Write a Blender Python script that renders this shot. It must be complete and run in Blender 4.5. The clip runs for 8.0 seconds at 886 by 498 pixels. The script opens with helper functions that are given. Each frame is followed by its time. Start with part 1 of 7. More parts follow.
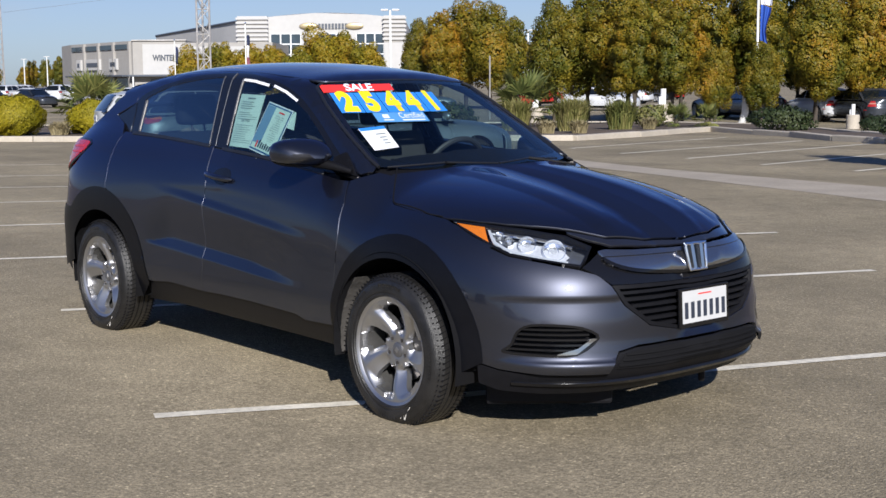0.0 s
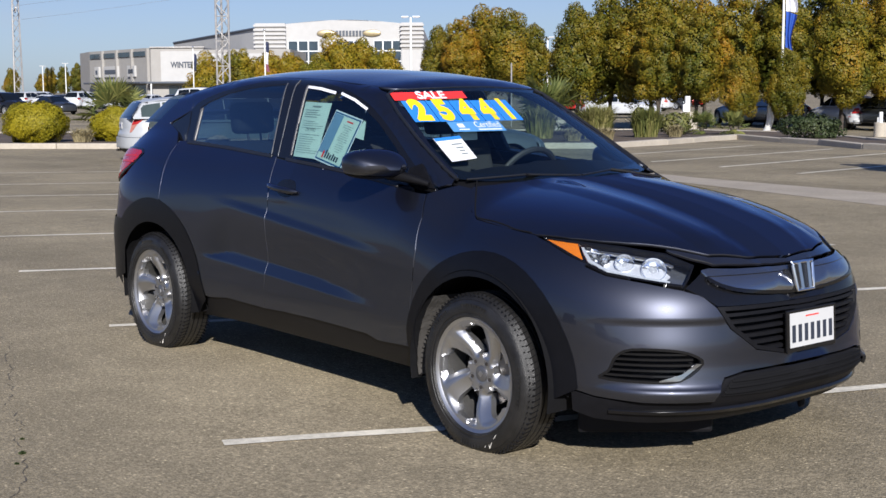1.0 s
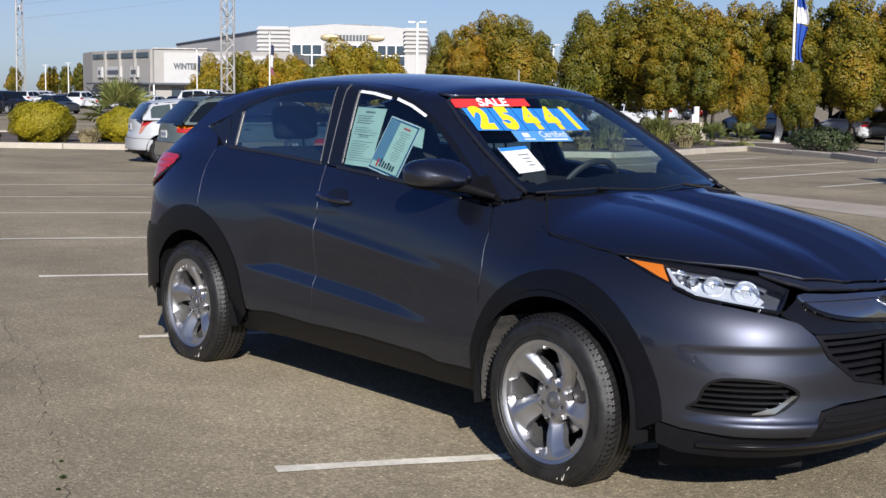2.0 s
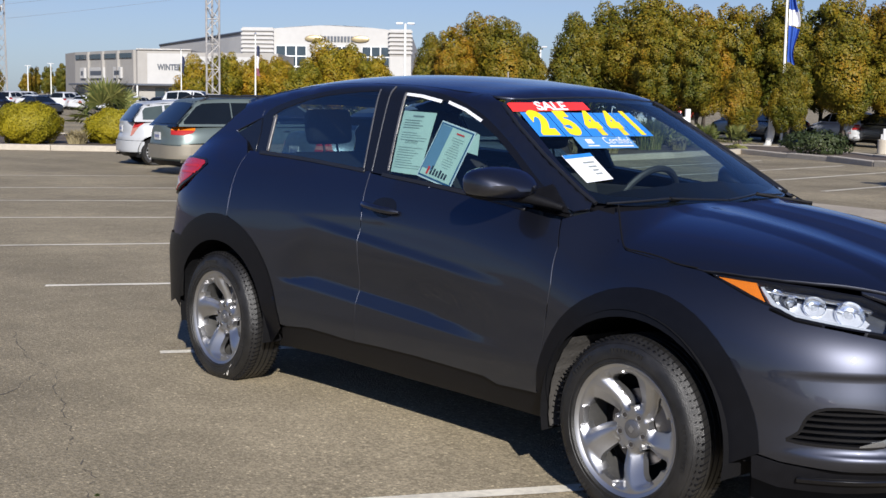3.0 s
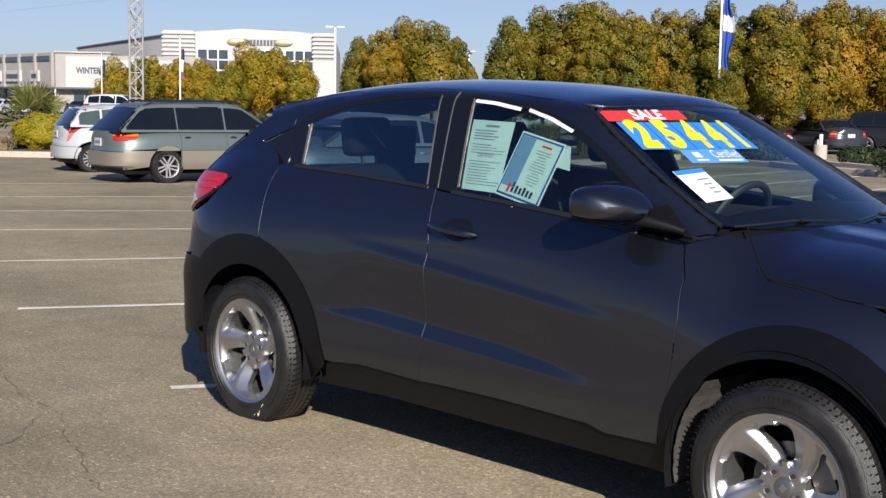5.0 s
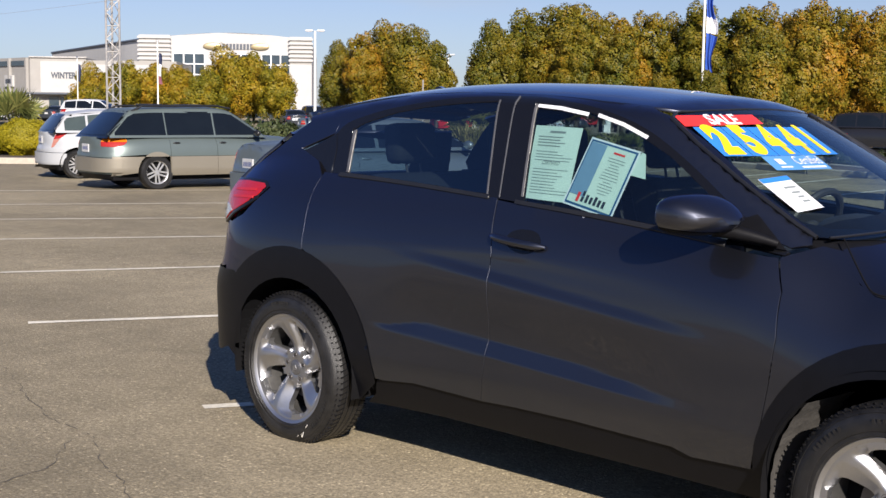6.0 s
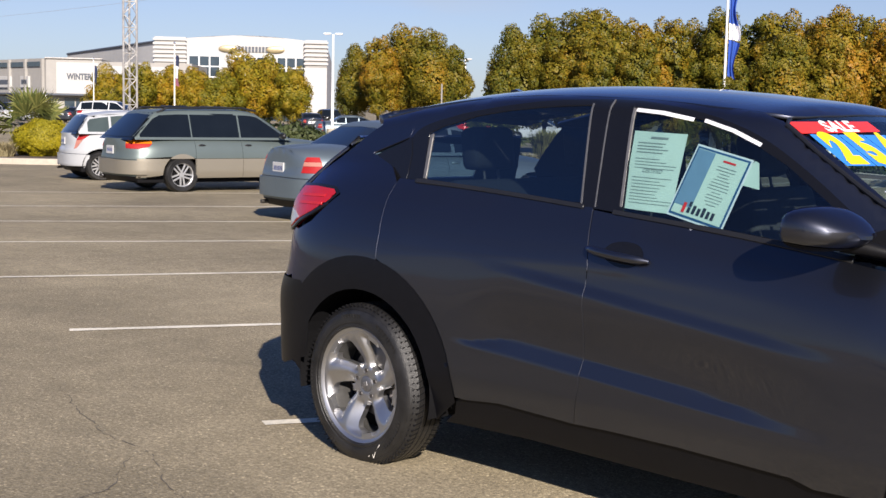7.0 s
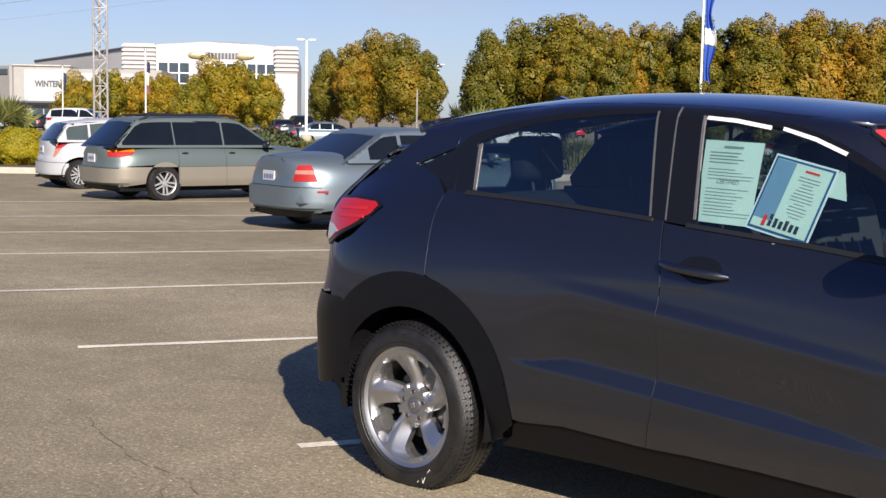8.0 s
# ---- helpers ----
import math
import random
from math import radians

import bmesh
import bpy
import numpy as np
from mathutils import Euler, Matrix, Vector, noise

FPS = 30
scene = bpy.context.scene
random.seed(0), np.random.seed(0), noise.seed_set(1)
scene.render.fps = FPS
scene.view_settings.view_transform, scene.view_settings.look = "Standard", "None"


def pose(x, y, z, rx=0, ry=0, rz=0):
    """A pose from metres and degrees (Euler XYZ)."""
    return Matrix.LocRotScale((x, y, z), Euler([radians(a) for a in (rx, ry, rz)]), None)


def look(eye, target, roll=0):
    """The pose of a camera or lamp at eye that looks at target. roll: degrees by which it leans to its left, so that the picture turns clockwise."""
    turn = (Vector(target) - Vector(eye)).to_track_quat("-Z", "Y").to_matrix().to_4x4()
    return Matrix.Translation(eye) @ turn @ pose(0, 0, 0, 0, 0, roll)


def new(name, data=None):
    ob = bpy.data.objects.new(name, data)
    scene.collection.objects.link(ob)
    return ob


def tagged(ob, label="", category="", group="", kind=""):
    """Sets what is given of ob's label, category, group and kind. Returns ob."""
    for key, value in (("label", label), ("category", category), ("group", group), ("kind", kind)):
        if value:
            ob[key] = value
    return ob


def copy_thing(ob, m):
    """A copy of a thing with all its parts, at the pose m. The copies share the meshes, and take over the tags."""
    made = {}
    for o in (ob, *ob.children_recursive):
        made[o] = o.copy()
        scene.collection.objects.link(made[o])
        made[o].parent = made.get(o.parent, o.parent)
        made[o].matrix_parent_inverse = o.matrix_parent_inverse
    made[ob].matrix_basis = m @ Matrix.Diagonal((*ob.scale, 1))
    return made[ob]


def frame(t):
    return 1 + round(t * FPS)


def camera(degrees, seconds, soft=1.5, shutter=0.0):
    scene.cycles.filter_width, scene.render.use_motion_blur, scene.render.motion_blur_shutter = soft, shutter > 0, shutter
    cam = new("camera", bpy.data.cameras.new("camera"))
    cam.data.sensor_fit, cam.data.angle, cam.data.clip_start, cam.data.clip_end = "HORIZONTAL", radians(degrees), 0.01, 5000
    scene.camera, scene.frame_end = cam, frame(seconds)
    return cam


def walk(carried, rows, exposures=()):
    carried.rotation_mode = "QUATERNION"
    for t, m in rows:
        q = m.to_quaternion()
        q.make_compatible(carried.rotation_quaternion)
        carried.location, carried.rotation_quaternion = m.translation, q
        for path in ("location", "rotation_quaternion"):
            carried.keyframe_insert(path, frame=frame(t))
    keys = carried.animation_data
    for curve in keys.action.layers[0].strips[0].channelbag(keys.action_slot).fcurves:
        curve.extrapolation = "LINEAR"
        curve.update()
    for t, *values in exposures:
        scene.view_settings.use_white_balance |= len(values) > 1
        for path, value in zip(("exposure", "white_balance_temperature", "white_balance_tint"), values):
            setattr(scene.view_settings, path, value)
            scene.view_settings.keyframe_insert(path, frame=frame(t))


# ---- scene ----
cam = camera(37.30, 8.0)
# seconds, eye (x, y, z), turn in degrees
PATH = [
    (0.0, 5.431, -4.076, 1.354, 82.72, 0.33, 49.67),
    (0.5, 5.242, -4.104, 1.349, 82.65, 0.46, 49.84),
    (1.0, 5.016, -4.087, 1.357, 83.03, 0.28, 50.33),
    (1.5, 4.816, -4.094, 1.358, 83.26, -0.53, 50.55),
    (3.0, 4.133, -4.082, 1.360, 83.37, -0.85, 49.60),
    (3.5, 3.901, -4.097, 1.362, 83.50, -0.92, 48.20),
    (4.0, 3.696, -4.110, 1.363, 83.45, -0.95, 47.17),
    (4.5, 3.469, -4.084, 1.360, 83.55, -1.06, 46.74),
    (6.0, 2.861, -4.141, 1.363, 83.77, -0.69, 45.03),
    (6.5, 2.652, -4.126, 1.359, 84.05, -0.72, 45.08),
    (7.0, 2.472, -4.131, 1.353, 83.96, -1.21, 45.58),
    (7.5, 2.276, -4.160, 1.366, 84.19, -1.08, 44.79),
    (8.0, 2.102, -4.184, 1.359, 84.22, -0.93, 44.22),
]
walk(cam, [(t, pose(x, y, z, rx, ry, rz)) for t, x, y, z, rx, ry, rz in PATH],
     exposures=[(0.0, 0.57, 6250, 10), (3.5, 0.55, 6400, 10), (6.0, 0.77, 6750, 12), (8.0, 0.82, 6850, 13)])

# ---- light ----
SUN_DIR = Vector((0.749, -0.468, 0.468)).normalized()
world = bpy.data.worlds.new("sky")
scene.world = world
world.use_nodes = True
_n = world.node_tree.nodes
_sky = _n.new("ShaderNodeTexSky")
_sky.sky_type = 'NISHITA'
_sky.sun_disc = False
_sky.sun_elevation = math.asin(SUN_DIR.z)
_sky.sun_rotation = math.atan2(SUN_DIR.x, SUN_DIR.y)
_sky.air_density = 1.0
_sky.dust_density = 0.3
_sky.ozone_density = 2.0
_n["Background"].inputs["Strength"].default_value = 0.054
_tint = _n.new("ShaderNodeVectorMath")
_tint.operation = 'MULTIPLY'
_tint.inputs[1].default_value = (0.56, 0.79, 1.34)
world.node_tree.links.new(_sky.outputs[0], _tint.inputs[0])
# a thin, uneven veil of high cloud pales the blue
_co = _n.new("ShaderNodeTexCoord")
_map = _n.new("ShaderNodeMapping")
_map.inputs["Scale"].default_value = (1.2, 1.2, 6.0)
_veil = _n.new("ShaderNodeTexNoise")
_veil.inputs["Scale"].default_value = 2.2
_veil.inputs["Detail"].default_value = 6
_amount = _n.new("ShaderNodeMapRange")
_amount.inputs["From Min"].default_value = 0.48
_amount.inputs["From Max"].default_value = 0.75
_amount.inputs["To Min"].default_value = 0.0
_amount.inputs["To Max"].default_value = 0.35
# the haze is thickest near the horizon
_split = _n.new("ShaderNodeSeparateXYZ")
_low = _n.new("ShaderNodeMapRange")
_low.interpolation_type = 'SMOOTHSTEP'
_low.inputs["From Min"].default_value = 0.0
_low.inputs["From Max"].default_value = 0.4
_low.inputs["To Min"].default_value = 0.42
_low.inputs["To Max"].default_value = 0.0
_sum = _n.new("ShaderNodeMath")
_sum.operation = 'ADD'
_grey = _n.new("ShaderNodeRGBToBW")
_mix = _n.new("ShaderNodeMix")
_mix.data_type = 'RGBA'
_pairs = ((_co.outputs["Generated"], _map.inputs["Vector"]), (_map.outputs[0], _veil.inputs["Vector"]), (_veil.outputs["Fac"], _amount.inputs["Value"]), (_tint.outputs[0], _grey.inputs[0]),
          (_co.outputs["Generated"], _split.inputs[0]), (_split.outputs[2], _low.inputs["Value"]), (_amount.outputs[0], _sum.inputs[0]), (_low.outputs[0], _sum.inputs[1]), (_sum.outputs[0], _mix.inputs[0]), (_tint.outputs[0], _mix.inputs[6]), (_grey.outputs[0], _mix.inputs[7]), (_mix.outputs[2], _n["Background"].inputs["Color"]))
for _a, _b in _pairs:
    world.node_tree.links.new(_a, _b)
sun = new("sun", bpy.data.lights.new("sun", 'SUN'))
sun.data.energy = 5.0
sun.data.angle = radians(0.53)
sun.data.color = (0.98, 0.925, 0.85)
sun.matrix_world = look((30, -28, 30), Vector((30, -28, 30)) - SUN_DIR)

# ---- materials ----
def mat(name, color, rough=0.5, metal=0.0, vary=0.12, grain=40.0, bump=0.0, bump_scale=200.0, coat=0.0, patch=1.5, spec=0.5):
    """A surface with colour variation at two scales and a fine relief."""
    m = bpy.data.materials.new(name)
    m.use_nodes = True
    nt = m.node_tree
    b = nt.nodes["Principled BSDF"]
    b.inputs["Roughness"].default_value = rough
    b.inputs["Metallic"].default_value = metal
    b.inputs["Coat Weight"].default_value = coat
    b.inputs["Coat Roughness"].default_value = 0.02
    b.inputs["Specular IOR Level"].default_value = spec
    co = nt.nodes.new("ShaderNodeTexCoord")
    if vary:
        a = nt.nodes.new("ShaderNodeTexNoise")
        a.inputs["Scale"].default_value = grain
        a.inputs["Detail"].default_value = 4
        c = nt.nodes.new("ShaderNodeTexNoise")
        c.inputs["Scale"].default_value = patch
        c.inputs["Detail"].default_value = 3
        add = nt.nodes.new("ShaderNodeMath")
        add.operation = 'ADD'
        ramp = nt.nodes.new("ShaderNodeMapRange")
        ramp.inputs["From Min"].default_value = 0.7
        ramp.inputs["From Max"].default_value = 1.3
        ramp.inputs["To Min"].default_value = 1 - vary
        ramp.inputs["To Max"].default_value = 1 + vary
        mul = nt.nodes.new("ShaderNodeVectorMath")
        mul.operation = 'SCALE'
        mul.inputs[0].default_value = color
        for n in (a, c):
            nt.links.new(co.outputs["Object"], n.inputs["Vector"])
        nt.links.new(a.outputs["Fac"], add.inputs[0])
        nt.links.new(c.outputs["Fac"], add.inputs[1])
        nt.links.new(add.outputs[0], ramp.inputs["Value"])
        nt.links.new(ramp.outputs[0], mul.inputs["Scale"])
        nt.links.new(mul.outputs[0], b.inputs["Base Color"])
    else:
        b.inputs["Base Color"].default_value = (*color, 1)
    if bump:
        n = nt.nodes.new("ShaderNodeTexNoise")
        n.inputs["Scale"].default_value = bump_scale
        n.inputs["Detail"].default_value = 3
        k = nt.nodes.new("ShaderNodeBump")
        k.inputs["Strength"].default_value = bump
        k.inputs["Distance"].default_value = 0.01
        nt.links.new(co.outputs["Object"], n.inputs["Vector"])
        nt.links.new(n.outputs["Fac"], k.inputs["Height"])
        nt.links.new(k.outputs[0], b.inputs["Normal"])
    return m


def glass_mat(name, tint, gloss=1.0):
    """A thin pane: tinted see-through with a glossy film."""
    m = bpy.data.materials.new(name)
    m.use_nodes = True
    nt = m.node_tree
    nt.nodes.remove(nt.nodes["Principled BSDF"])
    t = nt.nodes.new("ShaderNodeBsdfTransparent")
    t.inputs["Color"].default_value = (*tint, 1)
    g = nt.nodes.new("ShaderNodeBsdfGlossy")
    g.inputs["Roughness"].default_value = 0.012
    # gloss rises towards grazing views, alike from both sides of the pane
    f = nt.nodes.new("ShaderNodeLayerWeight")
    f.inputs["Blend"].default_value = 0.5
    w = nt.nodes.new("ShaderNodeMath")
    w.operation = 'POWER'
    w.inputs[1].default_value = 5.0
    k = nt.nodes.new("ShaderNodeMath")
    k.operation = 'MULTIPLY_ADD'
    k.inputs[1].default_value = 0.94 * gloss
    k.inputs[2].default_value = 0.05 * gloss
    x = nt.nodes.new("ShaderNodeMixShader")
    nt.links.new(f.outputs["Facing"], w.inputs[0])
    nt.links.new(w.outputs[0], k.inputs[0])
    nt.links.new(k.outputs[0], x.inputs["Fac"])
    nt.links.new(t.outputs[0], x.inputs[1])
    nt.links.new(g.outputs[0], x.inputs[2])
    nt.links.new(x.outputs[0], nt.nodes["Material Output"].inputs["Surface"])
    return m


PAINT = mat("grey_metallic_paint", (0.055, 0.058, 0.074), 0.42, 0.97, 0.05, 900, 0, coat=1.0, patch=2.0)
# flake metal: full towards the viewer, at a slant tinted blue for the sky's sheen
PAINT.node_tree.nodes["Principled BSDF"].inputs["Specular Tint"].default_value = (0.0, 0.3, 0.8, 1)
PAINT.node_tree.nodes["Principled BSDF"].inputs["Coat IOR"].default_value = 1.53
PLASTIC = mat("black_grained_plastic", (0.006, 0.006, 0.0075), 0.5, 0, 0.2, 30, 0.1, 900, spec=0.15)
CLADDING = mat("satin_cladding_plastic", (0.004, 0.0042, 0.0058), 0.38, 0, 0.15, 30, 0.04, 900, spec=0.18)
GLOSSBLACK = mat("gloss_black_trim", (0.006, 0.006, 0.007), 0.14, 0, 0.05, 20, coat=0.1, spec=0.4)
NOSEBLACK = mat("polished_black_trim", (0.012, 0.012, 0.015), 0.1, 0, 0.05, 20, coat=1.0, spec=0.8)
DARK = mat("dark_inner_metal", (0.006, 0.006, 0.007), 0.8, 0, 0.1, spec=0.12)
RUBBER = mat("tyre_rubber", (0.012, 0.0115, 0.0115), 0.4, 0, 0.5, 25, 0.25, 400, patch=9, spec=0.45)
ALLOY = mat("machined_alloy", (0.46, 0.46, 0.47), 0.42, 0.98, 0.06, 300, patch=4)
ALLOYDARK = mat("painted_alloy_pocket", (0.2, 0.2, 0.21), 0.4, 0.8, 0.08, 60)
STEEL = mat("brake_steel", (0.13, 0.12, 0.115), 0.5, 0.9, 0.2, 30)
CHROME = mat("smoked_chrome", (0.36, 0.365, 0.38), 0.07, 0.95, 0.03, 10)
BRIGHT = mat("bright_chrome", (0.88, 0.88, 0.89), 0.22, 1.0, 0.02, 10)
AMBER = mat("amber_lens", (0.58, 0.15, 0.008), 0.2, 0, 0.06, 60, 0.1, 300, coat=0.35)
REDLENS = mat("red_lens", (0.36, 0.008, 0.01), 0.18, 0, 0.1, 60, 0.1, 250, coat=0.4)
REDRIB = mat("red_lens_rib", (0.42, 0.016, 0.018), 0.25, 0, 0.1, 60)
PINKLENS = mat("pale_red_lens", (0.36, 0.15, 0.12), 0.6, 0, 0.12, 60, 0.1, 250, spec=0.2)
DULLRED = mat("aged_red_lens", (0.3, 0.012, 0.014), 0.55, 0, 0.12, 60, 0.1, 250, spec=0.25)
CLEARLENS = mat("clear_lens", (0.4, 0.36, 0.37), 0.12, 0.2, 0.1, 40, 0.1, 300, coat=1.0)
WHITEPLATE = mat("white_plate_paint", (0.47, 0.47, 0.47), 0.4, 0, 0.03, 10)
PAPERGREEN = mat("paper_behind_glass", (0.56, 0.66, 0.6), 0.6, 0, 0.04, 12)
WHITEPAPER = mat("white_card", (0.72, 0.73, 0.76), 0.5, 0, 0.03, 15)
INKGREY = mat("grey_ink", (0.22, 0.25, 0.25), 0.6, 0, 0.1)
INKDARK = mat("dark_ink", (0.02, 0.025, 0.04), 0.6, 0, 0.1)
BLUE = mat("blue_vinyl", (0.03, 0.2, 0.62), 0.35, 0, 0.06, 20)
LIGHTBLUE = mat("light_blue_print", (0.08, 0.25, 0.52), 0.5, 0, 0.05, 20)
SHEETBLUE = mat("faded_blue_print", (0.16, 0.27, 0.4), 0.5, 0, 0.08, 20)
NAVY = mat("navy_print", (0.02, 0.09, 0.22), 0.5, 0, 0.05, 20)
RED = mat("red_vinyl", (0.75, 0.035, 0.03), 0.35, 0, 0.05, 20)
YELLOW = mat("yellow_vinyl", (0.9, 0.62, 0.01), 0.35, 0, 0.05, 20)
SEAT = mat("black_seat_cloth", (0.02, 0.02, 0.022), 0.85, 0, 0.2, 60, 0.3, 500)
DASH = mat("dashboard_plastic", (0.02, 0.021, 0.024), 0.55, 0, 0.15, 40, 0.2, 700)
LINING = mat("grey_head_lining", (0.3, 0.3, 0.29), 0.9, 0, 0.08, 80)
WINDSHIELD = glass_mat("windscreen_glass", (0.78, 0.88, 0.88), 1.0)
SIDEGLASS = glass_mat("side_glass", (0.62, 0.75, 0.75), 2.0)
DARKGLASS = glass_mat("privacy_glass", (0.4, 0.5, 0.54), 3.0)
LAMPBOWL = mat("dark_lamp_bowl", (0.2, 0.21, 0.23), 0.25, 0.75, 0.1, 30)
LAMPGLASS = glass_mat("lamp_cover", (0.93, 0.95, 0.97))
TRIMGREY = mat("grey_trim_edge", (0.09, 0.09, 0.095), 0.35, 0.2, 0.1, 30)
WEATHERSTRIP = mat("satin_black_strip", (0.012, 0.012, 0.013), 0.35, 0, 0.1, 30)
BARE = mat("dull_aluminium", (0.22, 0.21, 0.2), 0.5, 0.7, 0.2, 30)
REFLECTOR = mat("silvered_reflector", (0.88, 0.89, 0.91), 0.12, 0.95, 0.06, 60)
TRAY = mat("silvered_lamp_tray", (0.7, 0.71, 0.73), 0.4, 0.5, 0.1, 60)
TINTLENS = mat("grey_lamp_lens", (0.3, 0.31, 0.33), 0.08, 0, 0.1, 40, coat=0.6)
GUIDE = mat("white_light_guide", (0.42, 0.44, 0.47), 0.3, 0.1, 0.05, 40, coat=0.6)
CHALK = mat("pale_chalk", (0.5, 0.48, 0.44), 0.9, 0, 0.2, 60)
LINER = mat("dusty_arch_liner", (0.04, 0.037, 0.034), 0.8, 0, 0.35, 25, 0.4, 60)
BARREL = mat("dark_rim_barrel", (0.09, 0.088, 0.085), 0.55, 0.6, 0.2, 30)

# ---- building tools ----
from mathutils.geometry import delaunay_2d_cdt


def height(x, y):
    """A slight dip under the front of the car, and a gentle fall beyond it."""
    dip = 0.026 * np.exp(-((x - 1.35) / 0.9) ** 2 - ((y + 0.5) / 0.9) ** 2)
    away = np.maximum(-0.7 * x + 0.72 * y - 5, 0)
    return -dip - 0.0095 * away / (1 + (away / 45) ** 6) ** (1 / 6)


def thing(name, label, category, at=(0, 0, 0), turn=0.0, group="", kind=""):
    """An empty at the base of a thing, which parents its parts."""
    ob = new(name)
    ob.empty_display_size = 0.1
    ob.matrix_basis = pose(*at, 0, 0, turn)
    return tagged(ob, label, category, group, kind)


def mesh_ob(name, verts, faces, material, parent=None, label="", smooth=True, normals=None):
    me = bpy.data.meshes.new(name)
    me.from_pydata([tuple(map(float, v)) for v in verts], [], [tuple(map(int, f)) for f in faces])
    me.materials.append(material)
    me.shade_smooth() if smooth else me.shade_flat()
    if normals is not None:
        me.normals_split_custom_set_from_vertices([tuple(map(float, n)) for n in normals])
    ob = new(name, me)
    ob.parent = parent
    if label:
        ob["label"] = label
    return ob


def part(name, bm, material, parent=None, label="", smooth=False, angle=40):
    """Links a bmesh as one mesh object under a thing or a part."""
    bmesh.ops.recalc_face_normals(bm, faces=bm.faces)
    for f in bm.faces:
        f.smooth = smooth
    if smooth:
        for e in bm.edges:
            e.smooth = not e.is_manifold or e.calc_face_angle(0) < radians(angle)
    me = bpy.data.meshes.new(name)
    bm.to_mesh(me)
    bm.free()
    me.materials.append(material)
    ob = new(name, me)
    ob.parent = parent
    if label:
        ob["label"] = label
    return ob


def block(x0, x1, y0, y1, z0, z1, bevel=0.0, seg=2, bm=None, m=None):
    """A box, bevelled, added to bm or alone."""
    b = bmesh.new()
    bmesh.ops.create_cube(b, size=1, matrix=Matrix.Translation(((x0 + x1) / 2, (y0 + y1) / 2, (z0 + z1) / 2)) @ Matrix.Diagonal((abs(x1 - x0), abs(y1 - y0), abs(z1 - z0), 1)))
    if bevel:
        bmesh.ops.bevel(b, geom=b.edges[:], offset=bevel, segments=seg, profile=0.6, affect='EDGES')
    if m is not None:
        b.transform(m)
    return join(bm, b)


def join(bm, b):
    if bm is None:
        return b
    me = bpy.data.meshes.new("joined")
    b.to_mesh(me)
    b.free()
    bm.from_mesh(me)
    bpy.data.meshes.remove(me)
    return bm


def rod(p, q, r, bm=None, seg=10, r2=None):
    p, q = Vector(p), Vector(q)
    b = bmesh.new()
    turn = (q - p).to_track_quat("Z", "Y").to_matrix().to_4x4()
    bmesh.ops.create_cone(b, cap_ends=True, segments=seg, radius1=r, radius2=r if r2 is None else r2, depth=(q - p).length, matrix=Matrix.Translation((p + q) / 2) @ turn)
    return join(bm, b)


def ball(c, size, bm=None, sub=3, m=None):
    b = bmesh.new()
    bmesh.ops.create_icosphere(b, subdivisions=sub, radius=1)
    b.transform(Matrix.Translation(c) @ (m or Matrix()) @ Matrix.Diagonal((*size, 1)))
    return join(bm, b)


def lathe(profile, seg=64, close=False):
    """Spins (radius, height) round z."""
    bm = bmesh.new()
    rings = [[bm.verts.new((r * math.cos(a), r * math.sin(a), h)) for a in np.linspace(0, 2 * math.pi, seg, endpoint=False)] for r, h in profile]
    for i in range(len(rings) - (0 if close else 1)):
        a, b = rings[i], rings[(i + 1) % len(rings)]
        for j in range(seg):
            bm.faces.new((a[j], a[(j + 1) % seg], b[(j + 1) % seg], b[j]))
    return bm


def tube(points, r, seg=8, bm=None):
    """A round bar along points."""
    b = bmesh.new()
    pts = [Vector(p) for p in points]
    rings = []
    for i, p in enumerate(pts):
        d = (pts[min(i + 1, len(pts) - 1)] - pts[max(i - 1, 0)]).normalized()
        q = d.to_track_quat("Z", "Y")
        rr = r[i] if isinstance(r, (list, tuple)) else r
        rings.append([b.verts.new(p + q @ Vector((rr * math.cos(a), rr * math.sin(a), 0))) for a in np.linspace(0, 2 * math.pi, seg, endpoint=False)])
    for s, t in zip(rings, rings[1:]):
        for j in range(seg):
            b.faces.new((s[j], s[(j + 1) % seg], t[(j + 1) % seg], t[j]))
    b.faces.new(rings[0][::-1])
    b.faces.new(rings[-1])
    return join(bm, b)


def inside(poly, pts):
    """Which points lie in the polygon."""
    poly, pts = np.asarray(poly), np.asarray(pts)
    a, b = poly, np.roll(poly, -1, 0)
    y = pts[:, 1][:, None]
    cut = (a[:, 1] > y) != (b[:, 1] > y)
    with np.errstate(all="ignore"):
        x = a[:, 0] + (y - a[:, 1]) * (b[:, 0] - a[:, 0]) / (b[:, 1] - a[:, 1])
    return ((cut & (pts[:, 0][:, None] < x)).sum(1) % 2).astype(bool)


def dense(poly, gap, closed=True):
    out = []
    n = len(poly)
    for i in range(n if closed else n - 1):
        a, b = np.array(poly[i], float), np.array(poly[(i + 1) % n], float)
        k = max(1, int(math.ceil(np.linalg.norm(b - a) / gap)))
        out += [a + (b - a) * j / k for j in range(k)]
    if not closed:
        out.append(np.array(poly[-1], float))
    return np.array(out)


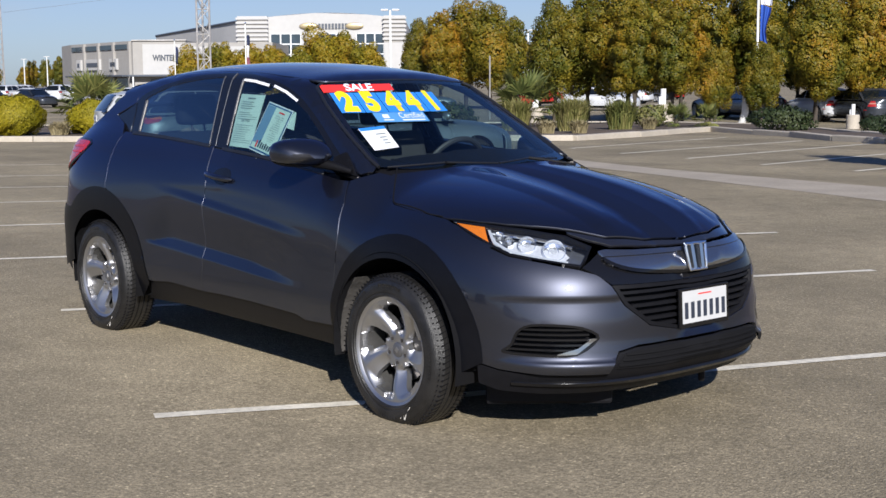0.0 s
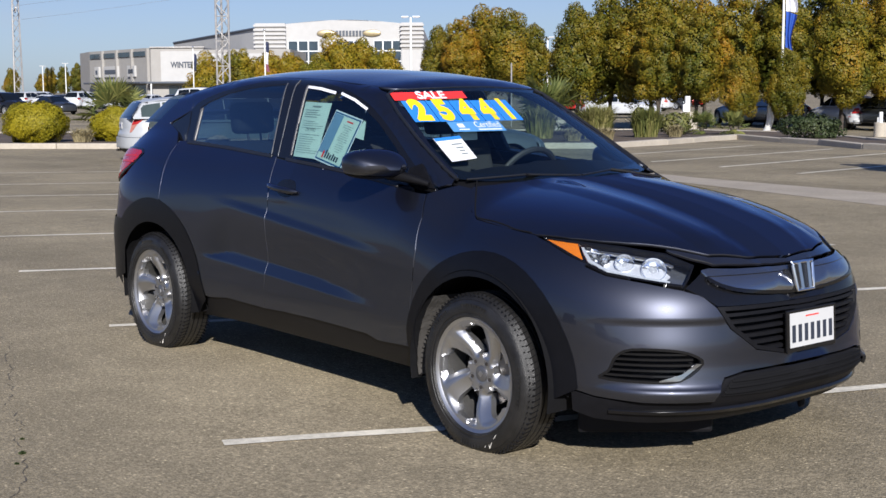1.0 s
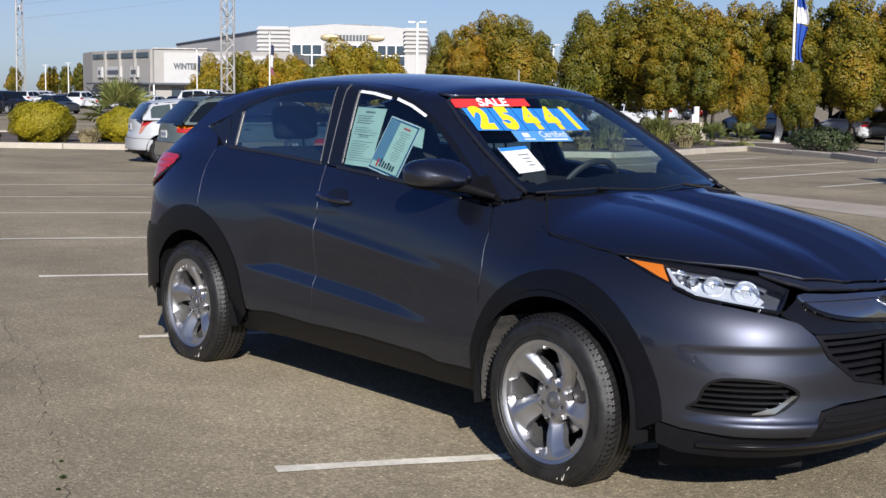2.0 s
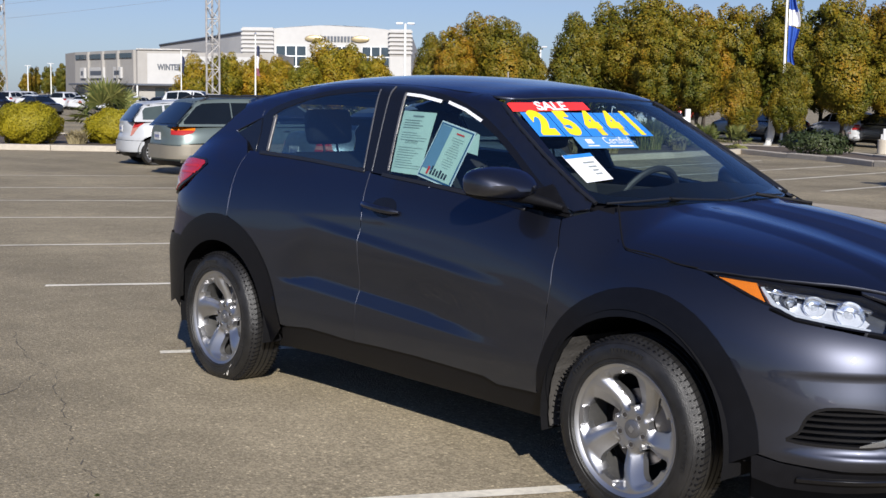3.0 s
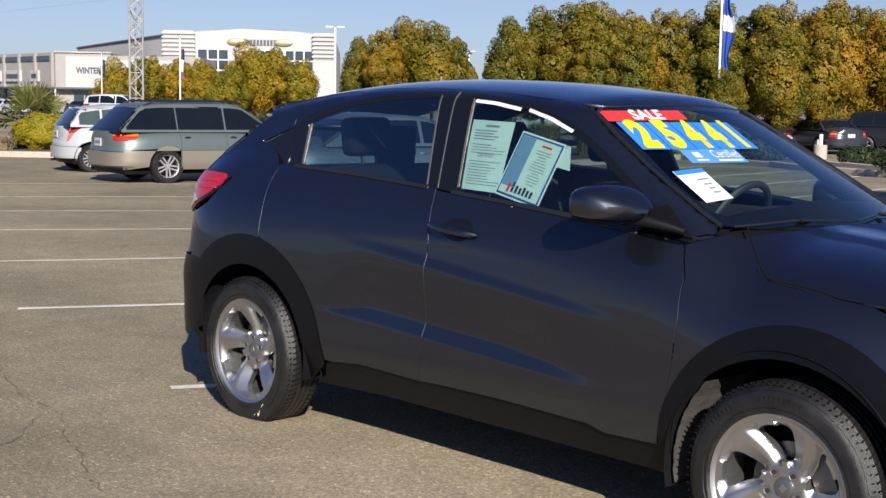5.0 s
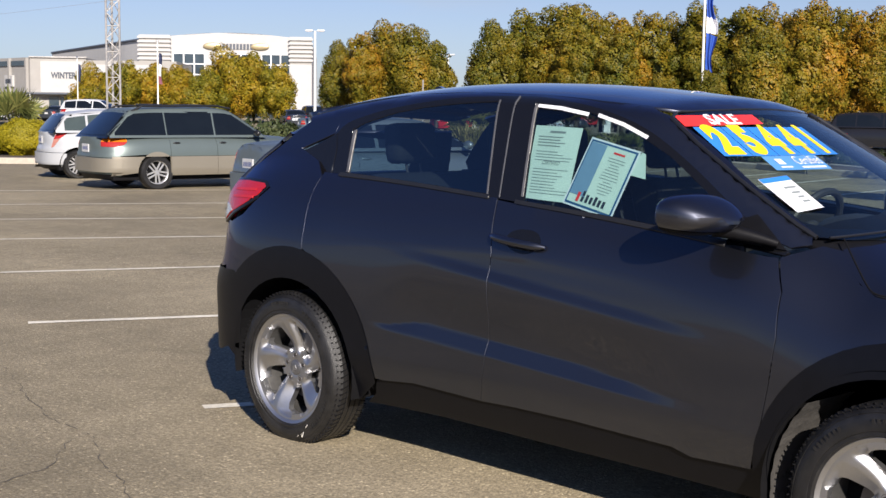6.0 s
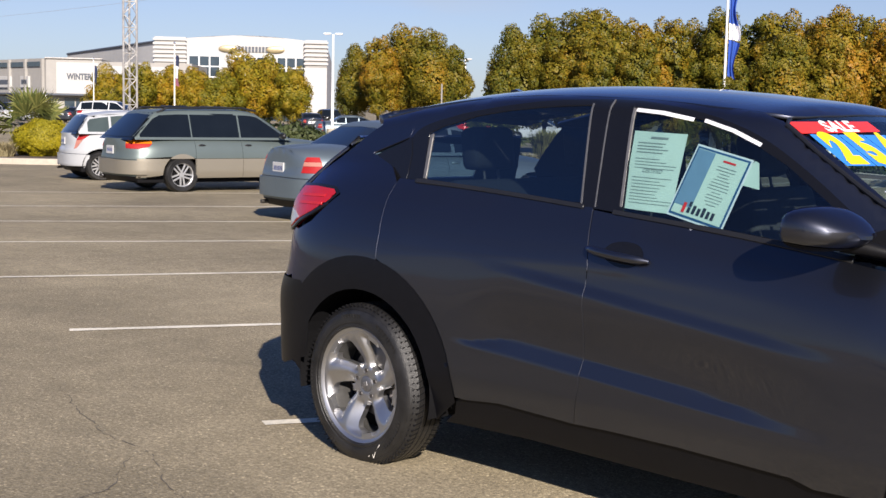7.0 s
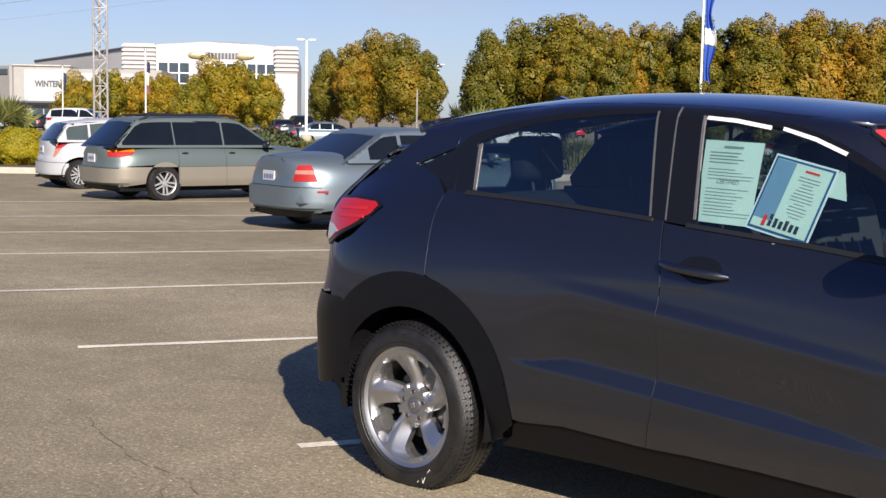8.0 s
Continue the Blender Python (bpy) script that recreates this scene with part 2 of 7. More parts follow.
def soften(poly, n=6, closed=False):
    """A smooth line through a few points."""
    p = np.array(poly, float)
    q = np.vstack([p[-1], p, p[0], p[1]]) if closed else np.vstack([2 * p[0] - p[1], p, 2 * p[-1] - p[-2]])
    out = []
    for i in range(1, len(q) - 2):
        for t in np.linspace(0, 1, n, endpoint=False):
            out.append(0.5 * (2 * q[i] + (q[i + 1] - q[i - 1]) * t + (2 * q[i - 1] - 5 * q[i] + 4 * q[i + 1] - q[i + 2]) * t**2 + (3 * q[i] - q[i - 1] - 3 * q[i + 1] + q[i + 2]) * t**3))
    if not closed:
        out.append(p[-1])
    return np.array(out)


def fill(poly, res, holes=(), shear=0.0):
    """Triangles over a flat outline, with inner points."""
    gap = res * 0.6
    loops = [dense(poly, gap)] + [dense(h, gap) for h in holes]
    lo, hi = loops[0].min(0), loops[0].max(0)
    gx, gy = np.meshgrid(np.arange(lo[0] + res / 2, hi[0], res), np.arange(lo[1] + res / 2, hi[1] + shear * (hi[0] - lo[0]), res))
    gx = gx + (np.arange(gx.shape[0])[:, None] % 2) * res / 2
    g = np.stack([gx.ravel(), gy.ravel() - shear * (gx.ravel() - lo[0])], 1)
    g = g[inside(loops[0], g)] if len(g) else g
    for h in loops[1:]:
        g = g[~inside(h, g)] if len(g) else g
    edge = np.vstack(loops)
    if len(g):
        keep = np.ones(len(g), bool)
        for e in edge:
            keep &= ((g - e) ** 2).sum(1) > (res * 0.45) ** 2
        g = g[keep]
    pts = np.vstack([edge, g]) if len(g) else edge
    edges, k = [], 0
    for l in loops:
        edges += [(k + i, k + (i + 1) % len(l)) for i in range(len(l))]
        k += len(l)
    v, _, f, _, _, _ = delaunay_2d_cdt([Vector(p) for p in pts], edges, [], 0, 1e-5)
    v = np.array([tuple(p) for p in v])
    f = np.array([tuple(t) for t in f])
    c = v[f].mean(1)
    ok = inside(loops[0], c)
    for h in loops[1:]:
        ok &= ~inside(h, c)
    return v, f[ok]


def wrap(poly, aim, out, res=0.04, lift=0.0, rim=0.012, holes=(), flip=False, shear=0.0):
    """Lays a flat outline on a skin. Returns points, faces and normals."""
    v, f = fill(poly, res, holes, shear)
    p, d = aim(v)
    q = cast(out, p, d)
    n = slope(out, q)
    q = q + n * lift
    t = q[f]
    fn = np.cross(t[:, 1] - t[:, 0], t[:, 2] - t[:, 0])
    back = (fn * n[f[:, 0]]).sum(1) < 0
    f[back] = f[back][:, ::-1]
    faces, normals = [tuple(t) for t in f], n
    if rim:
        count = {}
        for a, b, c in f:
            for e in ((a, b), (b, c), (c, a)):
                count[tuple(sorted(e))] = count.get(tuple(sorted(e)), []) + [e]
        border = [e[0] for e in count.values() if len(e) == 1]
        k = len(q)
        ids = sorted({i for e in border for i in e})
        m = {i: j for j, i in enumerate(ids)}
        side = np.zeros((len(ids), 3))
        for a, b in border:
            s = np.cross(q[b] - q[a], n[a])
            side[m[a]] += s
            side[m[b]] += s
        side /= np.linalg.norm(side, axis=1, keepdims=True) + 1e-9
        q = np.vstack([q, q[ids], q[ids] - n[ids] * rim])
        normals = np.vstack([n, side * 0.8 + n[ids] * 0.6, side])
        for a, b in border:
            faces.append((k + m[b], k + m[a], k + len(ids) + m[a], k + len(ids) + m[b]))
    if flip:
        q = q * (1, -FAR_SIDE, 1)
        q[:, 1] /= 1 + 0.07 * step((0.8 - q[:, 2]) / 0.1) * step((q[:, 0] - 1.5) / 0.3)
        normals = normals * (1, -1, 1)
        faces = [t[::-1] for t in faces]
    return q, faces, normals


def panel(name, poly, aim, out, material, parent, label="", **k):
    q, f, n = wrap(poly, aim, out, **k)
    return mesh_ob(name, q, f, material, parent, label, normals=n)


def from_side(v):
    z = np.zeros(len(v))
    return np.stack([v[:, 0], z, v[:, 1]], 1), np.tile((0.0, -1.0, 0.0), (len(v), 1))


def from_below(v):
    return np.stack([v[:, 0], v[:, 1], np.full(len(v), 0.45)], 1), np.tile((0.0, 0.0, 1.0), (len(v), 1))


def from_cabin(v):
    return np.stack([v[:, 0], v[:, 1], np.full(len(v), 1.1)], 1), np.tile((0.0, 0.0, 1.0), (len(v), 1))


def to_front(v):
    z = np.zeros(len(v))
    return np.stack([z - 0.2, v[:, 0], v[:, 1]], 1), np.tile((1.0, 0.0, 0.0), (len(v), 1))


def round_nose(v):
    a = np.radians(v[:, 0] * 60)
    return np.stack([np.full(len(v), 1.2), np.zeros(len(v)), v[:, 1]], 1), np.stack([np.cos(a), np.sin(a), np.zeros(len(v))], 1)


def round_tail(v):
    a = np.radians(v[:, 0] * 60)
    return np.stack([np.full(len(v), -1.3), np.zeros(len(v)), v[:, 1]], 1), np.stack([-np.cos(a), np.sin(a), np.zeros(len(v))], 1)


def nose(points):
    """Points (degrees round the nose, height) as a flat outline."""
    return [(a / 60, z) for a, z in points]


def both(half):
    """A half outline (from the middle round to the middle) and its mirror image."""
    return list(half) + [(-u, v) for u, v in reversed(half) if abs(u) > 1e-6]


def arc(cx, cz, r, a0, a1, n=14, r1=None):
    return [(cx + (r + ((r1 or r) - r) * t) * math.cos(radians(a0 + (a1 - a0) * t)), cz + (r + ((r1 or r) - r) * t) * math.sin(radians(a0 + (a1 - a0) * t))) for t in np.linspace(0, 1, n)]


def text_mesh(body, size, depth=0.0, shear=0.0, bold=0.0):
    cu = bpy.data.curves.new("writing", 'FONT')
    cu.body, cu.size, cu.extrude, cu.shear, cu.offset = body, size, depth, shear, bold
    cu.align_x, cu.align_y = 'CENTER', 'CENTER'
    ob = bpy.data.objects.new("writing", cu)
    me = bpy.data.meshes.new_from_object(ob)
    bpy.data.objects.remove(ob)
    return me

# ---- the outer skin of the grey hatchback, as inside/outside functions ----
def knots(x, pts):
    """Smooth curve through the knots (x, value), flat beyond its ends."""
    xs = np.array([p[0] for p in pts], float)
    ys = np.array([p[1] for p in pts], float)
    m = np.gradient(ys, xs)
    x = np.clip(np.asarray(x, float), xs[0], xs[-1])
    i = np.clip(np.searchsorted(xs, x, side="right") - 1, 0, len(xs) - 2)
    h = xs[i + 1] - xs[i]
    t = (x - xs[i]) / h
    return ((2 * t**3 - 3 * t**2 + 1) * ys[i] + (t**3 - 2 * t**2 + t) * h * m[i]
            + (3 * t**2 - 2 * t**3) * ys[i + 1] + (t**3 - t**2) * h * m[i + 1])


def step(t):
    t = np.clip(t, 0, 1)
    return t * t * (3 - 2 * t)


FAR_SIDE = 0.955
BELT = [(-2.1, 1.04), (-1.7, 1.09), (-1.15, 1.083), (-0.3, 1.038), (0.3, 0.99), (0.81, 0.935), (1.2, 0.88)]
CROWN = [(0.7, 1.0), (1.1, 0.972), (1.4, 0.937), (1.7, 0.88), (1.95, 0.803), (2.08, 0.737), (2.15, 0.67), (2.22, 0.5)]
NOSE = [(0.1, 2.03), (0.2, 2.15), (0.26, 2.2), (0.4, 2.2), (0.55, 2.195), (0.64, 2.185), (0.7, 2.17), (0.8, 2.14)]
TAIL = [(0.15, 1.98), (0.28, 2.03), (0.45, 2.045), (0.62, 2.04), (0.69, 2.0), (0.8, 1.985), (0.9, 2.0), (1.0, 2.04), (1.1, 1.98)]
WIDTH = [(-2.2, 0.87), (-1.3, 0.87), (-0.75, 0.838), (0.0, 0.832), (0.8, 0.835), (1.3, 0.852), (2.2, 0.85)]


def half_width(x, z):
    """Half the width of the lower body at x and height z; negative outside its length."""
    x, z = np.broadcast_arrays(np.asarray(x, float), np.asarray(z, float))
    w = knots(x, WIDTH)
    f = step((x - 0.75) / 0.4)
    z0 = 0.62 - 0.12 * f
    top = (knots(x, BELT) + 0.18) * (1 - f) + knots(x, CROWN) * f
    n = 2.6 + 0.4 * f
    t = np.clip((z - z0) / np.maximum(top - z0, 0.02), 0, 1)
    w = w * np.clip(1 - t**n, 0, 1) ** (1 / n)
    # tuck towards the sill, and the two pressed blades along the doors
    w = w - 0.055 * np.clip((0.42 - z) / 0.2, 0, 1.5) ** 1.6 * (1 - step((x - 1.35) / 0.3)) * (1 - step((-1.45 - x) / 0.3))
    crease = 0.527 - 0.064 * (x + 0.77)
    tall = 0.012 + 0.043 * step((x + 0.79) / 0.26) - 0.02 * step((x - 0.1) / 0.5)
    amp = 0.021 * step((x + 0.86) / 0.3) * step((0.74 - x) / 0.55)
    w = w - amp * np.clip((z - crease) / tall, 0, 1) * (1 - step((z - crease - tall) / 0.24))
    shoulder = 0.775 - 0.109 * (x + 0.15)
    amp = 0.011 * step((x + 0.85) / 0.6) * step((0.8 - x) / 0.5)
    w = w - amp * step((z - shoulder + 0.03) / 0.045) * (1 - step((z - shoulder - 0.05) / 0.16))
    # nose and tail in plan
    nose, tail = knots(z, NOSE), knots(z, TAIL)
    e = 3.0 - 0.3 * step((z - 0.45) / 0.3)
    u = np.clip((x - 1.15) / (nose - 1.15), 0, None)
    w = w * np.clip(1 - u**e, 0, 1) ** (1 / e)
    u = np.clip((-x - 1.25) / (tail - 1.25), 0, None)
    w = w * np.clip(1 - u**4.4, 0, 1) ** (1 / 4.4)
    over = np.maximum(x - nose, -x - tail)
    over = np.maximum(over, z - top)
    return np.where(over > 0, -over, w)


def span(y):
    """Distance from the middle; the off side is a touch narrower."""
    return np.where(y > 0, y / FAR_SIDE, -y)


def spread(x, y, z):
    """The off side of the bumper draws in a little more than the wings."""
    return span(y) * (1 + 0.07 * (y > 0) * step((0.8 - z) / 0.1) * step((x - 1.5) / 0.3))


def body_out(x, y, z):
    return spread(x, y, z) - half_width(x, z)


ROOF = [(-1.8, 1.32), (-1.5, 1.382), (-0.95, 1.45), (-0.4, 1.457), (0.0, 1.43), (0.33, 1.385), (0.6, 1.30)]


def smax(a, b, k):
    return 0.5 * (a + b + np.sqrt((a - b) ** 2 + k * k))


def cabin_out(x, y, z):
    """Below zero inside the cabin (glass, pillars and roof)."""
    ay = span(y)
    side = (ay - (0.712 - 0.43 * (z - 1.035) - 0.085 * np.clip(x + 0.1, 0, 2) - 0.03 * np.clip(-0.9 - x, 0, 2))) * 0.92
    roof = z - (knots(x, ROOF) - 0.05 * (ay / 0.55) ** 2.4)
    wind = (x - (0.353 + (1.349 - z) / 0.535 - 0.115 * (ay / 0.55) ** 2 - 0.1 * (1.349 - z) * (z - 0.98))) * 0.47
    rear = (-x - (1.965 - 0.9 * (z - 1.05) - 0.1 * (ay / 0.6) ** 3)) * 0.74
    f = smax(side, roof, 0.035)
    f = smax(f, wind, 0.012)
    return smax(smax(f, rear, 0.02), 0.86 - z, 0.02)


def cast(out, p, v, far=3.0, n=60):
    """Where rays from inside at p along v leave the shape."""
    p, v = np.asarray(p, float), np.asarray(v, float)
    s = np.linspace(0, far, n)
    q = p[:, None, :] + s[None, :, None] * v[:, None, :]
    o = out(q[..., 0], q[..., 1], q[..., 2]) > 0
    i = np.where(o.any(1), o.argmax(1), n - 1)
    lo, hi = s[np.maximum(i - 1, 0)], s[i]
    for _ in range(26):
        mid = (lo + hi) / 2
        q = p + mid[:, None] * v
        o = out(q[:, 0], q[:, 1], q[:, 2]) > 0
        hi, lo = np.where(o, mid, hi), np.where(o, lo, mid)
    return p + hi[:, None] * v


def slope(out, q, h=0.004):
    g = np.stack([out(*(q + d).T) - out(*(q - d).T) for d in np.eye(3) * h], 1)
    return g / (np.linalg.norm(g, axis=1, keepdims=True) + 1e-9)

# ---- the grey hatchback ----
def car_out(x, y, z):
    a, b = body_out(x, y, z), cabin_out(x, y, z)
    return 0.5 * (a + b - np.sqrt((a - b) ** 2 + 0.03**2))


WHEEL_R = 0.316
FRONT_X, REAR_X = 1.288, -1.302
FRONT_Z, REAR_Z = 0.266, 0.29

front_arch = arc(1.3, 0.272, 0.452, 172, 4, 20, 0.476)
rear_arch = arc(-1.3, 0.305, 0.482, 2, 150, 18)
B_SEAM = [(-0.285, 1.035), (-0.235, 0.86), (-0.228, 0.6), (-0.235, 0.45), (-0.26, 0.325)]
F_SEAM = [(0.845, 0.93), (0.895, 0.84), (0.91, 0.71), (0.9, 0.6), (0.875, 0.45)]
R_SEAM = [(-1.262, 1.075), (-1.25, 1.02), (-1.236, 0.95), (-1.222, 0.88), (-1.215, 0.79)]
LIGHT_LOW = [(-31.8, 0.66), (-40, 0.68), (-48, 0.70), (-52.7, 0.73)]
LIGHT_REAR = [(-52.7, 0.73), (-59.4, 0.77), (-66.0, 0.807)]
LIGHT_TOP = [(-66.0, 0.807), (-55.3, 0.80), (-44, 0.787), (-34, 0.765), (-28.3, 0.727)]


def belt(a, b, n=8, dz=0.0):
    return [(x, float(knots(x, BELT)) + dz) for x in np.linspace(a, b, n)]


def shrink(poly, d):
    """Draws an outline inwards by d, for the gap round a panel."""
    p = np.array(poly, float)
    area = 0.5 * np.sum(p[:, 0] * np.roll(p[:, 1], -1) - np.roll(p[:, 0], -1) * p[:, 1])
    s = 1 if area > 0 else -1
    e1 = p - np.roll(p, 1, 0)
    e2 = np.roll(p, -1, 0) - p
    n = []
    for a, b in zip(e1, e2):
        a, b = a / (np.linalg.norm(a) + 1e-9), b / (np.linalg.norm(b) + 1e-9)
        m = np.array([-(a[1] + b[1]), a[0] + b[0]]) * s
        l = np.linalg.norm(m)
        n.append(m / l / max(0.45, l / 2) if l > 1e-6 else np.zeros(2))
    return p + np.array(n) * d


def build_wheel(name, parent, x, y, z, outward, turn):
    """A tyre on a five-spoke alloy rim; outward is -1 or 1 along y."""
    hub = new(name)
    hub.parent = parent
    hub.matrix_basis = pose(x, y, z, 90 if outward < 0 else -90, 0, 0) @ pose(0, 0, 0, 0, 0, turn)
    hub["label"] = "black tyre on a machined five-spoke alloy rim"
    R, w = WHEEL_R, 0.1
    # the tyre flattens where it meets the ground
    sgn = 1 if outward < 0 else -1
    rise = Vector((sgn * math.sin(radians(sgn * turn)), sgn * math.cos(radians(turn)), 0))
    floor_ = float(height(x, y)) - z

    def settle(b):
        for v in b.verts:
            h = v.co.dot(rise)
            k = max(0.0, 1 - (h - floor_) / 0.1) if h < floor_ + 0.1 else 0.0
            v.co.z += math.copysign(0.007 * min(1.0, k) ** 2, v.co.z) if abs(v.co.z) > 0.05 else 0.0
            if h < floor_:
                v.co += rise * (floor_ - h)
        return b
    # tyre: rounded shoulders, tread ribs with grooves
    prof = [(0.222, -w + 0.012), (0.231, -w), (0.262, -w - 0.003), (0.284, -w + 0.004), (0.3, -w + 0.016), (R - 0.005, -w + 0.032)]
    tread = []
    for k in range(5):
        a = -w + 0.036 + k * 0.0265
        tread += [(R, a), (R, a + 0.02), (R - 0.008, a + 0.0215), (R - 0.008, a + 0.025)]
    prof += tread[:-2] + [(R - 0.005, w - 0.032), (0.3, w - 0.016), (0.293, w - 0.009), (0.2915, w - 0.0105), (0.284, w - 0.004), (0.262, w + 0.003), (0.243, w + 0.0015), (0.2415, w - 0.001), (0.231, w), (0.222, w - 0.012)]
    part("tyre", settle(lathe(prof, 120)), RUBBER, hub, smooth=True, angle=30)
    bm = None
    for i in range(84):
        a = 2 * math.pi * i / 84
        for s in (-1, 1):
            bm = block(R - 0.006, R + 0.0006, -0.0022, 0.0022, s * (w - 0.064), s * (w - 0.026), 0, 1, bm, Matrix.Rotation(a, 4, 'Z') @ pose(0, 0, 0, 16 * s, 0, 0))
            bm = block(-0.014, 0.012, -0.0016, 0.0016, -0.002, 0.0015, 0, 1, bm, Matrix.Rotation(a + 0.02, 4, 'Z') @ Matrix.Translation((0.304, 0, s * (w - 0.0225))) @ Matrix.Rotation(-s * 0.95, 4, 'Y'))
    tagged(part("tread_pattern", settle(bm), DARK, hub), kind="stuff")
    # raised sidewall bars in place of the lettering
    bm = None
    for a0, a1 in ((20, 48), (70, 92), (150, 185), (205, 226), (290, 322)):
        for a in np.arange(a0, a1, 3.4):
            bm = block(0.262, 0.277, -0.0045, 0.0045, w + 0.0005, w + 0.0035, 0, 1, bm, Matrix.Rotation(radians(float(a)), 4, 'Z'))
    tagged(part("sidewall_lettering", settle(bm), RUBBER, hub), kind="stuff")
    if outward < 0:
        # a chalked tick low on the sidewall
        zig = [(-73, 0.276), (-67, 0.262), (-67.5, 0.284), (-62, 0.262), (-55, 0.25)]
        pts = [(r_ * math.cos(radians(a - turn)), r_ * math.sin(radians(a - turn)), w + 0.0015) for a, r_ in zig]
        part("chalk_mark", tube(pts, 0.0022, 5), CHALK, hub, "pale chalk mark")
    # barrel and lip
    bm = lathe([(0.193, 0.058), (0.2, 0.07), (0.212, 0.085), (0.2235, 0.0925), (0.2275, 0.09), (0.2275, 0.073)], 96)
    part("rim", bm, ALLOY, hub, smooth=True, angle=35)
    part("rim_barrel", lathe([(0.192, -0.09), (0.188, -0.02), (0.19, 0.05), (0.193, 0.058)], 72), BARREL, hub, "dark inside of the rim", smooth=True)
    # face of five broad twisted blades with pointed windows between them
    outer = [(0.211 * math.cos(a), 0.211 * math.sin(a)) for a in np.linspace(0, 2 * math.pi, 90, endpoint=False)]
    holes = []
    for k in range(5):
        c = k * 72 + 36
        h = [(-9, 0.083), (1, 0.079), (10, 0.085), (14, 0.11), (15.5, 0.14), (17.5, 0.165), (15, 0.183), (4, 0.19), (-9, 0.19), (-19, 0.183), (-21, 0.162), (-19, 0.132), (-16, 0.1)]
        twist = lambda r: 13 * (r - 0.08) / 0.11
        holes.append(soften([(r * math.cos(radians(c + a + twist(r))), r * math.sin(radians(c + a + twist(r)))) for a, r in h], 3, True))
    v, f = fill(outer, 0.006, holes)
    r = np.hypot(v[:, 0], v[:, 1])
    a = np.degrees(np.arctan2(v[:, 1], v[:, 0]))
    sw = (a - 118 * np.clip(r - 0.08, 0, 1) + 36) % 72 - 36
    up = 0.049 + 0.035 * step((r - 0.065) / 0.14) - 0.01 * step((0.045 - r) / 0.04)
    blade = step((r - 0.062) / 0.03) * step((0.205 - r) / 0.022)
    ridge = np.where(sw > -3, -0.0011 * (sw + 3), 0.0005 * (sw + 3)) + np.where(sw < -11, 0.0022 * (sw + 11), 0)
    ridge = ridge * blade * (np.abs(sw) < 27)
    top = np.column_stack([v, up + np.clip(ridge, -0.024, 0.01)])
    n = len(top)
    low = top - (0, 0, 0.026)
    fc = [tuple(t) for t in f]
    ar = np.cross(top[f[:, 1]] - top[f[:, 0]], top[f[:, 2]] - top[f[:, 0]])[:, 2]
    fc = [t if s > 0 else t[::-1] for t, s in zip(fc, ar)]
    seen = {}
    for t in fc:
        for e in ((t[0], t[1]), (t[1], t[2]), (t[2], t[0])):
            seen.setdefault(tuple(sorted(e)), []).append(e)
    wall = [(b_, a_, a_ + n, b_ + n) for (a_, b_), in (x_ for x_ in seen.values() if len(x_) == 1)]
    bm = bmesh.new()
    vs = [bm.verts.new(p) for p in np.vstack([top, low])]
    for t in fc:
        bm.faces.new([vs[i] for i in t])
    for t in wall:
        bm.faces.new([vs[i] for i in t])
    part("spokes", bm, ALLOY, hub, smooth=True, angle=32)
    bm = lathe([(0.0, 0.053), (0.026, 0.053), (0.031, 0.05), (0.032, 0.04)], 32)
    cap = part("centre_cap", bm, ALLOYDARK, hub, "plain grey centre cap", smooth=True)
    part("cap_emblem", block(-0.01, 0.01, -0.009, 0.009, 0.052, 0.0545, 0.001), ALLOY, cap)
    for k in range(5):
        b = radians(72 * k)
        part("wheel_nut", rod((0.053 * math.cos(b), 0.053 * math.sin(b), 0.03), (0.053 * math.cos(b), 0.053 * math.sin(b), 0.052), 0.0085, None, 6), STEEL, hub)
        part("nut_pocket", lathe([(0.0145, 0.0503), (0.013, 0.049), (0.012, 0.04)], 16), ALLOYDARK, hub).matrix_basis = Matrix.Translation((0.053 * math.cos(b), 0.053 * math.sin(b), 0))
    part("brake_disc", lathe([(0.05, 0.0), (0.13, 0.0), (0.131, -0.004), (0.131, -0.018), (0.07, -0.02)], 64), STEEL, hub, smooth=True)
    part("backing", lathe([(0.0, -0.03), (0.19, -0.035)], 40), DARK, hub)
    b = block(0.085, 0.16, -0.06, 0.06, -0.012, 0.03, 0.012, 2)
    b.transform(Matrix.Rotation(radians(-turn + (24 if x > 0 else 60)), 4, 'Z'))
    part("brake_caliper", b, BARE, hub, smooth=True)
    return hub


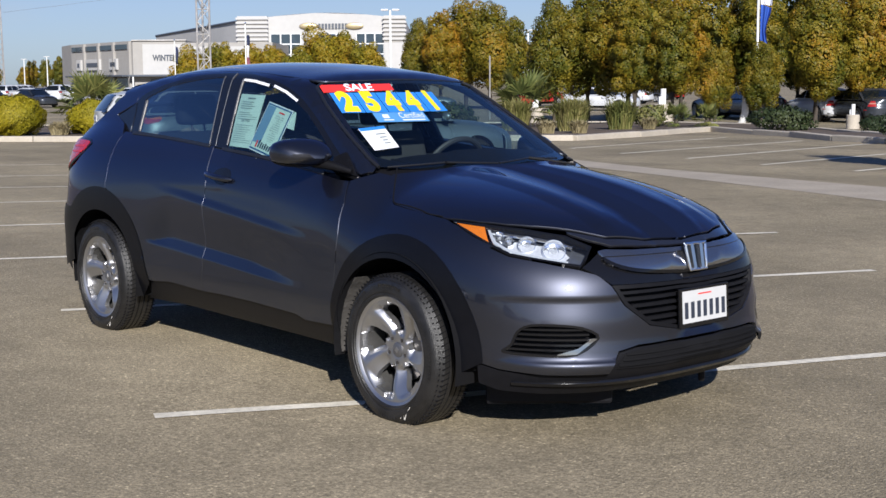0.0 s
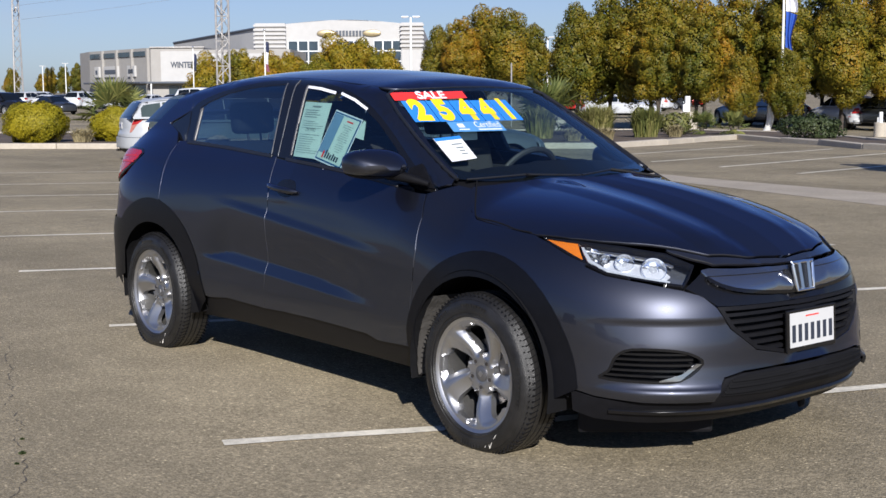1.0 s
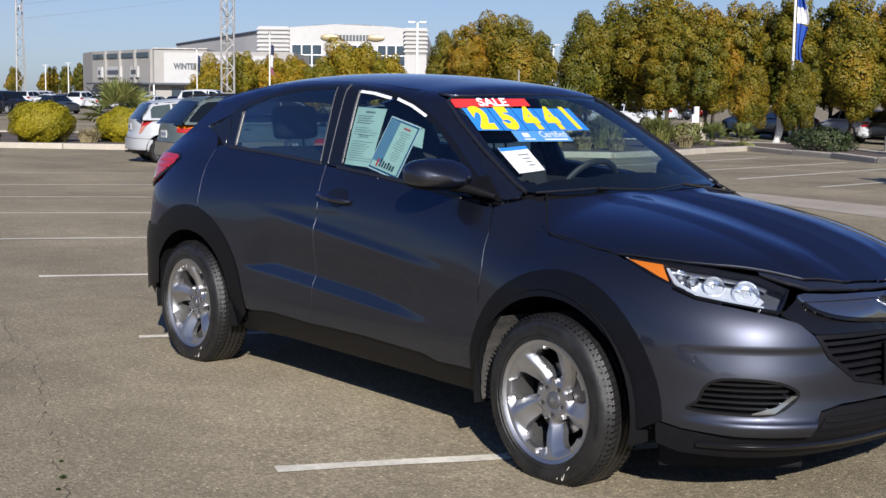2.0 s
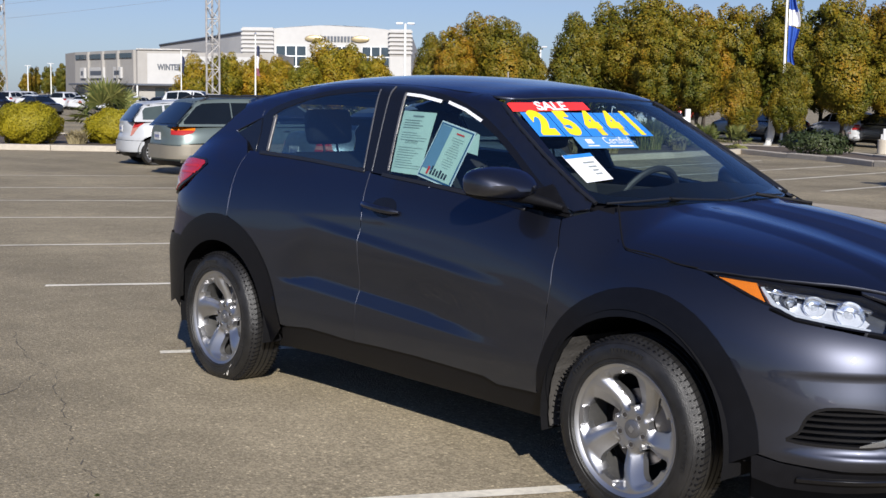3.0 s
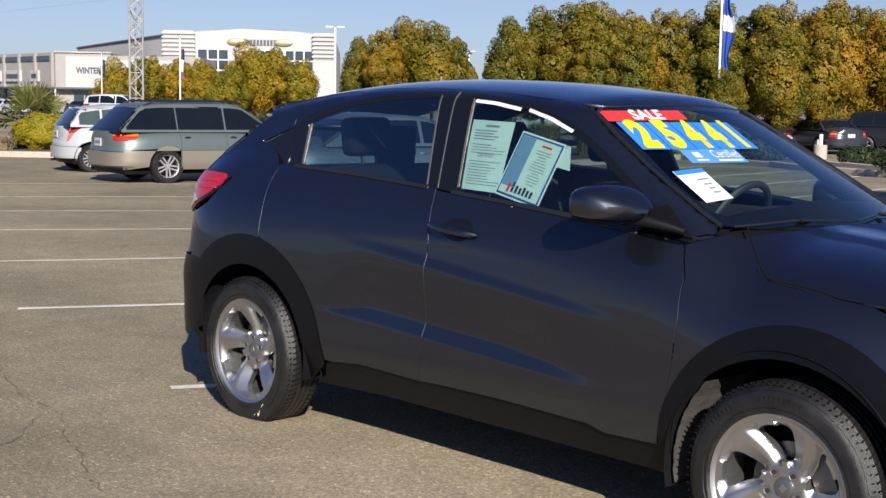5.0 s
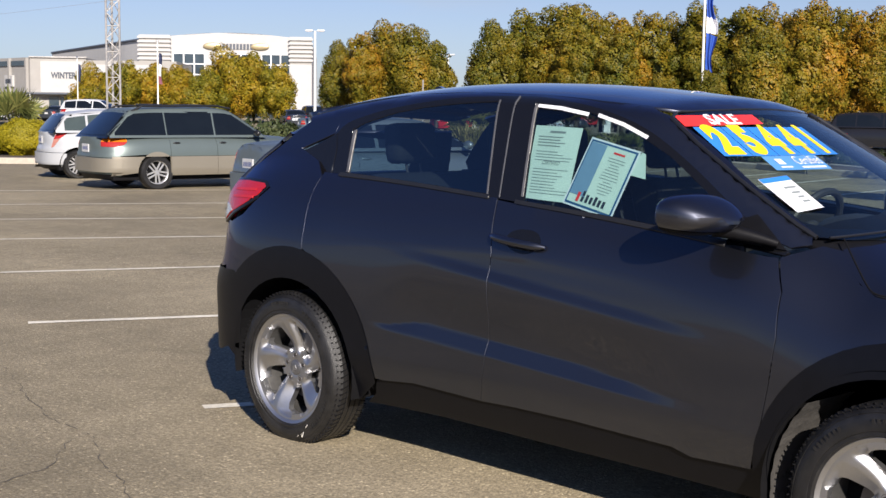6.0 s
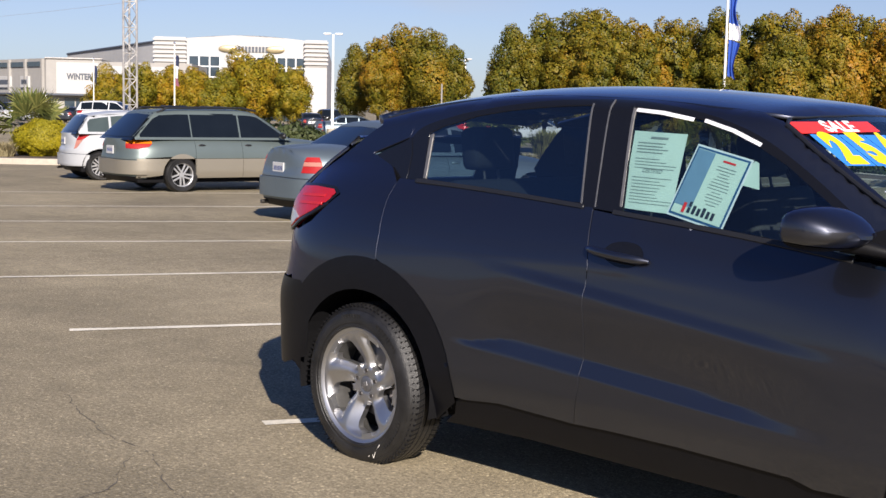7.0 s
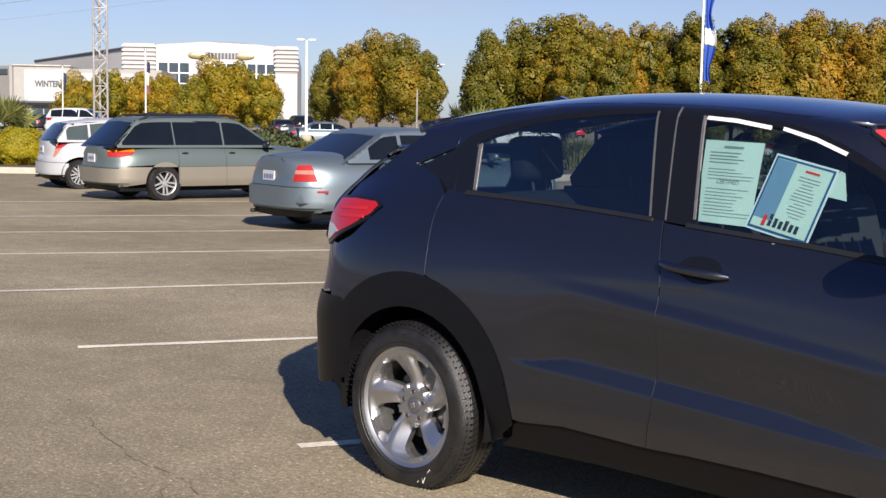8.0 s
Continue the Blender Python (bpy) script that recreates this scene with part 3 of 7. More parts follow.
def build_hatchback():
    car = thing("hatchback_car", "dark grey metallic crossover hatchback parked across bay lines with sale stickers", "car")
    for near in (True, False):
        k = dict(flip=not near)
        # doors, fender and quarter
        poly = B_SEAM[::-1] + belt(-0.2, 0.8, 10, -0.004) + F_SEAM + [(0.85, 0.36), (0.835, 0.305), (0.62, 0.298), (0.55, 0.318), (0.15, 0.33), (-0.1, 0.33)]
        door = panel("front_door", shrink(poly, 0.0013), from_side, car_out, PAINT, car, res=0.011 if near else 0.03, shear=0.064, **k)
        a = [p for p in rear_arch if p[0] > -1.21]
        poly = belt(-1.255, -0.29, 9, 0.004) + B_SEAM[1:] + [(-0.6, 0.335), (-0.76, 0.32)] + a + R_SEAM[::-1][:-1]
        rdoor = panel("rear_door", shrink(poly, 0.0013), from_side, car_out, PAINT, car, res=0.011 if near else 0.03, shear=0.064, **k)
        a = [p for p in front_arch if p[0] < 1.70]
        poly = F_SEAM[::-1] + [(0.93, 0.965), (0.985, 0.953), (1.04, 0.912), (1.09, 0.872), (1.15, 0.847), (1.32, 0.83), (1.48, 0.812), (1.56, 0.79), (1.66, 0.755), (1.742, 0.73), (1.75, 0.62), (1.742, 0.55)] + a[::-1]
        panel("front_fender", shrink(poly, 0.0015), from_side, body_out, PAINT, car, res=0.03, **k)
        a = [p for p in rear_arch if p[0] < -1.215]
        poly = [(-1.255, 1.075)] + R_SEAM[1:] + a + [(-1.74, 0.66), (-1.745, 0.7), (-1.735, 0.86), (-1.64, 0.9), (-1.52, 1.015), (-1.66, 1.035), (-1.78, 1.03), (-1.76, 1.09), (-1.62, 1.2), (-1.56, 1.25), (-1.5, 1.29), (-1.3, 1.285), (-1.305, 1.245), (-1.49, 1.178), (-1.34, 1.132)]
        panel("rear_quarter", poly, from_side, car_out, PAINT, car, res=0.03, **k)
        # cladding: arches and sill
        ring = arc(1.3, 0.272, 0.483, 2, 172, 24, 0.459) + [(0.845, 0.26), (0.856, 0.19), (0.892, 0.185)] + [(1.29 + (0.378 + 0.022 * math.cos(a) ** 2) * math.cos(a), 0.268 + (0.378 + 0.022 * math.cos(a) ** 2) * math.sin(a)) for a in np.radians(np.linspace(186, -4, 24))]
        panel("front_arch_cladding", ring, from_side, body_out, CLADDING, car, "black plastic wheel arch cladding", res=0.016 if near else 0.03, lift=0.0035, rim=0, **k)
        ring = arc(-1.3, 0.305, 0.488, 0, 152, 24) + [(-1.752, 0.49), (-1.757, 0.42), (-1.71, 0.33), (-1.655, 0.29)] + arc(-1.29, 0.3, 0.366, 178, -14, 24)
        panel("rear_arch_cladding", ring, from_side, body_out, CLADDING, car, "black plastic wheel arch cladding", res=0.016 if near else 0.03, lift=0.0035, rim=0, **k)
        sill = [(-0.815, 0.31), (-0.76, 0.325), (-0.6, 0.34), (-0.1, 0.335), (0.15, 0.335), (0.55, 0.323), (0.62, 0.303), (0.87, 0.308), (0.885, 0.2), (0.5, 0.205), (-0.5, 0.215), (-0.9, 0.205), (-0.84, 0.25)]
        panel("sill_cladding", sill, from_side, body_out, CLADDING, car, "black plastic sill", res=0.03, lift=-0.01, rim=0.04, **k)
        # greenhouse: side glass, black surrounds, painted rail
        dlo = soften([(-1.31, 1.222), (-1.25, 1.285), (-1.12, 1.325), (-0.97, 1.355), (-0.69, 1.391), (-0.44, 1.401), (-0.315, 1.401), (-0.2, 1.393), (0.03, 1.358), (0.24, 1.294), (0.44, 1.187), (0.66, 1.045), (0.845, 0.945)], 4).tolist()
        rear_glass = [(-1.2, 1.262), (-1.14, 1.289), (-0.965, 1.334), (-0.82, 1.356), (-0.68, 1.369), (-0.55, 1.377), (-0.437, 1.381), (-0.39, 1.19), (-0.35, 1.053)] + belt(-0.4, -1.15, 7, 0.008)
        front_glass = [(-0.26, 1.378), (-0.18, 1.371), (-0.06, 1.356), (0.04, 1.336), (0.17, 1.298), (0.36, 1.208), (0.52, 1.107), (0.645, 1.018)] + belt(0.64, -0.17, 7, 0.008) + [(-0.2, 1.17)]
        quarter = [(-1.478, 1.163), (-1.371, 1.204), (-1.29, 1.243), (-1.258, 1.18), (-1.238, 1.072), (-1.275, 1.072), (-1.35, 1.1)]
        lower = belt(0.84, -1.26, 14, 0.0)
        frame_ = dlo + lower + [(-1.35, 1.112), (-1.5, 1.162), (-1.4, 1.19)]
        panel("window_surround", frame_, from_side, cabin_out, GLOSSBLACK, car, "black window frame and pillar trim", res=0.03, lift=0.0015, rim=0.02, holes=[rear_glass, front_glass], **k)
        g = panel("rear_door_glass", rear_glass, from_side, cabin_out, DARKGLASS, car, "dark tinted rear door glass", res=0.03, lift=-0.0015, rim=0, **k)
        g2 = panel("front_door_glass", front_glass, from_side, cabin_out, SIDEGLASS, car, "lightly tinted front door glass", res=0.03, lift=-0.0015, rim=0, **k)
        panel("quarter_glass", quarter, from_side, cabin_out, GLOSSBLACK, car, "blacked out quarter window", res=0.05, lift=0.004, rim=0.004, **k)
        # belt moulding and bright weather strip of the rear glass
        for nm, a0, a1 in (("rear_belt_strip", -1.16, -0.33), ("front_belt_strip", -0.2, 0.66)):
            strip = belt(a0, a1, 24, 0.007) + belt(a1, a0, 24, -0.006)
            panel(nm, strip, from_side, car_out, WEATHERSTRIP, car, res=0.04, lift=0.005, rim=0.008, **k)
        strip = [(-1.19, 1.255), (-1.175, 1.262), (-1.135, 1.093), (-1.15, 1.093)]
        panel("rear_glass_channel", strip, from_side, cabin_out, BARE, car, res=0.04, lift=0.003, rim=0.006, **k)
        strip = [(-0.256, 1.372), (-0.246, 1.372), (-0.176, 1.05), (-0.186, 1.05)]
        panel("front_glass_channel", strip, from_side, cabin_out, BARE, car, res=0.04, lift=0.003, rim=0.006, **k)
        strip = [(-0.44, 1.386), (-0.433, 1.386), (-0.345, 1.05), (-0.352, 1.05)]
        panel("rear_frame_edge", strip, from_side, cabin_out, TRIMGREY, car, res=0.04, lift=0.003, rim=0.005, **k)
        strip = [(-0.362, 1.4), (-0.357, 1.4), (-0.284, 1.042), (-0.289, 1.042)]
        panel("pillar_seam_edge", strip, from_side, cabin_out, TRIMGREY, car, res=0.04, lift=0.003, rim=0.004, **k)
        rail = dlo[:-1] + [(0.85, 0.955), (0.905, 0.968), (0.875, 1.0), (0.72, 1.085), (0.55, 1.186), (0.42, 1.262), (0.27, 1.342), (0.2, 1.366), (0.0, 1.395), (-0.4, 1.42), (-0.95, 1.405), (-1.3, 1.355), (-1.52, 1.31), (-1.5, 1.287), (-1.3, 1.283)]
        panel("roof_rail", rail, from_side, cabin_out, PAINT, car, res=0.03, **k)
        # door handle of the front door; a flat black patch paints its cup's shade
        s = -1 if near else 1
        cup = soften([(-0.182, 0.908), (-0.165, 0.932), (-0.12, 0.944), (-0.055, 0.938), (-0.025, 0.905), (-0.055, 0.87), (-0.105, 0.864), (-0.16, 0.88)], 3, True)
        panel("handle_cup_shade", cup, from_side, car_out, GLOSSBLACK, door, "flat black patch for the shaded recess behind the handle", res=0.02, lift=0.0008, rim=0, **k)
        hx = np.linspace(-0.252, 0.004, 13)
        pts = []
        for i, x in enumerate(hx):
            zz = 0.914 - 0.085 * (x + 0.252)
            yy = float(cast(car_out, [(x, 0, zz)], [(0, -1, 0)])[0][1])
            pts.append((x, -s * (yy - (0.006 + 0.026 * math.sin(math.pi * i / 12) ** 0.7)), zz))
        b = tube(pts, [0.006, 0.012] + [0.0145] * 9 + [0.012, 0.006], 10)
        part("door_handle", b, PAINT, door, smooth=True)
        # mirror
        rad = (0.112, 0.12, 0.063)
        b = ball((0, 0, 0), rad, None, 4)
        for v in b.verts:
            d = Vector([math.copysign(abs(c / r) ** e * r, c) for c, r, e in zip(v.co, rad, (0.86, 0.86, 0.66))])
            if d.x < -0.035:
                d.x = -0.035 + (d.x + 0.035) * 0.25
            # the shell falls away to the front and towards the door
            fall = max(0.0, d.x / 0.112) ** 1.4 * (0.75 - 0.25 * (s * d.y) / 0.12)
            d.z = d.z * (1 - 0.7 * fall) - 0.028 * fall if d.z > 0 else d.z * (1 - 0.35 * fall)
            v.co = Vector((0.62, s * 0.818, 1.046)) + d
            v.co.x += -0.3 * (abs(v.co.y) - 0.818)
        up, dn = b, b.copy()
        bmesh.ops.bisect_plane(up, geom=up.verts[:] + up.edges[:] + up.faces[:], plane_co=(0.62, 0, 1.006), plane_no=(0.1, 0, 1), clear_inner=True)
        bmesh.ops.bisect_plane(dn, geom=dn.verts[:] + dn.edges[:] + dn.faces[:], plane_co=(0.62, 0, 1.003), plane_no=(0.1, 0, 1), clear_outer=True)
        m = part("door_mirror", up, PAINT, car, smooth=True, angle=50)
        part("mirror_base", dn, PLASTIC, m, "black lower mirror shell", smooth=True, angle=50)
        arm = [(0.64, s * 0.76, 1.0), (0.7, s * 0.735, 0.995), (0.76, s * 0.71, 0.982), (0.82, s * 0.685, 0.966)]
        part("mirror_arm", tube(arm, [0.022, 0.022, 0.018, 0.012], 10), PLASTIC, m, smooth=True)
        tri = [(0.655, 1.02), (0.72, 1.043), (0.84, 0.945), (0.66, 0.962)]
        panel("mirror_triangle", tri, from_side, cabin_out, PLASTIC, m, res=0.03, lift=0.008, rim=0.012, **k)
        if not near:
            m.location = (-0.1, -0.11, -0.03)
        part("mirror_glass", ball((0.576, s * 0.815, 1.046), (0.004, 0.095, 0.05), None, 3, Matrix.Rotation(s * 0.28, 4, "Z")), BRIGHT, m, smooth=True)
        # headlamp
        outline = nose(LIGHT_TOP + LIGHT_LOW + LIGHT_REAR[1:-1])
        lamp = panel("headlamp", shrink(outline, 0.005), round_nose, body_out, LAMPBOWL, car, "clear headlamp with chrome bowls in a dark housing", res=0.02, lift=-0.05, rim=0.0, **k)
        edge = shrink(outline, 0.006)
        q, f, n = wrap(np.vstack([outline, outline[:1]])[:-1], round_nose, body_out, res=0.02, lift=0.0, rim=0.05, holes=[edge], flip=not near)
        mesh_ob("lamp_bezel", q, f, GLOSSBLACK, lamp, normals=n)
        panel("lamp_cover", edge, round_nose, body_out, LAMPGLASS, lamp, "clear lens cover", res=0.02, lift=-0.001, rim=0, **k)
        am = nose([(-65.0, 0.804), (-55.6, 0.797), (-53.2, 0.736), (-59.2, 0.772)])
        panel("turn_signal", am, round_nose, body_out, AMBER, lamp, "amber turn signal", res=0.02, lift=-0.006, rim=0.02, **k)
        low = nose([(-52.4, 0.744), (-48, 0.714), (-40, 0.694), (-34.6, 0.680), (-34.3, 0.685), (-40, 0.700), (-47.6, 0.720), (-51.6, 0.75), (-53.9, 0.79), (-54.6, 0.79)])
        panel("light_guide", low, round_nose, body_out, GUIDE, lamp, "bright light guide", res=0.02, lift=-0.014, rim=0.02, **k)
        for a, z, r in ((-51.2, 0.77, 0.019), (-48.4, 0.752, 0.019), (-43.8, 0.744, 0.034), (-37.2, 0.724, 0.044)):
            p, v = round_nose(np.array([(a / 60, z)]))
            c = Vector(cast(body_out, p, v)[0])
            d = Vector(v[0])
            d = (d * 0.35 + Vector(slope(body_out, np.array([c]))[0]) * 0.65).normalized()
            c = c - d * 0.034
            c.y, d.y = (c.y, d.y) if near else (-c.y * FAR_SIDE, -d.y)
            mt = Matrix.Translation(c) @ d.to_track_quat("Z", "Y").to_matrix().to_4x4()
            bm = lathe([(0.002, -0.026), (r * 0.35, -0.023), (r * 0.65, -0.014), (r * 0.88, 0.002), (r, 0.013), (r * 1.04, 0.012), (r * 1.04, -0.02)], 32)
            bm.transform(mt)
            rf = part("reflector", bm, REFLECTOR, lamp, "chrome reflector bowl", smooth=True, angle=50)
            bm = ball((0, 0, 0), (r * 0.4, r * 0.4, 0.016), None, 3)
            bm.transform(mt @ Matrix.Translation((0, 0, -0.014)))
            part("bulb", bm, TINTLENS, rf, "grey glass lens of the lamp", smooth=True)
            bm = lathe([(r * 0.4, -0.02), (r * 0.4, -0.004), (r * 0.46, -0.002), (r * 0.5, -0.02)], 24)
            bm.transform(mt)
            part("shroud", bm, REFLECTOR, rf, smooth=True, angle=40)
            for a_ in (35, 155, 275):
                part("reflector_web", block(r * 0.5, r * 0.9, -0.0012, 0.0012, -0.02, 0.0, 0, 1, None, mt @ Matrix.Rotation(radians(a_), 4, "Z")), LAMPBOWL, rf)
        fill_ = nose([(-49.5, 0.735), (-44, 0.716), (-39, 0.703), (-35.2, 0.693), (-33.6, 0.712), (-35, 0.738), (-40, 0.752), (-47, 0.765)])
        panel("lamp_tray", fill_, round_nose, body_out, TRAY, lamp, "silvered tray round the bowls", res=0.02, lift=-0.036, rim=0.0, **k)
        panel("lamp_brow", nose([(-54, 0.79), (-44, 0.777), (-36, 0.759), (-32.5, 0.74), (-32.7, 0.734), (-36, 0.753), (-44, 0.771), (-54, 0.784)]), round_nose, body_out, REFLECTOR, lamp, res=0.02, lift=-0.02, rim=0.01, **k)
        # fog lamp grille with slats; a chrome corner stands in for the sunlit lip
        fog = nose(soften([(-49.0, 0.338), (-47.2, 0.37), (-45.8, 0.42), (-42.8, 0.448), (-35.8, 0.448), (-31.2, 0.432), (-28.8, 0.395), (-33.5, 0.335), (-41, 0.33)], 3, True))
        fg = panel("fog_grille", fog, round_nose, body_out, PLASTIC, car, "black slatted fog lamp grille", res=0.025, lift=-0.05, rim=0.0, **k)
        fq = panel("fog_bezel", shrink(fog, -0.002), round_nose, body_out, GLOSSBLACK, fg, res=0.02, lift=0.001, rim=0.05, holes=[shrink(fog, 0.007)], **k)
        for z in (0.352, 0.371, 0.390, 0.409, 0.428):
            t = abs(z - 0.39) / 0.06
            a0, a1 = -48.5 + 3.4 * max(0, (z - 0.37) / 0.06), -29.5 - 4.0 * t
            slat = nose([(a, z + 0.0035) for a in np.linspace(a0, a1, 10)] + [(a, z - 0.0035) for a in np.linspace(a1, a0, 10)])
            panel("slat", slat, round_nose, body_out, GLOSSBLACK, fg, res=0.02, lift=-0.008, rim=0.02, **k)
        corner = nose([(-37.5, 0.3335), (-33.5, 0.338), (-29.2, 0.395), (-30.3, 0.396), (-33.2, 0.36), (-37.4, 0.338)])
        panel("fog_lip_light", corner, round_nose, body_out, CHROME, fg, "bright chrome corner standing in for the sunlit lip", res=0.02, lift=0.003, rim=0.01, **k)
        # tail lamp
        tl = [(-1.545, 1.014), (-1.57, 1.028), (-1.7, 1.033), (-1.81, 1.028), (-1.845, 0.96), (-1.84, 0.885), (-1.815, 0.864), (-1.74, 0.905), (-1.66, 0.938), (-1.58, 0.98)]
        panel("lamp_seal", shrink(tl, -0.012), from_side, car_out, GLOSSBLACK, car, "black edge round the tail lamp", res=0.02, lift=0.003, rim=0.012, **k)
        lamp = panel("tail_lamp", tl, from_side, car_out, REDLENS, car, "red tail lamp with a clear lower band", res=0.02, lift=0.006, rim=0.03, **k)
        clear = [(-1.742, 0.908), (-1.79, 0.928), (-1.842, 0.935), (-1.836, 0.885), (-1.813, 0.868)]
        panel("reversing_lens", clear, from_side, car_out, CLEARLENS, lamp, "clear lens band", res=0.02, lift=0.0085, rim=0.01, **k)
        for dz in (0.0, 0.03):
            bar = [(-1.6, 1.005 - dz), (-1.77, 1.0 - dz), (-1.77, 0.99 - dz), (-1.6, 0.995 - dz)]
            panel("lamp_rib", bar, from_side, car_out, REDRIB, lamp, res=0.02, lift=0.008, rim=0.006, **k)
        # wheel housings
        for cx, cz, r in ((1.29, 0.27, 0.402), (REAR_X, 0.3, 0.382)):
            bm = bmesh.new()
            ring = []
            for a in np.linspace(-12, 192, 30):
                x, z = cx + r * math.cos(radians(float(a))), cz + r * math.sin(radians(float(a)))
                ring.append((bm.verts.new((x, s * 0.845, z)), bm.verts.new((x, s * 0.5, z))))
            for (a, b), (c, d) in zip(ring, ring[1:]):
                bm.faces.new((a, b, d, c))
            bm.faces.new([v for _, v in ring])
            part("wheel_housing", bm, DARK, car, "black wheel housing")
        # torn liner and dull metal edge behind the front wheel, paler for the lit rear wall
        if near:
            bm = bmesh.new()
            ring = []
            for i, a in enumerate(np.linspace(136, 190, 18)):
                rr = 0.386 - 0.0015 * (i % 3)
                x, z = 1.29 + rr * math.cos(radians(float(a))), 0.268 + rr * math.sin(radians(float(a)))
                ring.append((bm.verts.new((x, -0.82, z)), bm.verts.new((x + 0.012, -0.55 - 0.02 * ((i * 7) % 3), z))))
            for (a, b), (c, d) in zip(ring, ring[1:]):
                bm.faces.new((a, b, d, c))
            part("arch_liner", bm, LINER, car, "dull grey torn arch liner", smooth=True)
        build_wheel("wheel", car, FRONT_X, s * 0.762, FRONT_Z, s, 54)
        build_wheel("wheel", car, REAR_X, s * 0.77, REAR_Z, s, 18)
        # mud flap and bumper deflector
        part("air_deflector", block(0.0, 0.5, -0.014, 0.014, 0.085, 0.23, 0.012, 2, None, pose(1.66, s * 0.66, 0, 0, 0, -s * 49.8)), PLASTIC, car, "black rubber air deflector")

    # bonnet, strip, bumper, grille
    half = [(1.115, 0.0), (1.08, -0.3), (1.02, -0.5), (0.975, -0.585), (1.04, -0.655), (1.1, -0.695), (1.15, -0.711), (1.32, -0.722), (1.48, -0.708), (1.62, -0.662), (1.72, -0.61), (1.8, -0.552), (1.897, -0.462), (2.008, -0.352), (2.068, -0.2), (2.089, 0.0)]
    poly = half + [(u, -v) for u, v in reversed(half[1:-1])]
    panel("bonnet", shrink(poly, 0.003), from_below, bonnet_out, PAINT, car, res=0.02)
    for near in (True, False):
        line = soften([(0.955, -0.54), (1.042, -0.623), (1.116, -0.689), (1.15, -0.704), (1.187, -0.705), (1.25, -0.705), (1.32, -0.709), (1.38, -0.714), (1.455, -0.705)], 4)
        q = cast(body_out, *from_below(line))
        q = q if near else q * (1, -FAR_SIDE, 1)
        part("bonnet_shut_line", tube([tuple(v) for v in q], 0.0028, 6), DARK, car, "dark gap along the bonnet edge")
    half = [(2.093, 0.0), (2.072, -0.2), (2.013, -0.354), (1.905, -0.464), (1.93, -0.456), (1.985, -0.418), (2.045, -0.36), (2.08, -0.25), (2.105, -0.1), (2.108, 0.0)]
    poly = half + [(u, -v) for u, v in reversed(half[1:-1])]
    panel("nose_strip", poly, from_below, body_out, NOSEBLACK, car, "gloss black upper edge of the nose bar", res=0.02, lift=-0.006)
    half = nose([(0, 0.362), (-8.5, 0.362), (-19.7, 0.36), (-24.5, 0.343), (-27.0, 0.262), (-40.3, 0.262), (-49.9, 0.272), (-54.9, 0.29), (-57.0, 0.4), (-59.6, 0.5), (-60.0, 0.56), (-56.6, 0.64), (-53.3, 0.722), (-48, 0.692), (-40, 0.672), (-32.5, 0.648), (-28.5, 0.628), (-25.8, 0.588), (-22.9, 0.51), (-16.6, 0.427), (-8.2, 0.397), (0, 0.392)])
    fog = nose(soften([(-49.0, 0.338), (-47.2, 0.37), (-45.8, 0.42), (-42.8, 0.448), (-35.8, 0.448), (-31.2, 0.432), (-28.8, 0.395), (-33.5, 0.335), (-41, 0.33)], 3, True))
    fogs = [shrink(fog, -0.002), [(-u, v) for u, v in shrink(fog, -0.002)]]
    bumper = panel("front_bumper", both(half), round_nose, bumper_out, PAINT, car, res=0.018, holes=fogs)
    half = nose([(0, 0.352), (-8.5, 0.352), (-19.7, 0.35), (-24.2, 0.335), (-26.7, 0.252), (-40.3, 0.252), (-49.9, 0.262), (-55, 0.28), (-54.8, 0.205), (-50, 0.182), (-40, 0.172), (-24, 0.168), (-10, 0.17), (0, 0.17)])
    low = panel("bumper_skirt", both(half), round_nose, body_out, PLASTIC, car, "black plastic lower bumper", res=0.035, lift=-0.004, rim=0.06)
    half = nose([(0, 0.345), (-8.5, 0.345), (-19, 0.342), (-23.2, 0.328), (-25, 0.275), (-12, 0.268), (0, 0.268)])
    panel("lower_intake", both(half), round_nose, body_out, DARK, low, "dark lower intake", res=0.04, lift=0.001, rim=0)
    for z in (0.288, 0.308, 0.328):
        w = 24.5 - abs(z - 0.285) * 40
        slat = nose([(a, z + 0.004) for a in np.linspace(-w, w, 30)] + [(a, z - 0.004) for a in np.linspace(w, -w, 30)])
        panel("intake_slat", slat, round_nose, body_out, DARK, low, res=0.03, lift=0.006, rim=0.012)
    lip = nose([(a, 0.226) for a in np.linspace(-47, 47, 50)] + [(a, 0.214) for a in np.linspace(47, -47, 50)])
    panel("skirt_lip", lip, round_nose, body_out, GLOSSBLACK, low, res=0.03, lift=0.008, rim=0.02)
    half = nose([(0, 0.606), (-7, 0.612), (-18.8, 0.63), (-24.5, 0.652), (-27.6, 0.7), (-31.6, 0.655), (-28.3, 0.624), (-25.4, 0.592), (-12, 0.588), (0, 0.586)])
    panel("grille_brow", both(half), round_nose, body_out, GLOSSBLACK, car, "gloss black trim under the chrome wing", res=0.03, lift=0.002, rim=0.02)
    half = nose([(0, 0.583), (-12, 0.585), (-25.2, 0.588), (-22.5, 0.512), (-16.3, 0.431), (-8, 0.4), (0, 0.395)])
    grille = panel("grille", both(half), round_nose, body_out, DARK, car, "black slatted front grille", res=0.03, lift=-0.045, rim=0.0)
    panel("grille_frame", shrink(both(half), -0.002), round_nose, body_out, PLASTIC, grille, res=0.02, lift=-0.003, rim=0.045, holes=[shrink(both(half), 0.012)])
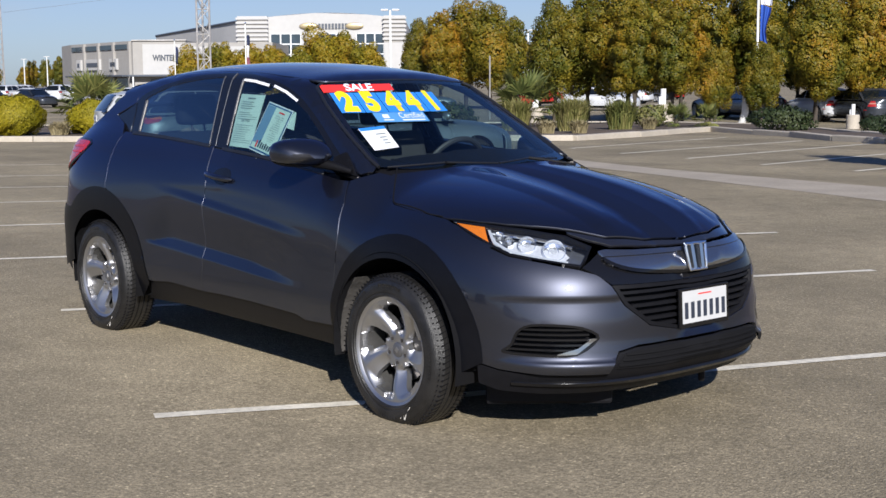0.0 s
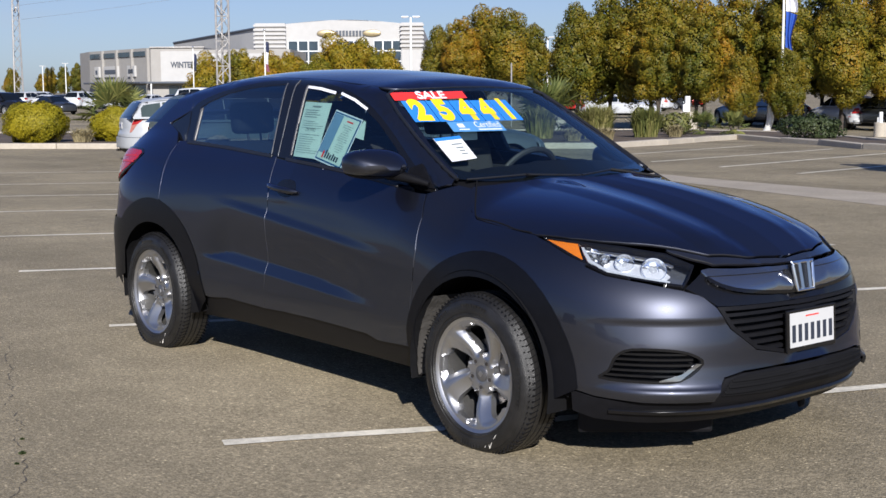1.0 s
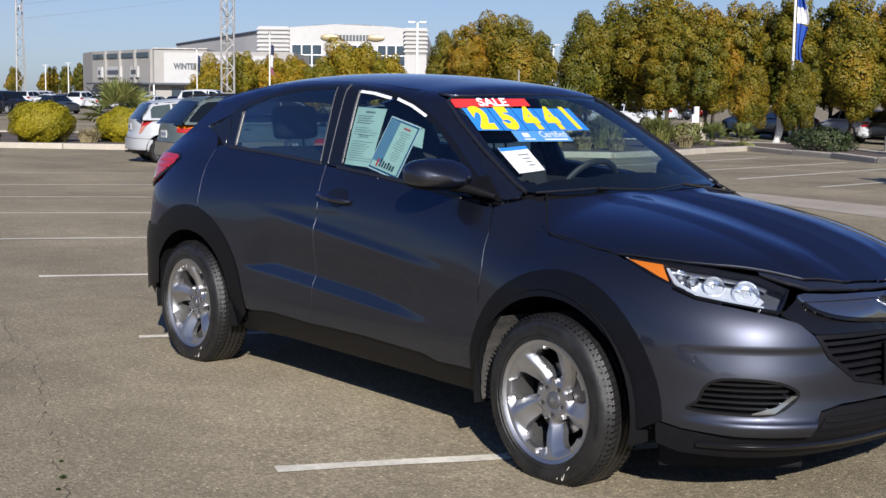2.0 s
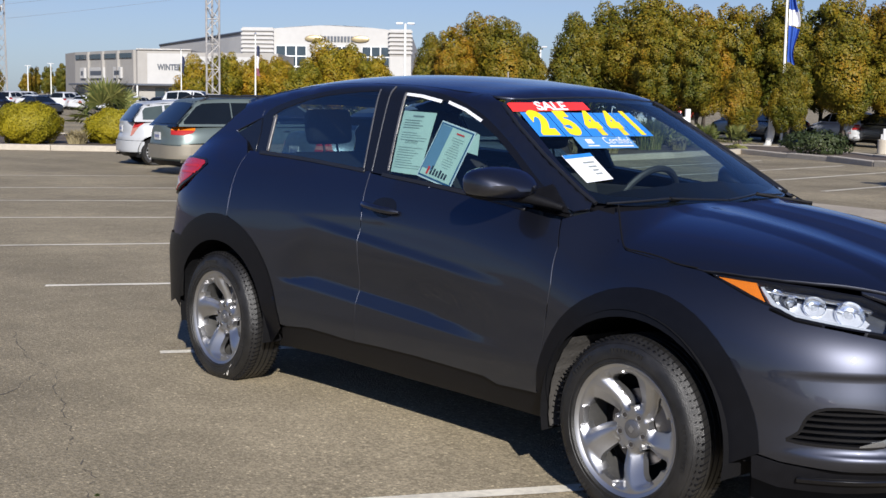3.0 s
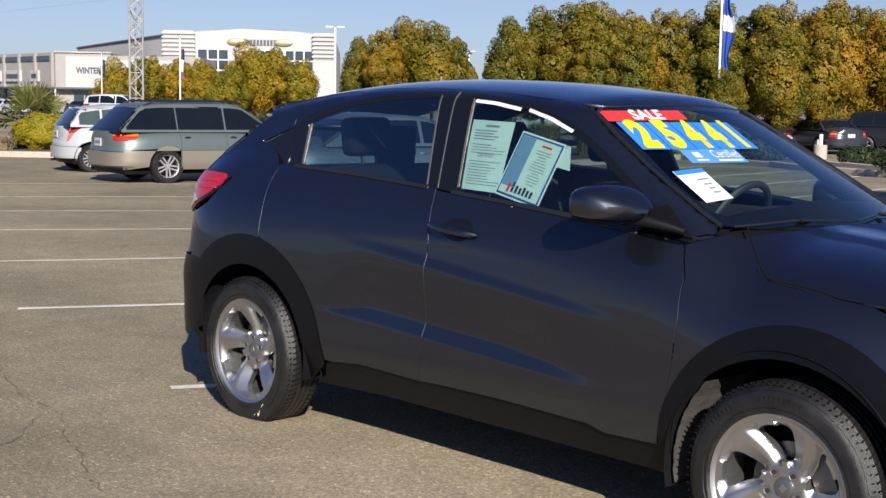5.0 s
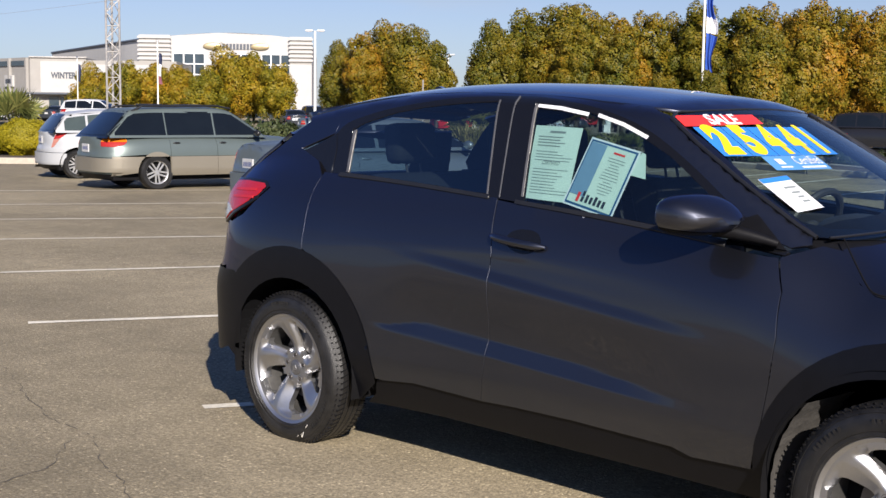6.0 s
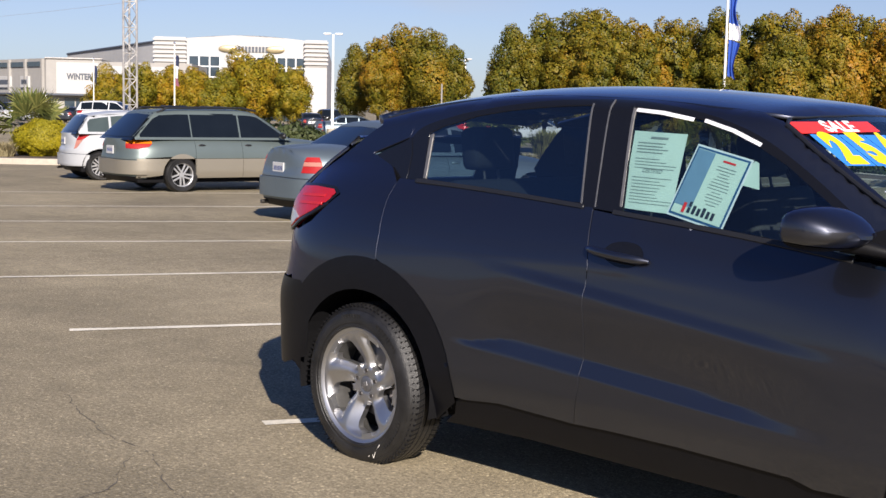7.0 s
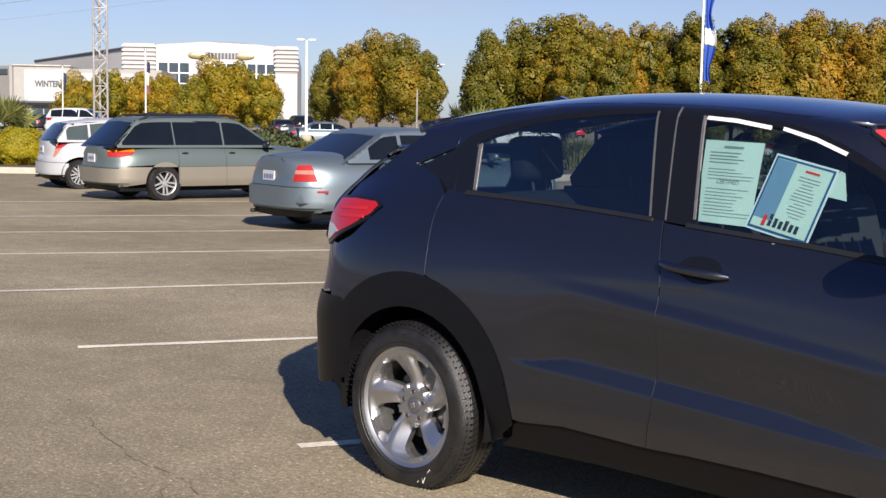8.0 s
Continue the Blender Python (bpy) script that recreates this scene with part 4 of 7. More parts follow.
    for z in (0.425, 0.452, 0.479, 0.506, 0.533, 0.56):
        w = 24.6 if z > 0.575 else 15.5 + (z - 0.43) * 64 if z < 0.575 else 24
        slat = nose([(a, z + 0.006) for a in np.linspace(-w, w, 34)] + [(a, z - 0.006) for a in np.linspace(w, -w, 34)])
        panel("grille_slat", slat, round_nose, body_out, PLASTIC, grille, res=0.03, lift=-0.012, rim=0.025)
    # chrome wing with its emblem
    half = nose([(0, 0.702), (-6, 0.703), (-18.4, 0.706), (-25.5, 0.712), (-27.3, 0.708), (-26.2, 0.682), (-24, 0.662), (-18.8, 0.642), (-7, 0.625), (0, 0.622)])
    wing = panel("chrome_wing", both(half), round_nose, wing_out, CHROME, car, "smoked chrome bar across the nose", res=0.012, lift=0.006, rim=0.03)
    edge = [(-26.6, 0.688), (-24, 0.664), (-18.8, 0.644), (-7, 0.627), (0, 0.624)]
    edge = nose(soften(edge + [(0, 0.612), (-7, 0.615), (-18.8, 0.632), (-24, 0.652), (-26.6, 0.676)], 3, True))
    panel("wing_under_edge", both(edge), round_nose, wing_out, GLOSSBLACK, wing, "gloss black lower edge", res=0.012, lift=0.0085, rim=0.01)
    # emblem: a plain upright frame with two bars, wider at its top
    ex = float(cast(wing_out, [(1.5, 0, 0.655)], [(1, 0, 0)])[0][0])
    em = Matrix.Translation((ex - 0.002, -0.024, 0.668)) @ Matrix.Rotation(radians(-11), 4, "Y") @ Matrix.Diagonal((1, 1, 0.86, 1))
    field = prism_plate([(-0.058, 0.056), (0.058, 0.056), (0.046, -0.056), (-0.046, -0.056)], -0.012, 0.011, em)
    field = part("emblem", field, GLOSSBLACK, wing, "plain chrome emblem on a black field")
    rim_pts = soften([(-0.06, 0.05), (-0.05, 0.059), (0.05, 0.059), (0.06, 0.05), (0.048, -0.05), (0.04, -0.058), (-0.04, -0.058), (-0.048, -0.05)], 2, True)
    ring_ = [em @ Vector((0.012, u, v)) for u, v in rim_pts]
    part("emblem_frame", tube([tuple(v) for v in ring_] + [tuple(ring_[0])], 0.0062, 8), BRIGHT, field, smooth=True)
    for sd in (-1, 1):
        bar = prism_plate([(sd * 0.036, 0.056), (sd * 0.018, 0.056), (sd * 0.014, -0.056), (sd * 0.031, -0.056)], 0.009, 0.019, em)
        part("emblem_bar", bar, BRIGHT, field)
    # plate: bars stand for its writing
    fr = Matrix.Translation((2.2, 0, 0.475)) @ Matrix.Rotation(radians(-3), 4, 'Y')
    plate = part("number_plate", block(0, 0.012, -0.15, 0.15, -0.078, 0.078, 0.004, 2, None, fr), GLOSSBLACK, car, "white plate in a black frame")
    part("plate_face", block(0.012, 0.0135, -0.135, 0.135, -0.06, 0.066, 0, 1, None, fr), WHITEPLATE, plate)
    b = None
    for i in range(7):
        y = -0.113 + i * 0.0377
        b = block(0.0137, 0.015, y - 0.0105, y + 0.0105, -0.042, 0.022, 0.001, 1, None, fr)
        part("plate_bar", b, INKDARK, plate)
    part("plate_red_bar", block(0.0137, 0.0145, -0.04, 0.04, 0.047, 0.052, 0, 1, None, fr), RED, plate)
    # roof, windscreen, scuttle
    half = [(0.318, 0.0), (0.31, -0.2), (0.285, -0.36), (0.262, -0.43), (0.2, -0.472), (0.0, -0.49), (-0.4, -0.5), (-0.95, -0.495), (-1.3, -0.485), (-1.5, -0.475), (-1.6, -0.46), (-1.62, -0.3), (-1.62, 0.0)]
    poly = half + [(u, -v) for u, v in reversed(half[1:-1])]
    panel("roof", shrink(poly, 0.002), from_cabin, cabin_out, PAINT, car, res=0.05)
    half = [(0.0, 0.962), (-0.3, 0.972), (-0.5, 0.98), (-0.585, 0.99), (-0.592, 1.02), (-0.565, 1.15), (-0.53, 1.25), (-0.488, 1.33), (-0.455, 1.345), (-0.3, 1.358), (0.0, 1.366)]
    ws = panel("windscreen", both(half), to_front, cabin_out, WINDSHIELD, car, "windscreen glass", res=0.05, lift=-0.003, rim=0)
    edge = both([(0.0, 0.99), (-0.3, 1.0), (-0.5, 1.01), (-0.56, 1.03), (-0.537, 1.15), (-0.505, 1.25), (-0.468, 1.318), (-0.44, 1.328), (-0.3, 1.342), (0.0, 1.35)])
    panel("windscreen_border", both(half), to_front, cabin_out, GLOSSBLACK, ws, "black printed glass border", res=0.04, lift=-0.005, rim=0, holes=[edge])
    for sd in (-1, 1):
        pts = cast(cabin_out, *to_front(np.array([(0.594, 0.985), (0.596, 1.02), (0.582, 1.09), (0.568, 1.15), (0.534, 1.25), (0.492, 1.33), (0.45, 1.347)]) * (sd * (1 if sd < 0 else FAR_SIDE), 1)))
        part("screen_moulding", tube([tuple(v) for v in pts], 0.008, 8), WEATHERSTRIP, ws, "black moulding beside the glass", smooth=True)
    half = [(0.9, -0.0), (0.9, -0.3), (0.86, -0.5), (0.85, -0.6), (0.975, -0.6), (1.03, -0.5), (1.09, -0.3), (1.125, 0.0)]
    poly = half + [(u, -v) for u, v in reversed(half[1:-1])]
    panel("scuttle", poly, from_below, body_out, PLASTIC, car, "black scuttle panel", res=0.05, lift=-0.03, rim=0.02)
    for y0, x0, y1, x1 in ((-0.57, 0.92, -0.03, 1.07), (-0.02, 1.1, 0.42, 0.98)):
        pts = []
        for t in np.linspace(0, 1, 9):
            y = y0 + (y1 - y0) * t
            z = 0.985 + 0.012 * (1 - abs(2 * t - 1))
            x = float(cast(cabin_out, [(0, y, z)], [(1, 0, 0)])[0][0]) + 0.018
            pts.append((x, y, z))
        w = part("wiper", tube(pts, 0.0045, 6), WEATHERSTRIP, car, "black wiper blade")
        mid = pts[4]
        part("wiper_arm", tube([(x0 + 0.06, y1 if y0 < -0.3 else 0.36, 0.965), mid], 0.008, 6), PLASTIC, w)
    # tail: gate, spoiler, glass, bumper
    poly = both([(0.0, 0.7), (-0.55, 0.7), (-0.68, 0.8), (-0.66, 1.0), (-0.6, 1.1), (-0.5, 1.24), (0.0, 1.24)])
    back = lambda v: (np.stack([np.full(len(v), -0.9), v[:, 0], v[:, 1]], 1), np.tile((-1.0, 0.0, 0.0), (len(v), 1)))
    pane = both([(0.0, 1.035), (-0.46, 1.035), (-0.4, 1.2), (0.0, 1.21)])
    gate = panel("tailgate", poly, back, car_out, PAINT, car, res=0.04, holes=[pane])
    panel("rear_window", pane, back, car_out, SIDEGLASS, gate, "tinted rear window", res=0.05, lift=-0.001, rim=0)
    half = [(-1.56, -0.0), (-1.56, -0.46), (-1.66, -0.455), (-1.72, -0.3), (-1.735, 0.0)]
    sp = panel("spoiler", half + [(u, -v) for u, v in reversed(half[1:-1])], from_cabin, roof_out, PAINT, car, res=0.05, lift=0.006, rim=0.035)
    half = [(0.0, 0.3), (-0.6, 0.3), (-0.98, 0.3), (-1.17, 0.36), (-1.2, 0.6), (-1.12, 0.66), (0.0, 0.66)]
    rb = panel("rear_bumper", both(half), round_tail, body_out, CLADDING, car, "black plastic rear bumper", res=0.04, lift=0.003, rim=0.0)
    half = [(0.0, 0.665), (-0.98, 0.665), (-1.06, 0.68), (-1.04, 0.86), (-0.9, 0.87), (0.0, 0.87)]
    panel("rear_bumper_top", both(half), round_tail, body_out, PAINT, car, res=0.04)
    b = bmesh.new()
    prof = [(-1.33, 1.385), (-1.32, 1.442), (-1.3, 1.448), (-1.25, 1.432), (-1.17, 1.412)]
    lf = [b.verts.new((x, -0.002 - 0.02 * (1.48 - z) / 0.07, z)) for x, z in prof]
    rt = [b.verts.new((x, 0.002 + 0.02 * (1.48 - z) / 0.07, z)) for x, z in prof]
    b.faces.new(lf)
    b.faces.new(rt[::-1])
    for i in range(len(prof) - 1):
        b.faces.new((lf[i], lf[i + 1], rt[i + 1], rt[i]))
    part("roof_aerial", b, PAINT, car, "small shark fin aerial", smooth=True)
    # dark inner shell that closes the gaps, and the floor
    for near in (True, False):
        poly = [(-2.0, 0.3), (-1.72, 0.3)] + arc(-1.29, 0.3, 0.40, 180, 0, 14) + [(-0.88, 0.24), (0.89, 0.24)] + arc(1.3, 0.27, 0.405, 180, 0, 14) + [(1.72, 0.24), (2.0, 0.26), (1.95, 0.5), (1.6, 0.68), (1.3, 0.76), (0.95, 0.85), (0.8, 0.92), (-0.3, 1.0), (-1.2, 1.05), (-1.8, 1.03), (-2.0, 0.8)]
        panel("inner_shell", poly, from_side, body_out, DARK, car, "dark inner body shell", res=0.08, lift=-0.035, rim=0, flip=not near)
    part("underbody", block(-1.9, 1.9, -0.6, 0.6, 0.22, 0.27, 0.01), DARK, car, "dark underbody")
    part("engine_bay", block(0.95, 1.9, -0.5, 0.5, 0.25, 0.62, 0.02), DARK, car, "dark engine bay filler")
    build_cabin(car)
    build_stickers(car)
    return car


def bonnet_out(x, y, z):
    """The bonnet skin: a raised middle between two creases."""
    ay = span(y)
    line = 0.288 + 0.12 * np.clip(1.3 - x, 0, 1)
    lift = 0.009 * np.clip(1 - (ay - line) / 0.07, 0, 1) * step((2.065 - x) / 0.14)
    return body_out(x, y, z - lift)


def bumper_out(x, y, z):
    """The bumper skin with its pressed ledge from the lamp to the fog lamp."""
    ay = span(y)
    s = step((ay - 0.28) / 0.15) * step((0.8 - ay) / 0.12)
    ledge = -0.007 * s * step((0.555 - z) / 0.022) * step((z - 0.43) / 0.1)
    lip = 0.02 * s * step((0.325 - z) / 0.03)
    return spread(x, y, z) - half_width(x - (ledge + lip) * step((x - 1.7) / 0.2), z) - (ledge + lip) * 0.4


def wing_out(x, y, z):
    """The nose skin swollen into a rounded bar."""
    swell = 0.02 * np.clip(1 - ((z - 0.664) / 0.052) ** 2, 0, 1) * np.clip(1 - (y / 0.55) ** 2, 0, 1)
    return spread(x - swell, y, z) - half_width(x - swell, z)


def prism_plate(pts, x0, x1, m):
    """A flat outline in y and z, thickened along x."""
    bm = bmesh.new()
    lo, hi = ([bm.verts.new(m @ Vector((x, u, v))) for u, v in pts] for x in (x0, x1))
    n = len(pts)
    for i in range(n):
        bm.faces.new((lo[i], lo[(i + 1) % n], hi[(i + 1) % n], hi[i]))
    bm.faces.new(hi)
    bm.faces.new(lo[::-1])
    bmesh.ops.recalc_face_normals(bm, faces=bm.faces[:])
    return bm


def roof_out(x, y, z):
    return z - (knots(x, ROOF) - 0.05 * (span(y) / 0.55) ** 2.4)


def build_seat(car, y, x, wide, rear):
    s = new("rear_seat" if rear else "front_seat")
    s.parent = car
    s["label"] = "black cloth car seat with head restraint"
    w = wide / 2
    b = block(x - 0.02, x + 0.5, y - w, y + w, 0.42, 0.58, 0.05, 3)
    part("seat_cushion", b, SEAT, s, smooth=True, angle=60)
    b = block(-0.07, 0.07, -w, w, 0, 0.58, 0.05, 3, None, Matrix.Translation((x - 0.02, y, 0.52)) @ Matrix.Rotation(radians(-16), 4, 'Y'))
    part("backrest", b, SEAT, s, smooth=True, angle=60)
    for yy in ((y - w * 0.52, y + w * 0.52) if rear else (y,)):
        h = part("head_restraint", block(-0.05, 0.05, -0.12, 0.12, 0, 0.17, 0.04, 3, None, Matrix.Translation((x - 0.2, yy, 1.12)) @ Matrix.Rotation(radians(-8), 4, 'Y')), SEAT, s, smooth=True, angle=60)
        part("restraint_post", rod((x - 0.18, yy - 0.04, 1.05), (x - 0.2, yy - 0.04, 1.14), 0.006, rod((x - 0.18, yy + 0.04, 1.05), (x - 0.2, yy + 0.04, 1.14), 0.006)), STEEL, h)


def build_cabin(car):
    for y in (-0.34, 0.34):
        build_seat(car, y, -0.1, 0.48, False)
    build_seat(car, 0.0, -0.95, 1.2, True)
    # dashboard: a rounded shelf under the windscreen
    b = bmesh.new()
    prof = [(0.5, 0.62), (0.47, 0.78), (0.5, 0.88), (0.58, 0.925), (0.75, 0.935), (0.95, 0.93), (0.98, 0.8), (0.9, 0.6)]
    rows = [[b.verts.new((x, y, z - 0.03 * (abs(y) / 0.6) ** 2)) for x, z in prof] for y in np.linspace(-0.62, 0.62, 13)]
    for r, t in zip(rows, rows[1:]):
        for i in range(len(prof) - 1):
            b.faces.new((r[i], r[i + 1], t[i + 1], t[i]))
    b.faces.new(rows[0])
    b.faces.new(rows[-1][::-1])
    dash = part("dashboard", b, DASH, car, "black dashboard", smooth=True, angle=50)
    part("instrument_hood", ball((0.56, 0.3, 0.93), (0.13, 0.2, 0.06)), DASH, dash, smooth=True)
    m = Matrix.Translation((0.37, 0.28, 0.9)) @ Matrix.Rotation(radians(-64), 4, 'Y')
    b = bmesh.new()
    ring = [[b.verts.new(m @ Vector(((0.185 + 0.015 * math.cos(c)) * math.cos(a), (0.185 + 0.015 * math.cos(c)) * math.sin(a), 0.014 * math.sin(c)))) for c in np.linspace(0, 2 * math.pi, 8, endpoint=False)] for a in np.linspace(0, 2 * math.pi, 40, endpoint=False)]
    for i in range(40):
        for j in range(8):
            b.faces.new((ring[i][j], ring[(i + 1) % 40][j], ring[(i + 1) % 40][(j + 1) % 8], ring[i][(j + 1) % 8]))
    wheel = part("steering_wheel", b, DASH, car, "black steering wheel", smooth=True)
    part("steering_boss", ball((0, 0, 0), (0.06, 0.075, 0.03), None, 3, m), DASH, wheel, smooth=True)
    b = block(-0.17, 0.17, -0.02, 0.02, -0.012, 0.004, 0.006, 1, None, m @ Matrix.Rotation(radians(90), 4, 'Z'))
    part("steering_spoke", b, DASH, wheel)
    part("inner_mirror", block(0.27, 0.29, -0.1, 0.1, 1.24, 1.3, 0.01, 2), GLOSSBLACK, car, "small interior mirror")
    # lining: roof inside and trims
    half = [(0.2, -0.43), (0.0, -0.46), (-0.9, -0.46), (-1.45, -0.43)]
    panel("head_lining", half + [(u, -v) for u, v in reversed(half)], from_cabin, cabin_out, LINING, car, "pale grey roof lining", res=0.08, lift=-0.02, rim=0)
    part("cabin_floor", block(-1.8, 0.9, -0.66, 0.66, 0.3, 0.34, 0), DARK, car, "dark cabin floor")
    part("luggage_cover", block(-1.75, -1.15, -0.6, 0.6, 0.97, 0.985, 0.004), DASH, car, "black luggage cover")
    part("centre_console", block(-0.2, 0.55, -0.1, 0.1, 0.34, 0.66, 0.03), DASH, car, smooth=True)
    for s in (-1, 1):
        part("door_card", block(-1.1, 0.7, s * 0.66, s * 0.68, 0.35, 0.95, 0.01), DASH, car, "black door card")
        part("belt_strap", block(-0.33, -0.29, s * 0.585, s * 0.59, 0.95, 1.3, 0), SEAT, car, "black seat belt strap")


def flat_on(aim, out, poly, material, parent, name, label="", lift=0.002, near=True):
    return panel(name, poly, aim, out, material, parent, label, res=0.025, lift=lift, rim=0, flip=not near)


def lay_text(body, size, corner, right, up, material, parent, name, aim, out, lift, shear=0.0, bold=0.0, label=""):
    """Writing laid on the skin: centre, and the flat directions of its line."""
    me = text_mesh(body, size, 0.0, shear, bold)
    v = np.array([tuple(p.co) for p in me.vertices])
    flat = np.array(corner) + v[:, :1] * np.array(right) + v[:, 1:2] * np.array(up)
    p, d = aim(flat)
    q = cast(out, p, d)
    q = q + slope(out, q) * lift
    for i, c in enumerate(q):
        me.vertices[i].co = c
    me.materials.append(material)
    me.name = name
    ob = new(name, me)
    ob.parent = parent
    if label:
        ob["label"] = label
    return ob


def quad(c, right, up, w, h):
    c, right, up = np.array(c, float), np.array(right, float), np.array(up, float)
    return [tuple(c + right * a * w / 2 + up * b * h / 2) for a, b in ((-1, -1), (1, -1), (1, 1), (-1, 1))]


def build_stickers(car):
    """Price stickers on the windscreen and papers behind the side glass."""
    def on_screen(poly, material, parent, name, label="", lift=0.002):
        return flat_on(to_front, cabin_out, poly, material, parent, name, label, lift)
    # flat coordinates: y across, z up
    s = on_screen([(-0.475, 1.338), (-0.11, 1.343), (-0.125, 1.312), (-0.492, 1.303)], RED, car, "sale_sticker", "red sale sticker with white letters")
    lay_text("SALE", 0.05, (-0.3, 1.324), (1.35, 0.012), (0.5, 0.9), WHITEPAPER, s, "sale_writing", to_front, cabin_out, 0.0035, bold=0.0015)
    for i, ch in enumerate("25441"):
        c = (-0.433 + i * 0.112, 1.256)
        d = on_screen(quad(c, (1, 0.003), (0.42, 1.0), 0.109, 0.09), BLUE, car, "price_sticker", "blue price sticker with one yellow digit")
        lay_text(ch, 0.115, c, (1.12, 0.0), (0.42, 1.0), YELLOW, d, "price_digit", to_front, cabin_out, 0.0035, bold=0.007)
    c = (-0.247, 1.189)
    s = on_screen(quad(c, (1, 0.002), (0.45, 1.0), 0.265, 0.042), LIGHTBLUE, car, "certified_sticker", "light blue sticker with white writing")
    lay_text("Certified", 0.034, (-0.19, 1.194), (1.1, 0.0), (0.45, 1.0), WHITEPAPER, s, "certified_writing", to_front, cabin_out, 0.0035)
    on_screen(quad((-0.2, 1.175), (1, 0), (0.45, 1), 0.12, 0.005), WHITEPAPER, s, "small_print_bar", lift=0.0035)
    on_screen(quad((-0.325, 1.192), (1, 0), (0.45, 1), 0.03, 0.016), WHITEPAPER, s, "emblem_bar", lift=0.0035)
    on_screen(quad((-0.328, 1.176), (1, 0), (0.45, 1), 0.05, 0.004), WHITEPAPER, s, "small_print_bar", lift=0.0035)
    s = on_screen([(-0.512, 1.142), (-0.384, 1.152), (-0.42, 1.062), (-0.54, 1.05)], WHITEPAPER, car, "info_card", "white card with a blue band and dark lines")
    on_screen([(-0.511, 1.141), (-0.385, 1.151), (-0.39, 1.139), (-0.515, 1.129)], BLUE, s, "blue_band", lift=0.0035)
    for z, w in ((1.118, 0.05), (1.104, 0.035), (1.092, 0.025), (1.08, 0.03)):
        on_screen(quad((-0.435 - (1.13 - z) * 0.3, z), (1, 0.07), (0.3, 1), w, 0.005), INKGREY, s, "text_bar", lift=0.0035)

    def on_side(poly, material, parent, name, label="", lift=-0.008):
        return flat_on(from_side, cabin_out, poly, material, parent, name, label, lift)
    # first sheet, standing
    s = on_side([(-0.225, 1.302), (-0.015, 1.295), (0.008, 1.042), (-0.182, 1.05)], PAPERGREEN, car, "guide_sheet", "pale printed sheet behind the front door glass")
    on_side(quad((-0.115, 1.279), (1, -0.03), (0.1, 1), 0.07, 0.007), INKGREY, s, "title_bar", lift=-0.0065)
    rnd = random.Random(4)
    for i in range(20):
        z = 1.262 - i * 0.0102
        if i in (4, 9, 10):
            continue
        w = 0.17 * rnd.uniform(0.55, 1.0)
        x0 = -0.2 + (1.29 - z) * 0.16
        on_side(quad((x0 + w / 2, z), (1, -0.03), (0.1, 1), w, 0.0018 if i > 4 else 0.0028), INKGREY, s, "text_bar", lift=-0.0065)
    lay_text("CERTIFIED", 0.017, (-0.105, 1.172), (1, -0.03), (0.1, 1), INKGREY, s, "certified_writing", from_side, cabin_out, -0.006)
    # second sheet, leaning, framed in navy
    r, u = (0.93, -0.2), (0.19, 1.0)
    c = (0.117, 1.132)
    s = on_side(quad(c, r, u, 0.225, 0.224), WHITEPAPER, car, "price_sheet", "leaning pale sheet with navy frame and blue panel", -0.0075)
    on_side(quad(c, r, u, 0.212, 0.212), NAVY, s, "navy_frame", lift=-0.006)
    on_side(quad(c, r, u, 0.198, 0.199), PAPERGREEN, s, "sheet_field", lift=-0.0045)
    at_ = lambda a, b: (c[0] + r[0] * a + u[0] * b, c[1] + r[1] * a + u[1] * b)
    on_side(quad(at_(-0.064, 0.012), r, u, 0.07, 0.172), SHEETBLUE, s, "blue_panel", lift=-0.003)
    on_side(quad(at_(0.035, 0.083), r, u, 0.05, 0.006), RED, s, "title_bar", lift=-0.003)
    for i in range(13):
        w = rnd.uniform(0.03, 0.085)
        on_side(quad(at_(0.035, 0.065 - i * 0.0095), r, u, w, 0.0016), INKGREY, s, "text_bar", lift=-0.003)
    for i, h in enumerate((0.034, 0.026, 0.022, 0.028, 0.022, 0.022)):
        on_side(quad(at_(-0.035 + i * 0.019, -0.09 + h / 2), r, u, 0.012, h), INKDARK, s, "name_bar", lift=-0.003)
    on_side(quad(at_(-0.055, -0.078), r, u, 0.012, 0.03), RED, s, "red_flash", lift=-0.002)
    on_side([(0.245, 1.222), (0.26, 1.215), (0.285, 1.135), (0.2, 1.15)], PAPERGREEN, car, "spare_sheet", "pale sheet behind the leaning one", -0.012)
    # pale strips along the top of the glass
    on_side([(-0.24, 1.372), (-0.13, 1.364), (-0.004, 1.344), (-0.004, 1.332), (-0.13, 1.352), (-0.24, 1.361)], WHITEPAPER, car, "sun_strip", "pale strip along the top of the door glass", 0.003)
    on_side([(0.035, 1.342), (0.15, 1.312), (0.26, 1.27), (0.254, 1.260), (0.147, 1.301), (0.035, 1.331)], WHITEPAPER, car, "sun_strip", "pale strip along the top of the door glass", 0.003)

